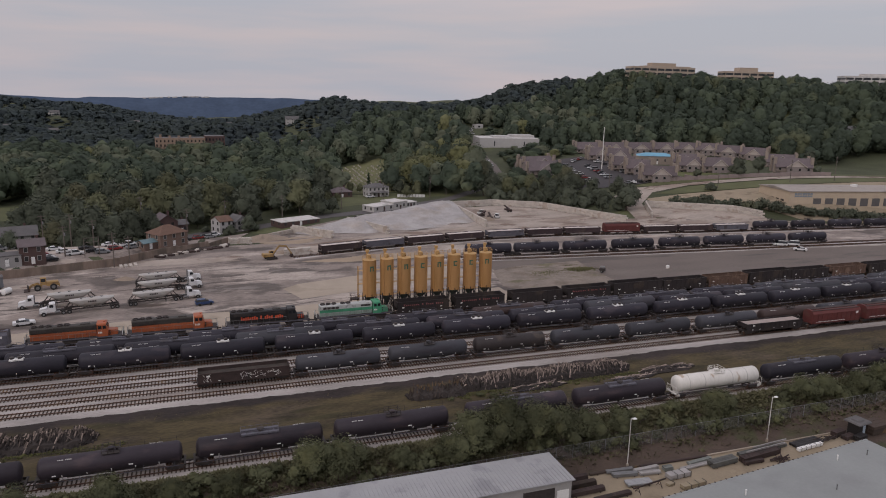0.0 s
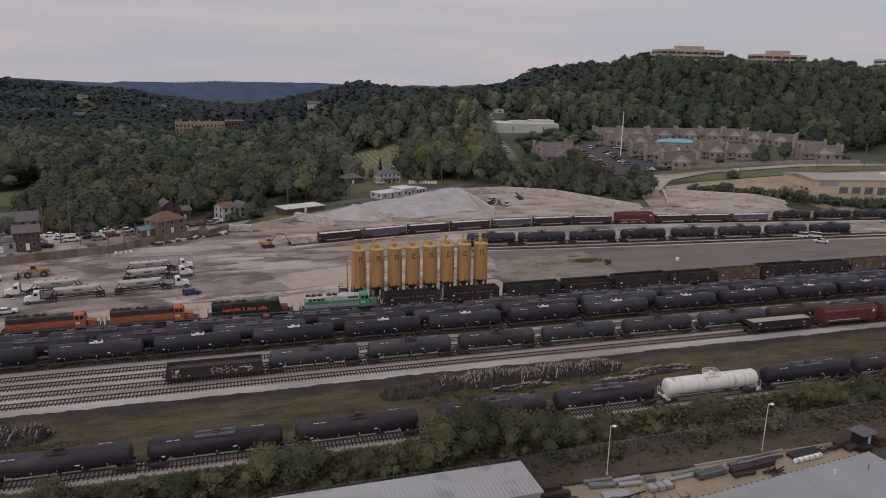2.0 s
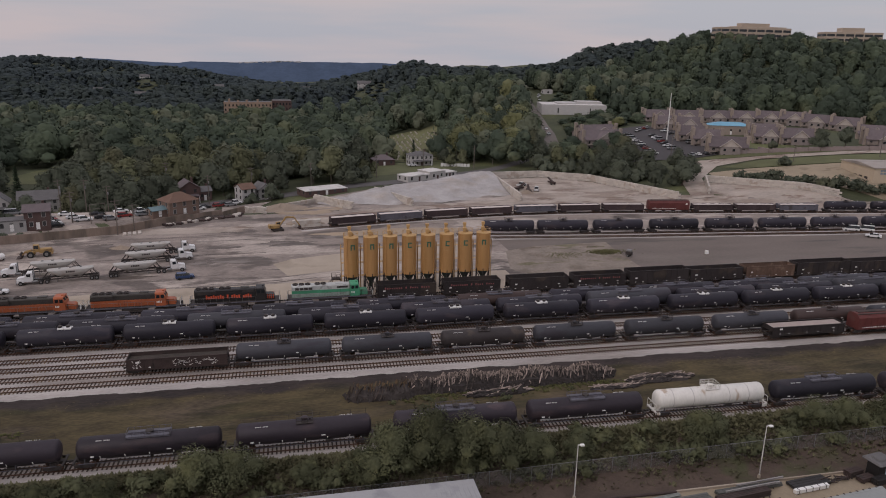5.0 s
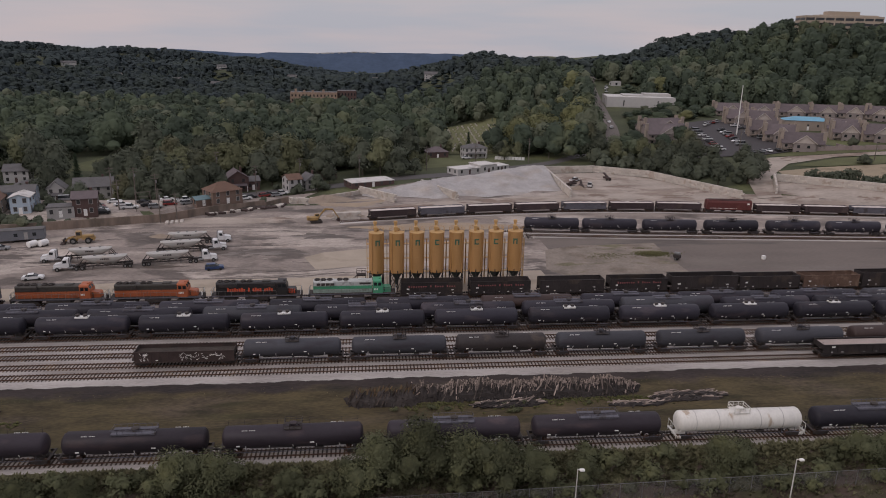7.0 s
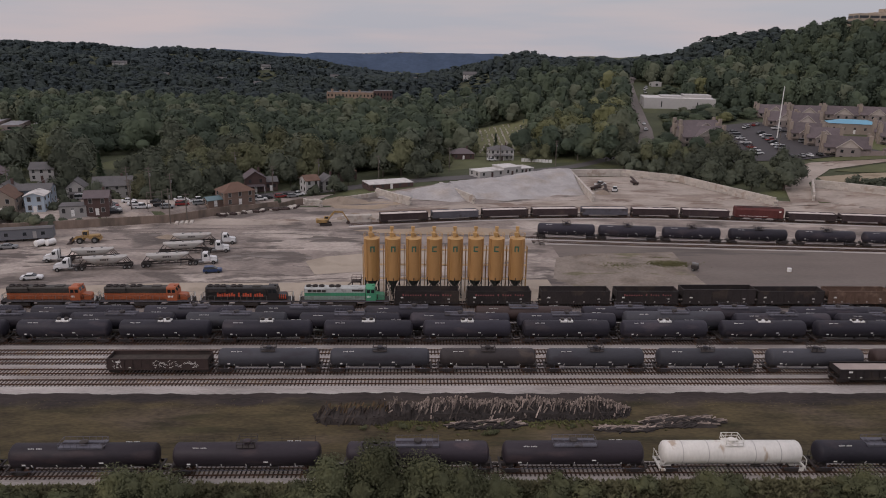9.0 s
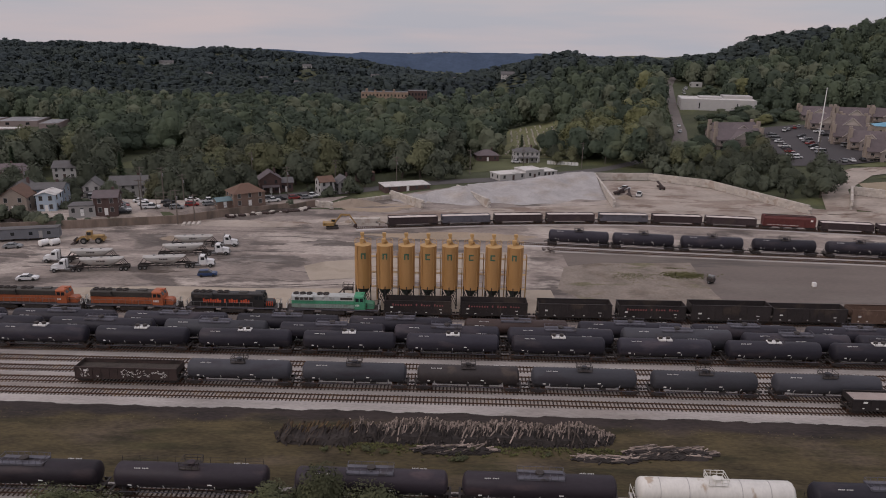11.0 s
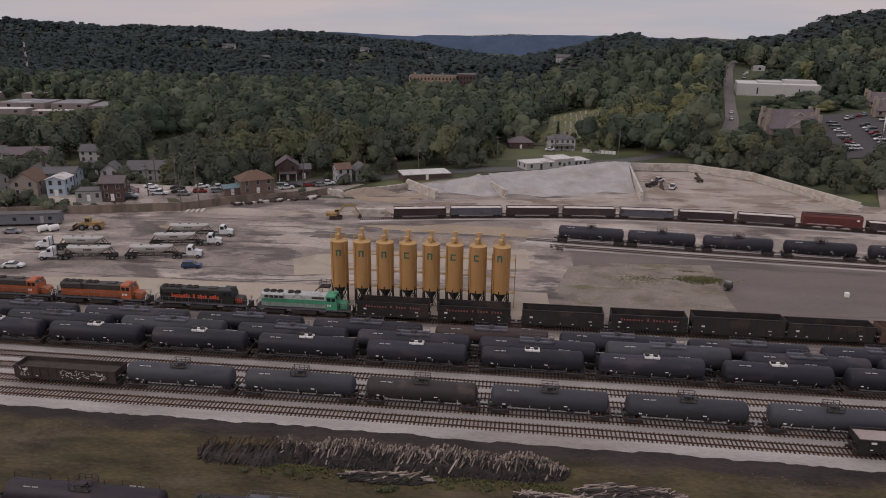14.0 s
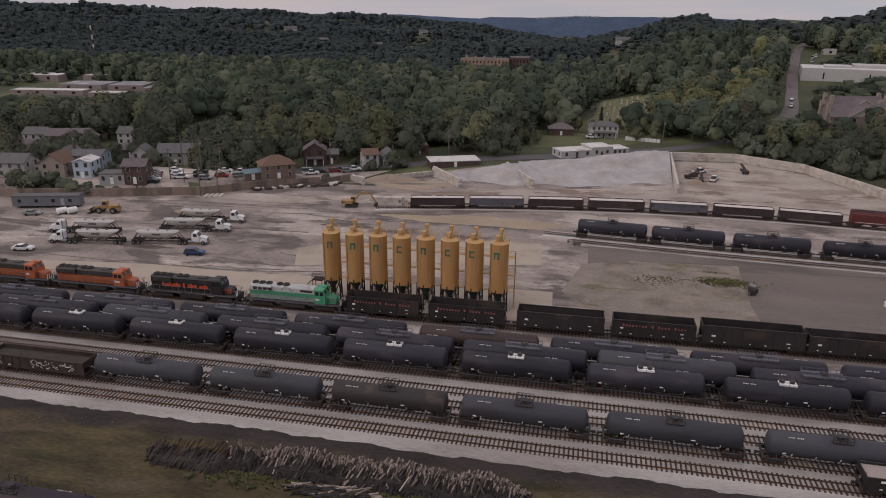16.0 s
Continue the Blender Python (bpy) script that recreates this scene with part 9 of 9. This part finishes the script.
def tree_kind(seed, height, radius, base, cards, size, lumps, leaf, stems=1, wild=0.0, kite=True):
    vs, fs, ns = crown_arrays(seed, cards, size, radius, height, base, lumps, lobes=7, wild=wild, kite=kite)
    return numpy_mesh("crown", vs, fs, leaf, True, ns), trunk_geo(height, radius, base, seed, stems).data("trunk", M_BARK)


def plant(kind, x, y, s, turn, label, category="tree", group="trees", z=None, name="tree"):
    crown, trunk = kind
    t = thing(name, label, category, group, m=pose(x, y, (float(land(x, y)) if z is None else z), 0, 0, turn) @ Matrix.Scale(s, 4))
    part("trunk", trunk, None, t)
    part("crown", crown, None, t)
    return t


MID = [tree_kind(11 + k, h, r, b, 1700, 0.4, 10, M_LEAF, 1, 0.35, False) for k, (h, r, b) in enumerate(((13, 5.6, 1.5), (11, 5.0, 1.2), (14.5, 5.2, 2.0), (10, 4.6, 1.0), (12, 6.2, 1.4)))]
LIGHT = [tree_kind(31 + k, h, r, b, 1700, 0.4, 10, M_LEAFLIGHT, 1, 0.35, False) for k, (h, r, b) in enumerate(((13, 6.0, 1.2), (11.5, 5.4, 1.2), (14, 5.8, 1.6)))]
GOLD = [tree_kind(41 + k, h, r, b, 1700, 0.4, 9, M_LEAFYELLOW, 1, 0.3, False) for k, (h, r, b) in enumerate(((13, 5.8, 1.5), (11, 5.2, 1.2)))]
SHRUB = [tree_kind(61 + k, 5.0, 3.4, 0.2, 500, 0.42, 8, M_LEAF, 3) for k in range(2)]
SCRUB = [tree_kind(71 + k, h, r, b, 6000, 0.165, 17, M_LEAFNEAR, 3, 1.0) for k, (h, r, b) in enumerate(((7.5, 4.0, 0.6), (6.5, 4.2, 0.4), (8.5, 3.8, 1.0)))]
LOWSCRUB = [tree_kind(81 + k, 2.0, 2.0, 0.0, 560, 0.2, 9, M_LEAFNEAR, 4, 1.0) for k in range(3)]


def conifer_kind(seed):
    r = np.random.RandomState(seed)
    n, h = 900, 12.0
    z = h * (0.06 + 0.94 * r.rand(n) ** 1.3)
    a = r.rand(n) * 2 * math.pi
    d = 2.6 * (1 - z / h) * (0.75 + 0.3 * np.sin(z * 4.5)) * (0.6 + 0.45 * r.rand(n)) + 0.1
    p = np.stack([d * np.cos(a), d * np.sin(a), z], 1)
    o = np.stack([np.cos(a), np.sin(a), -0.35 + 0 * a], 1)
    s = 0.6 * (0.5 + r.rand(n))[:, None]
    side = np.stack([-np.sin(a), np.cos(a), 0 * a], 1)
    vs = np.stack([p + o * s, p + side * s * 0.5 - o * s * 0.4, p - side * s * 0.5 - o * s * 0.4], 1).reshape(-1, 3)
    return numpy_mesh("crown", vs, np.arange(3 * n).reshape(-1, 3), M_CONIFER), trunk_geo(12, 2.6, 0.5, seed).data("trunk", M_BARK)


SPRUCE = conifer_kind(5)

# scrub on the bank
rnd = random.Random(91)
for x, y, k, s in ((40.0, 94.6, 0, 0.95), (45.5, 95.4, 2, 1.02), (50.5, 94.8, 0, 1.0), (55.5, 94.4, 1, 0.95), (60.0, 94.6, 1, 0.75), (36.3, 94.2, 1, 0.7), (14.0, 94.8, 0, 0.82), (19.0, 95.0, 1, 0.85), (-13.0, 94.8, 1, 0.78),
                   (-5.0, 94.4, 1, 0.55), (2.5, 94.6, 1, 0.5), (87.5, 95.0, 1, 0.72), (106.5, 94.8, 0, 0.7), (113.0, 95.2, 1, 0.65), (121.0, 94.6, 1, 0.72), (130.0, 95.0, 0, 0.8), (67.0, 94.4, 1, 0.5), (28.0, 94.5, 1, 0.45), (138.0, 95, 1, 0.8), (-24.0, 95, 0, 0.7), (-34, 94.6, 1, 0.8)):
    plant(SCRUB[k], x, y, s, rnd.uniform(0, 360), "leafy green scrub tree on the soil bank", "small tree", "scrub on the bank", name="scrub_tree")
for k in range(95):
    x = -45 + 2.1 * k + rnd.uniform(-0.8, 0.8)
    y = rnd.choice((97.2, 96.2, 95.0, 93.8, 92.6)) + rnd.uniform(-0.5, 0.5)
    plant(LOWSCRUB[k % 3], x, y, rnd.uniform(0.55, 1.05), rnd.uniform(0, 360), "low weedy bush on the soil bank", "bush", "bushes on the bank", name="bush")
for k in range(10):
    u = rnd.random()
    x = rnd.gauss(54, 6) if u < 0.6 else rnd.uniform(40, 92)
    plant(LOWSCRUB[k % 3], x, rnd.gauss(112.2, 0.8), rnd.uniform(0.2, 0.4), rnd.uniform(0, 360), "low weedy bush beside the sleeper pile", "bush", "bushes by the pile", name="bush")

# single trees of the middle distance
def inside(poly, x, y):
    hit = False
    for (x0, y0), (x1, y1) in zip(poly, poly[1:] + poly[:1]):
        if (y0 > y) != (y1 > y) and x < (x1 - x0) * (y - y0) / (y1 - y0) + x0:
            hit = not hit
    return hit


OPEN_GROUND = [
    [(-400, -100), (-400, 238), (-150, 238), (-150, 300), (-92, 322), (-74, 302), (-52, 290), (-49, 266), (-30, 268), (-24, 286), (-20, 300), (30, 306), (62, 334), (64, 386), (106, 384), (126, 362), (140, 345), (150, 326), (182, 282), (196, 262), (420, 200), (420, -100)],
    [(186, 262), (214, 300), (206, 318), (196, 335), (202, 352), (206, 372), (225, 420), (262, 440), (330, 425), (366, 374), (371, 332), (400, 300), (520, 250), (420, 180), (200, 200)],
    [(76, 384), (106, 384), (114, 431), (128, 470), (142, 490), (132, 524), (92, 524), (86, 450), (80, 420)],
    [(-52, 284), (-68, 282), (-92, 330), (-112, 388), (-64, 388), (-68, 330)],
    [(-64, 292), (-56, 286), (16, 326), (44, 336), (40, 356), (10, 350), (-60, 308)],
    [(-101, 336), (-71, 336), (-65, 382), (-93, 388)],
    [(198, 474), (252, 482), (262, 515), (206, 535)],
    [(-40, 612), (40, 612), (40, 740), (-38, 740)],
    [(-350, 418), (-205, 418), (-196, 500), (-205, 535), (-350, 580)],
    [(412, 608), (486, 604), (486, 632), (412, 632)],
    [(506, 590), (560, 578), (564, 600), (510, 612)],
    [(620, 552), (680, 530), (686, 550), (626, 572)],
    [(226, 565), (236, 590), (246, 624), (264, 624), (258, 608), (242, 565)],
    [(92, 624), (124, 624), (124, 656), (92, 656)],
    [(-60, 330), (-48, 330), (-48, 336), (-60, 336)],
]


LOW_EAST = [(136, 296), (236, 296), (218, 345), (206, 405), (176, 398), (150, 352)]
LOW_STORE = [(184, 392), (226, 392), (262, 440), (262, 486), (190, 478)]
LOW_GROWTH = [(-420, 340), (-118, 340), (-170, 470), (-215, 530), (-420, 640)]


def wooded(x, y):
    side = x - float(np.interp(y, [380, 447, 510, 622, 655, 683, 712], [171, 189, 204, 232.3, 243, 253.5, 267]))
    if 380 < y < 716 and ((-8.5 if y < 640 else -7.5) < side < (9 if y < 640 else 7)):
        return False
    if 352 < y < 400 and abs((x - 128) - (y - 349) * 1.05) < 6:
        return False
    for cx, cy, r in KEEP_CLEAR:
        if (x - cx) ** 2 + (y - cy) ** 2 < r * r:
            return False
    return not any(inside(p, x, y) for p in OPEN_GROUND)


SINGLE_LABELS = ("broad green deciduous tree in full leaf", "rounded deciduous tree with dense dark leaves")
count, near_limit = 0, 352
rnd = random.Random(17)
for i in range(-18, 20):
    for j in range(0, 7):
        x, y = 60 + i * 12.2 + rnd.uniform(-4.0, 4.0), 288 + j * 10.6 + rnd.uniform(-3.4, 3.4)
        if y > near_limit or not wooded(x, y) or abs(x - 60) > 230:
            continue
        gold = 120 < x < 190 and rnd.random() < 0.08
        kinds_here = GOLD if gold else LIGHT if rnd.random() < (0.5 if -45 < x < 70 else 0.2) else MID
        low = 0.62 if inside(LOW_EAST, x, y) else 1.0
        plant(kinds_here[rnd.randrange(len(kinds_here))], x, y, low * rnd.choice((0.85, 1.1, 1.3, 1.45)) * rnd.uniform(0.92, 1.08), rnd.uniform(0, 360), "yellow-green deciduous tree in full leaf" if gold else SINGLE_LABELS[count % 2])
        count += 1
for x, y, k, s, shrub in ((-92, 262, 3, 0.6, 0), (-114, 281, 3, 0.6, 0), (-46, 284, 4, 0.95, 0), (-97, 284, 3, 0.6, 0), (-133, 284, 1, 0.8, 0), (1, 302, 1, 0.8, 0), (-18, 283, 0, 0.6, 1), (4, 293, 1, 0.5, 1), (192, 287, 0, 1.0, 1), (150, 334, 1, 1.2, 1), (158, 326, 0, 1.3, 1), (165, 318, 1, 1.25, 1), (172, 309, 0, 1.2, 1), (180, 300, 1, 1.1, 1), (187, 303, 0, 1.0, 1), (253, 297, 1, 0.9, 1), (287, 317, 0, 0.85, 0), (306, 321, 1, 0.9, 0), (269, 328, 0, 0.9, 1), (201, 360, 1, 0.9, 1),
                          (20, 287.5, 3, 0.72, 0), (13, 285, 1, 0.8, 1), (-65, 271, 3, 0.55, 0), (-64, 226.5, 1, 0.95, 1), (-60.5, 225.0, 0, 0.9, 1), (-57, 226.6, 1, 0.8, 1), (-53.5, 227.5, 0, 0.62, 1), (-69, 227.5, 0, 1.0, 1), (-74, 226, 1, 1.1, 1), (-80, 226, 0, 1.1, 1), (-50, 230.0, 0, 0.5, 1), (-60, 243, 3, 0.45, 0), (-58, 262, 4, 0.62, 0), (-50, 274, 1, 0.7, 1), (-72, 262, 0, 0.65, 0), (-88, 262, 1, 0.8, 0), (-96, 258, 4, 0.75, 0), (-80, 270, 3, 0.7, 0), (-36, 266, 0, 0.75, 0), (-30, 271, 2, 0.8, 0), (-41, 275, 4, 0.85, 0), (-90, 246, 2, 0.6, 0), (-26, 262, 1, 0.6, 1), (-100, 270, 4, 0.8, 0), (-24, 280, 1, 0.8, 0), (2, 268, 1, 0.5, 1), (-97, 240, 3, 0.8, 0), (-105, 250, 0, 0.85, 0), (-40, 268.5, 0, 1.0, 0), (-34, 271, 2, 1.1, 0), (-28, 272, 4, 1.05, 0), (-22, 276, 0, 1.0, 0), (-46, 273, 4, 0.9, 0), (-17, 281, 2, 0.9, 0), (-78, 286, 0, 0.9, 0), (-84, 303, 1, 0.95, 0), (-79.5, 299, 3, 0.8, 0), (-92, 310, 2, 1.0, 0), (-88, 318, 4, 1.0, 0), (-54, 263.5, 1, 0.95, 1), (-92, 276, 2, 0.85, 0), (-62, 240.5, 0, 0.55, 1), (-57, 243.5, 1, 0.6, 1), (22, 291, 1, 0.75, 1), (-104, 282, 0, 0.8, 0), (-114, 264, 2, 0.9, 0), (190, 347, 2, 0.5, 0), (196, 352, 0, 0.55, 0), (185, 340, 1, 0.6, 0), (188, 325, 0, 0.5, 0), (180, 332, 4, 0.55, 0), (174, 345, 2, 0.6, 0),
                          (240, 266, 1, 0.85, 1), (108, 376, 3, 0.8, 0), (340, 312, 1, 0.8, 1), (352, 330, 0, 0.9, 0)):
    if shrub:
        plant(SHRUB[k % 2], x, y, s, rnd.uniform(0, 360), "dense dark green bush", "bush", "bushes", name="bush")
    else:
        plant(MID[k], x, y, s, rnd.uniform(0, 360), "rounded deciduous tree standing alone")
for x, y, k, s in ((119, 392, 0, 1.35), (125, 407, 2, 1.45), (123, 424, 1, 1.3), (131, 440, 0, 1.4), (138, 455, 1, 1.35), (134, 398, 0, 1.3), (144, 412, 1, 1.4), (156, 420, 0, 1.3), (150, 398, 1, 1.35), (162, 436, 0, 1.25)):
    plant((GOLD + LIGHT)[k], x, y, s, rnd.uniform(0, 360), "large yellow-green tree beside the cemetery lawn")
for x, y, k, s in ((52, 315, 0, 0.95), (24, 302, 1, 0.8), (60, 319, 3, 0.7)):
    plant(MID[k], x, y, s, rnd.uniform(0, 360), "leafy tree beside the street")
for x, y, s in ((83, 388, 0.5), (89, 390, 0.42), (101, 391, 0.45), (107, 389, 0.6), (112, 384, 0.65), (97, 396, 0.38), (58, 341, 0.95), (52, 333, 0.8), (67, 345, 0.5), (108, 362, 0.5), (116, 368, 0.6)):
    plant(LIGHT[int(x) % 3], x, y, s, rnd.uniform(0, 360), "small leafy tree among the lawns")
ROW = [(-62, 296), (-40, 304), (-12, 321), (16, 334), (40, 344)]
for k in range(34):
    for back in (0, 8.5):
        x, y, _ = along(ROW, 3.3 * k + 1.5 * (back > 0))
        if abs(x - 8) < 3.5 or (back and k % 2):
            continue
        kinds_here = LIGHT if rnd.random() < 0.6 else MID
        plant(kinds_here[rnd.randrange(3)], x + rnd.uniform(-1.2, 1.2), y + back + rnd.uniform(-1.5, 1.5), rnd.uniform(0.88, 1.12), rnd.uniform(0, 360), "leafy tree in a close row behind the street", group="tree row")
for x, y, s in ((-118, 305, 1.15), (93, 386, 1.0), (62, 346, 0.9), (-76, 308, 1.0)):
    plant(SPRUCE, x, y, s, rnd.uniform(0, 360), "tall dark conifer near the houses", "conifer", "conifers", name="conifer")


def woods(name, places, templates, mat, label, category="woods"):
    """One mesh of many trees: places are rows of x, y, z, scale, stretch."""
    places = np.array(places)
    rr = np.random.RandomState(len(places))
    which = rr.randint(0, len(templates), len(places))
    vs_all, fs_all, ns_all, k = [], [], [], 0
    for t, (vs, fs, ns) in enumerate(templates):
        p = places[which == t]
        if not len(p):
            continue
        a = rr.rand(len(p)) * 2 * math.pi
        c, s = np.cos(a)[:, None], np.sin(a)[:, None]
        x = (vs[None, :, 0] * c - vs[None, :, 1] * s) * p[:, 3:4] + p[:, 0:1]
        y = (vs[None, :, 0] * s + vs[None, :, 1] * c) * p[:, 3:4] + p[:, 1:2]
        z = vs[None, :, 2] * p[:, 4:5] + p[:, 2:3]
        vs_all.append(np.stack([x, y, z], 2).reshape(-1, 3))
        nz = np.broadcast_to(ns[None, :, 2], x.shape)
        ns_all.append(np.stack([ns[None, :, 0] * c - ns[None, :, 1] * s, ns[None, :, 0] * s + ns[None, :, 1] * c, nz], 2).reshape(-1, 3))
        fs_all.append((fs[None] + (np.arange(len(p)) * len(vs))[:, None, None]).reshape(-1, 3) + k)
        k += len(p) * len(vs)
    return tagged(new(name, numpy_mesh(name, np.concatenate(vs_all), np.concatenate(fs_all), mat, True, np.concatenate(ns_all))), label, category, kind="stuff")


def wood_places(y0, y1, cell, left, right, seed, smin, smax, squat=0.95):
    r = random.Random(seed)
    out = []
    j = 0
    y = y0
    while y < y1:
        x = 70 - (y * left + 60)
        while x < 70 + y * right + 60:
            px, py = x + r.uniform(-0.42, 0.42) * cell, y + r.uniform(-0.42, 0.42) * cell
            q = 0.78 * (px - 257) + 0.62 * (py - 480)
            if not (q > 330 and px > 250) and wooded(px, py):
                lie = 0.5 + 0.5 * math.sin(px * 0.043 + 1.7 * math.sin(py * 0.031)) * math.sin(py * 0.052 + 1.3 * math.sin(px * 0.027))
                s = smin + (smax - smin) * (0.55 * lie + 0.45 * r.random())
                tall = s * squat * r.uniform(0.85, 1.15)
                if inside(LOW_EAST, px, py):
                    s, tall = 0.8 * s, min(tall, 0.72)
                if inside(LOW_STORE, px, py):
                    s, tall = 0.75 * s, min(tall, 0.5)
                if inside(LOW_GROWTH, px, py):
                    s, tall = 0.75 * s, min(tall, 0.6)
                for hx, hy in FAR_HOUSES + [(254, 617)]:
                    if 0 < hy - py < 190 and abs(px - hx + (hy - py) * (hx - 60) / hy) < 17:
                        s, tall = s * 0.7, min(tall, 0.3)
                out.append((px, py, float(land(px, py)) - 0.4, s, tall))
            x += cell
        y += cell * 0.92
    return out


FORM = [crown_arrays(101 + k, 250, 0.62, 6.4, 13.5, 0.6, 8, True, 0.25, False, (6, 4), 5, 0.26, 0.0, 1.1) for k in range(7)]
FORMFAR = [crown_arrays(131 + k, 34, 1.3, 6.4, 12.5, 0.4, 6, True, 0.25, False, (5, 4), 4, 0.2, -0.3, 1.1) for k in range(5)]
FORMHORIZON = [crown_arrays(151 + k, 16, 2.0, 6.4, 12, 0.3, 4, True, 0.25, False, (5, 4), 2, 0.2, 0.0, 1.3) for k in range(4)]
HEDGE = [crown_arrays(171 + k, 260, 0.4, 3.4, 4.4, 0.0, 8, True, 0.25, False, (7, 4), 5, 0.4, 0.8) for k in range(4)]
hedge_line = [(221, 284), (244, 260), (264, 250), (330, 229.5), (392, 210)]
hedge = []
rnd = random.Random(66)
for k in range(95):
    hx, hy, _ = along(hedge_line, 2.05 * k)
    hx, hy = hx + rnd.uniform(-1.2, 1.2), hy + rnd.uniform(-1.4, 1.4)
    hs = rnd.uniform(0.7, 1.2)
    hedge.append((hx, hy, float(land(hx, hy)) - 0.1, hs, hs * rnd.uniform(0.8, 1.15)))
woods("hedge", hedge, HEDGE, M_LEAF, "thick dark green hedge between the yard and the warehouse lot", "hedge")
FORMNEAR = [crown_arrays(191 + k, 780, 0.44, 6.4, 13.5, 0.6, 10, True, 0.25, False, (7, 5), 6, 0.3, 0.15, 1.0) for k in range(6)]
near_wood = wood_places(near_limit, 660, 13.2, 1.0, 1.1, 3, 1.05, 1.8)
r = random.Random(5)
TINTS = (("woods_dark", M_WOODSDARK, 0.3, "dark green deciduous woods across the valley"), ("woods_green", M_WOODS, 0.72, "dense green deciduous woods across the valley"),
         ("woods_pale", M_WOODSPALE, 0.93, "paler green trees among the woods"), ("woods_golden", M_LEAFYELLOW, 1.0, "yellow-green trees among the woods"))
sorts = {k: [] for k in range(4)}
for p in near_wood:
    u = r.random() * (0.93 if p[1] < 560 else 0.8)
    u = 0.75 * u if p[0] > 330 else 0.68 * u if p[0] < 70 and p[1] < 470 else u
    if 122 < p[0] < 178 and 366 < p[1] < 470 and r.random() < 0.55:
        u = 0.97 if p[0] < 150 or p[1] > 400 else 0.85
    elif r.random() < 0.015:
        u = 0.97
    sorts[[u < t[2] for t in TINTS].index(True)].append(p)
for k, (name, mat, _, label) in enumerate(TINTS):
    woods(name, [p for p in sorts[k] if p[1] < 455], FORMNEAR, mat, label + " at the edge of the town")
    woods(name, [p for p in sorts[k] if p[1] >= 455], FORM, mat, label)
# the haze over these trees is part of their leaf colour
middle = wood_places(660, 1250, 15.5, 0.95, 0.72, 4, 1.55, 2.3, 0.58)
woods("woods_middle", middle[::2], FORMFAR, M_WOODSFAR, "dense woods on the far slopes with haze in their colour")
woods("woods_middle", middle[1::2], FORMFAR, M_WOODSDIM, "dull woods on the far slopes with haze in their colour")
woods("woods_far", wood_places(1250, 2350, 24.5, 0.95, 0.4, 5, 1.9, 2.8, 0.55), FORMHORIZON, M_WOODSFAR, "dark woods on the horizon ridge with haze in their colour")

# ---- pieces ----
for w, x, y, z, a in BLOCKS:
    o = part("block", BLOCK, None, w)
    o.matrix_basis = pose(x, y, z, 0, 0, math.degrees(a))
for t, m, wood in PILE:
    part("timber", TIMBER_DARK if wood else TIMBER, None, t).matrix_basis = m
for t, x, y, a in LATER:
    o = part("sleeper", SLEEPER, None, t)
    o.matrix_basis = pose(x, y, 0, 0, 0, math.degrees(a))
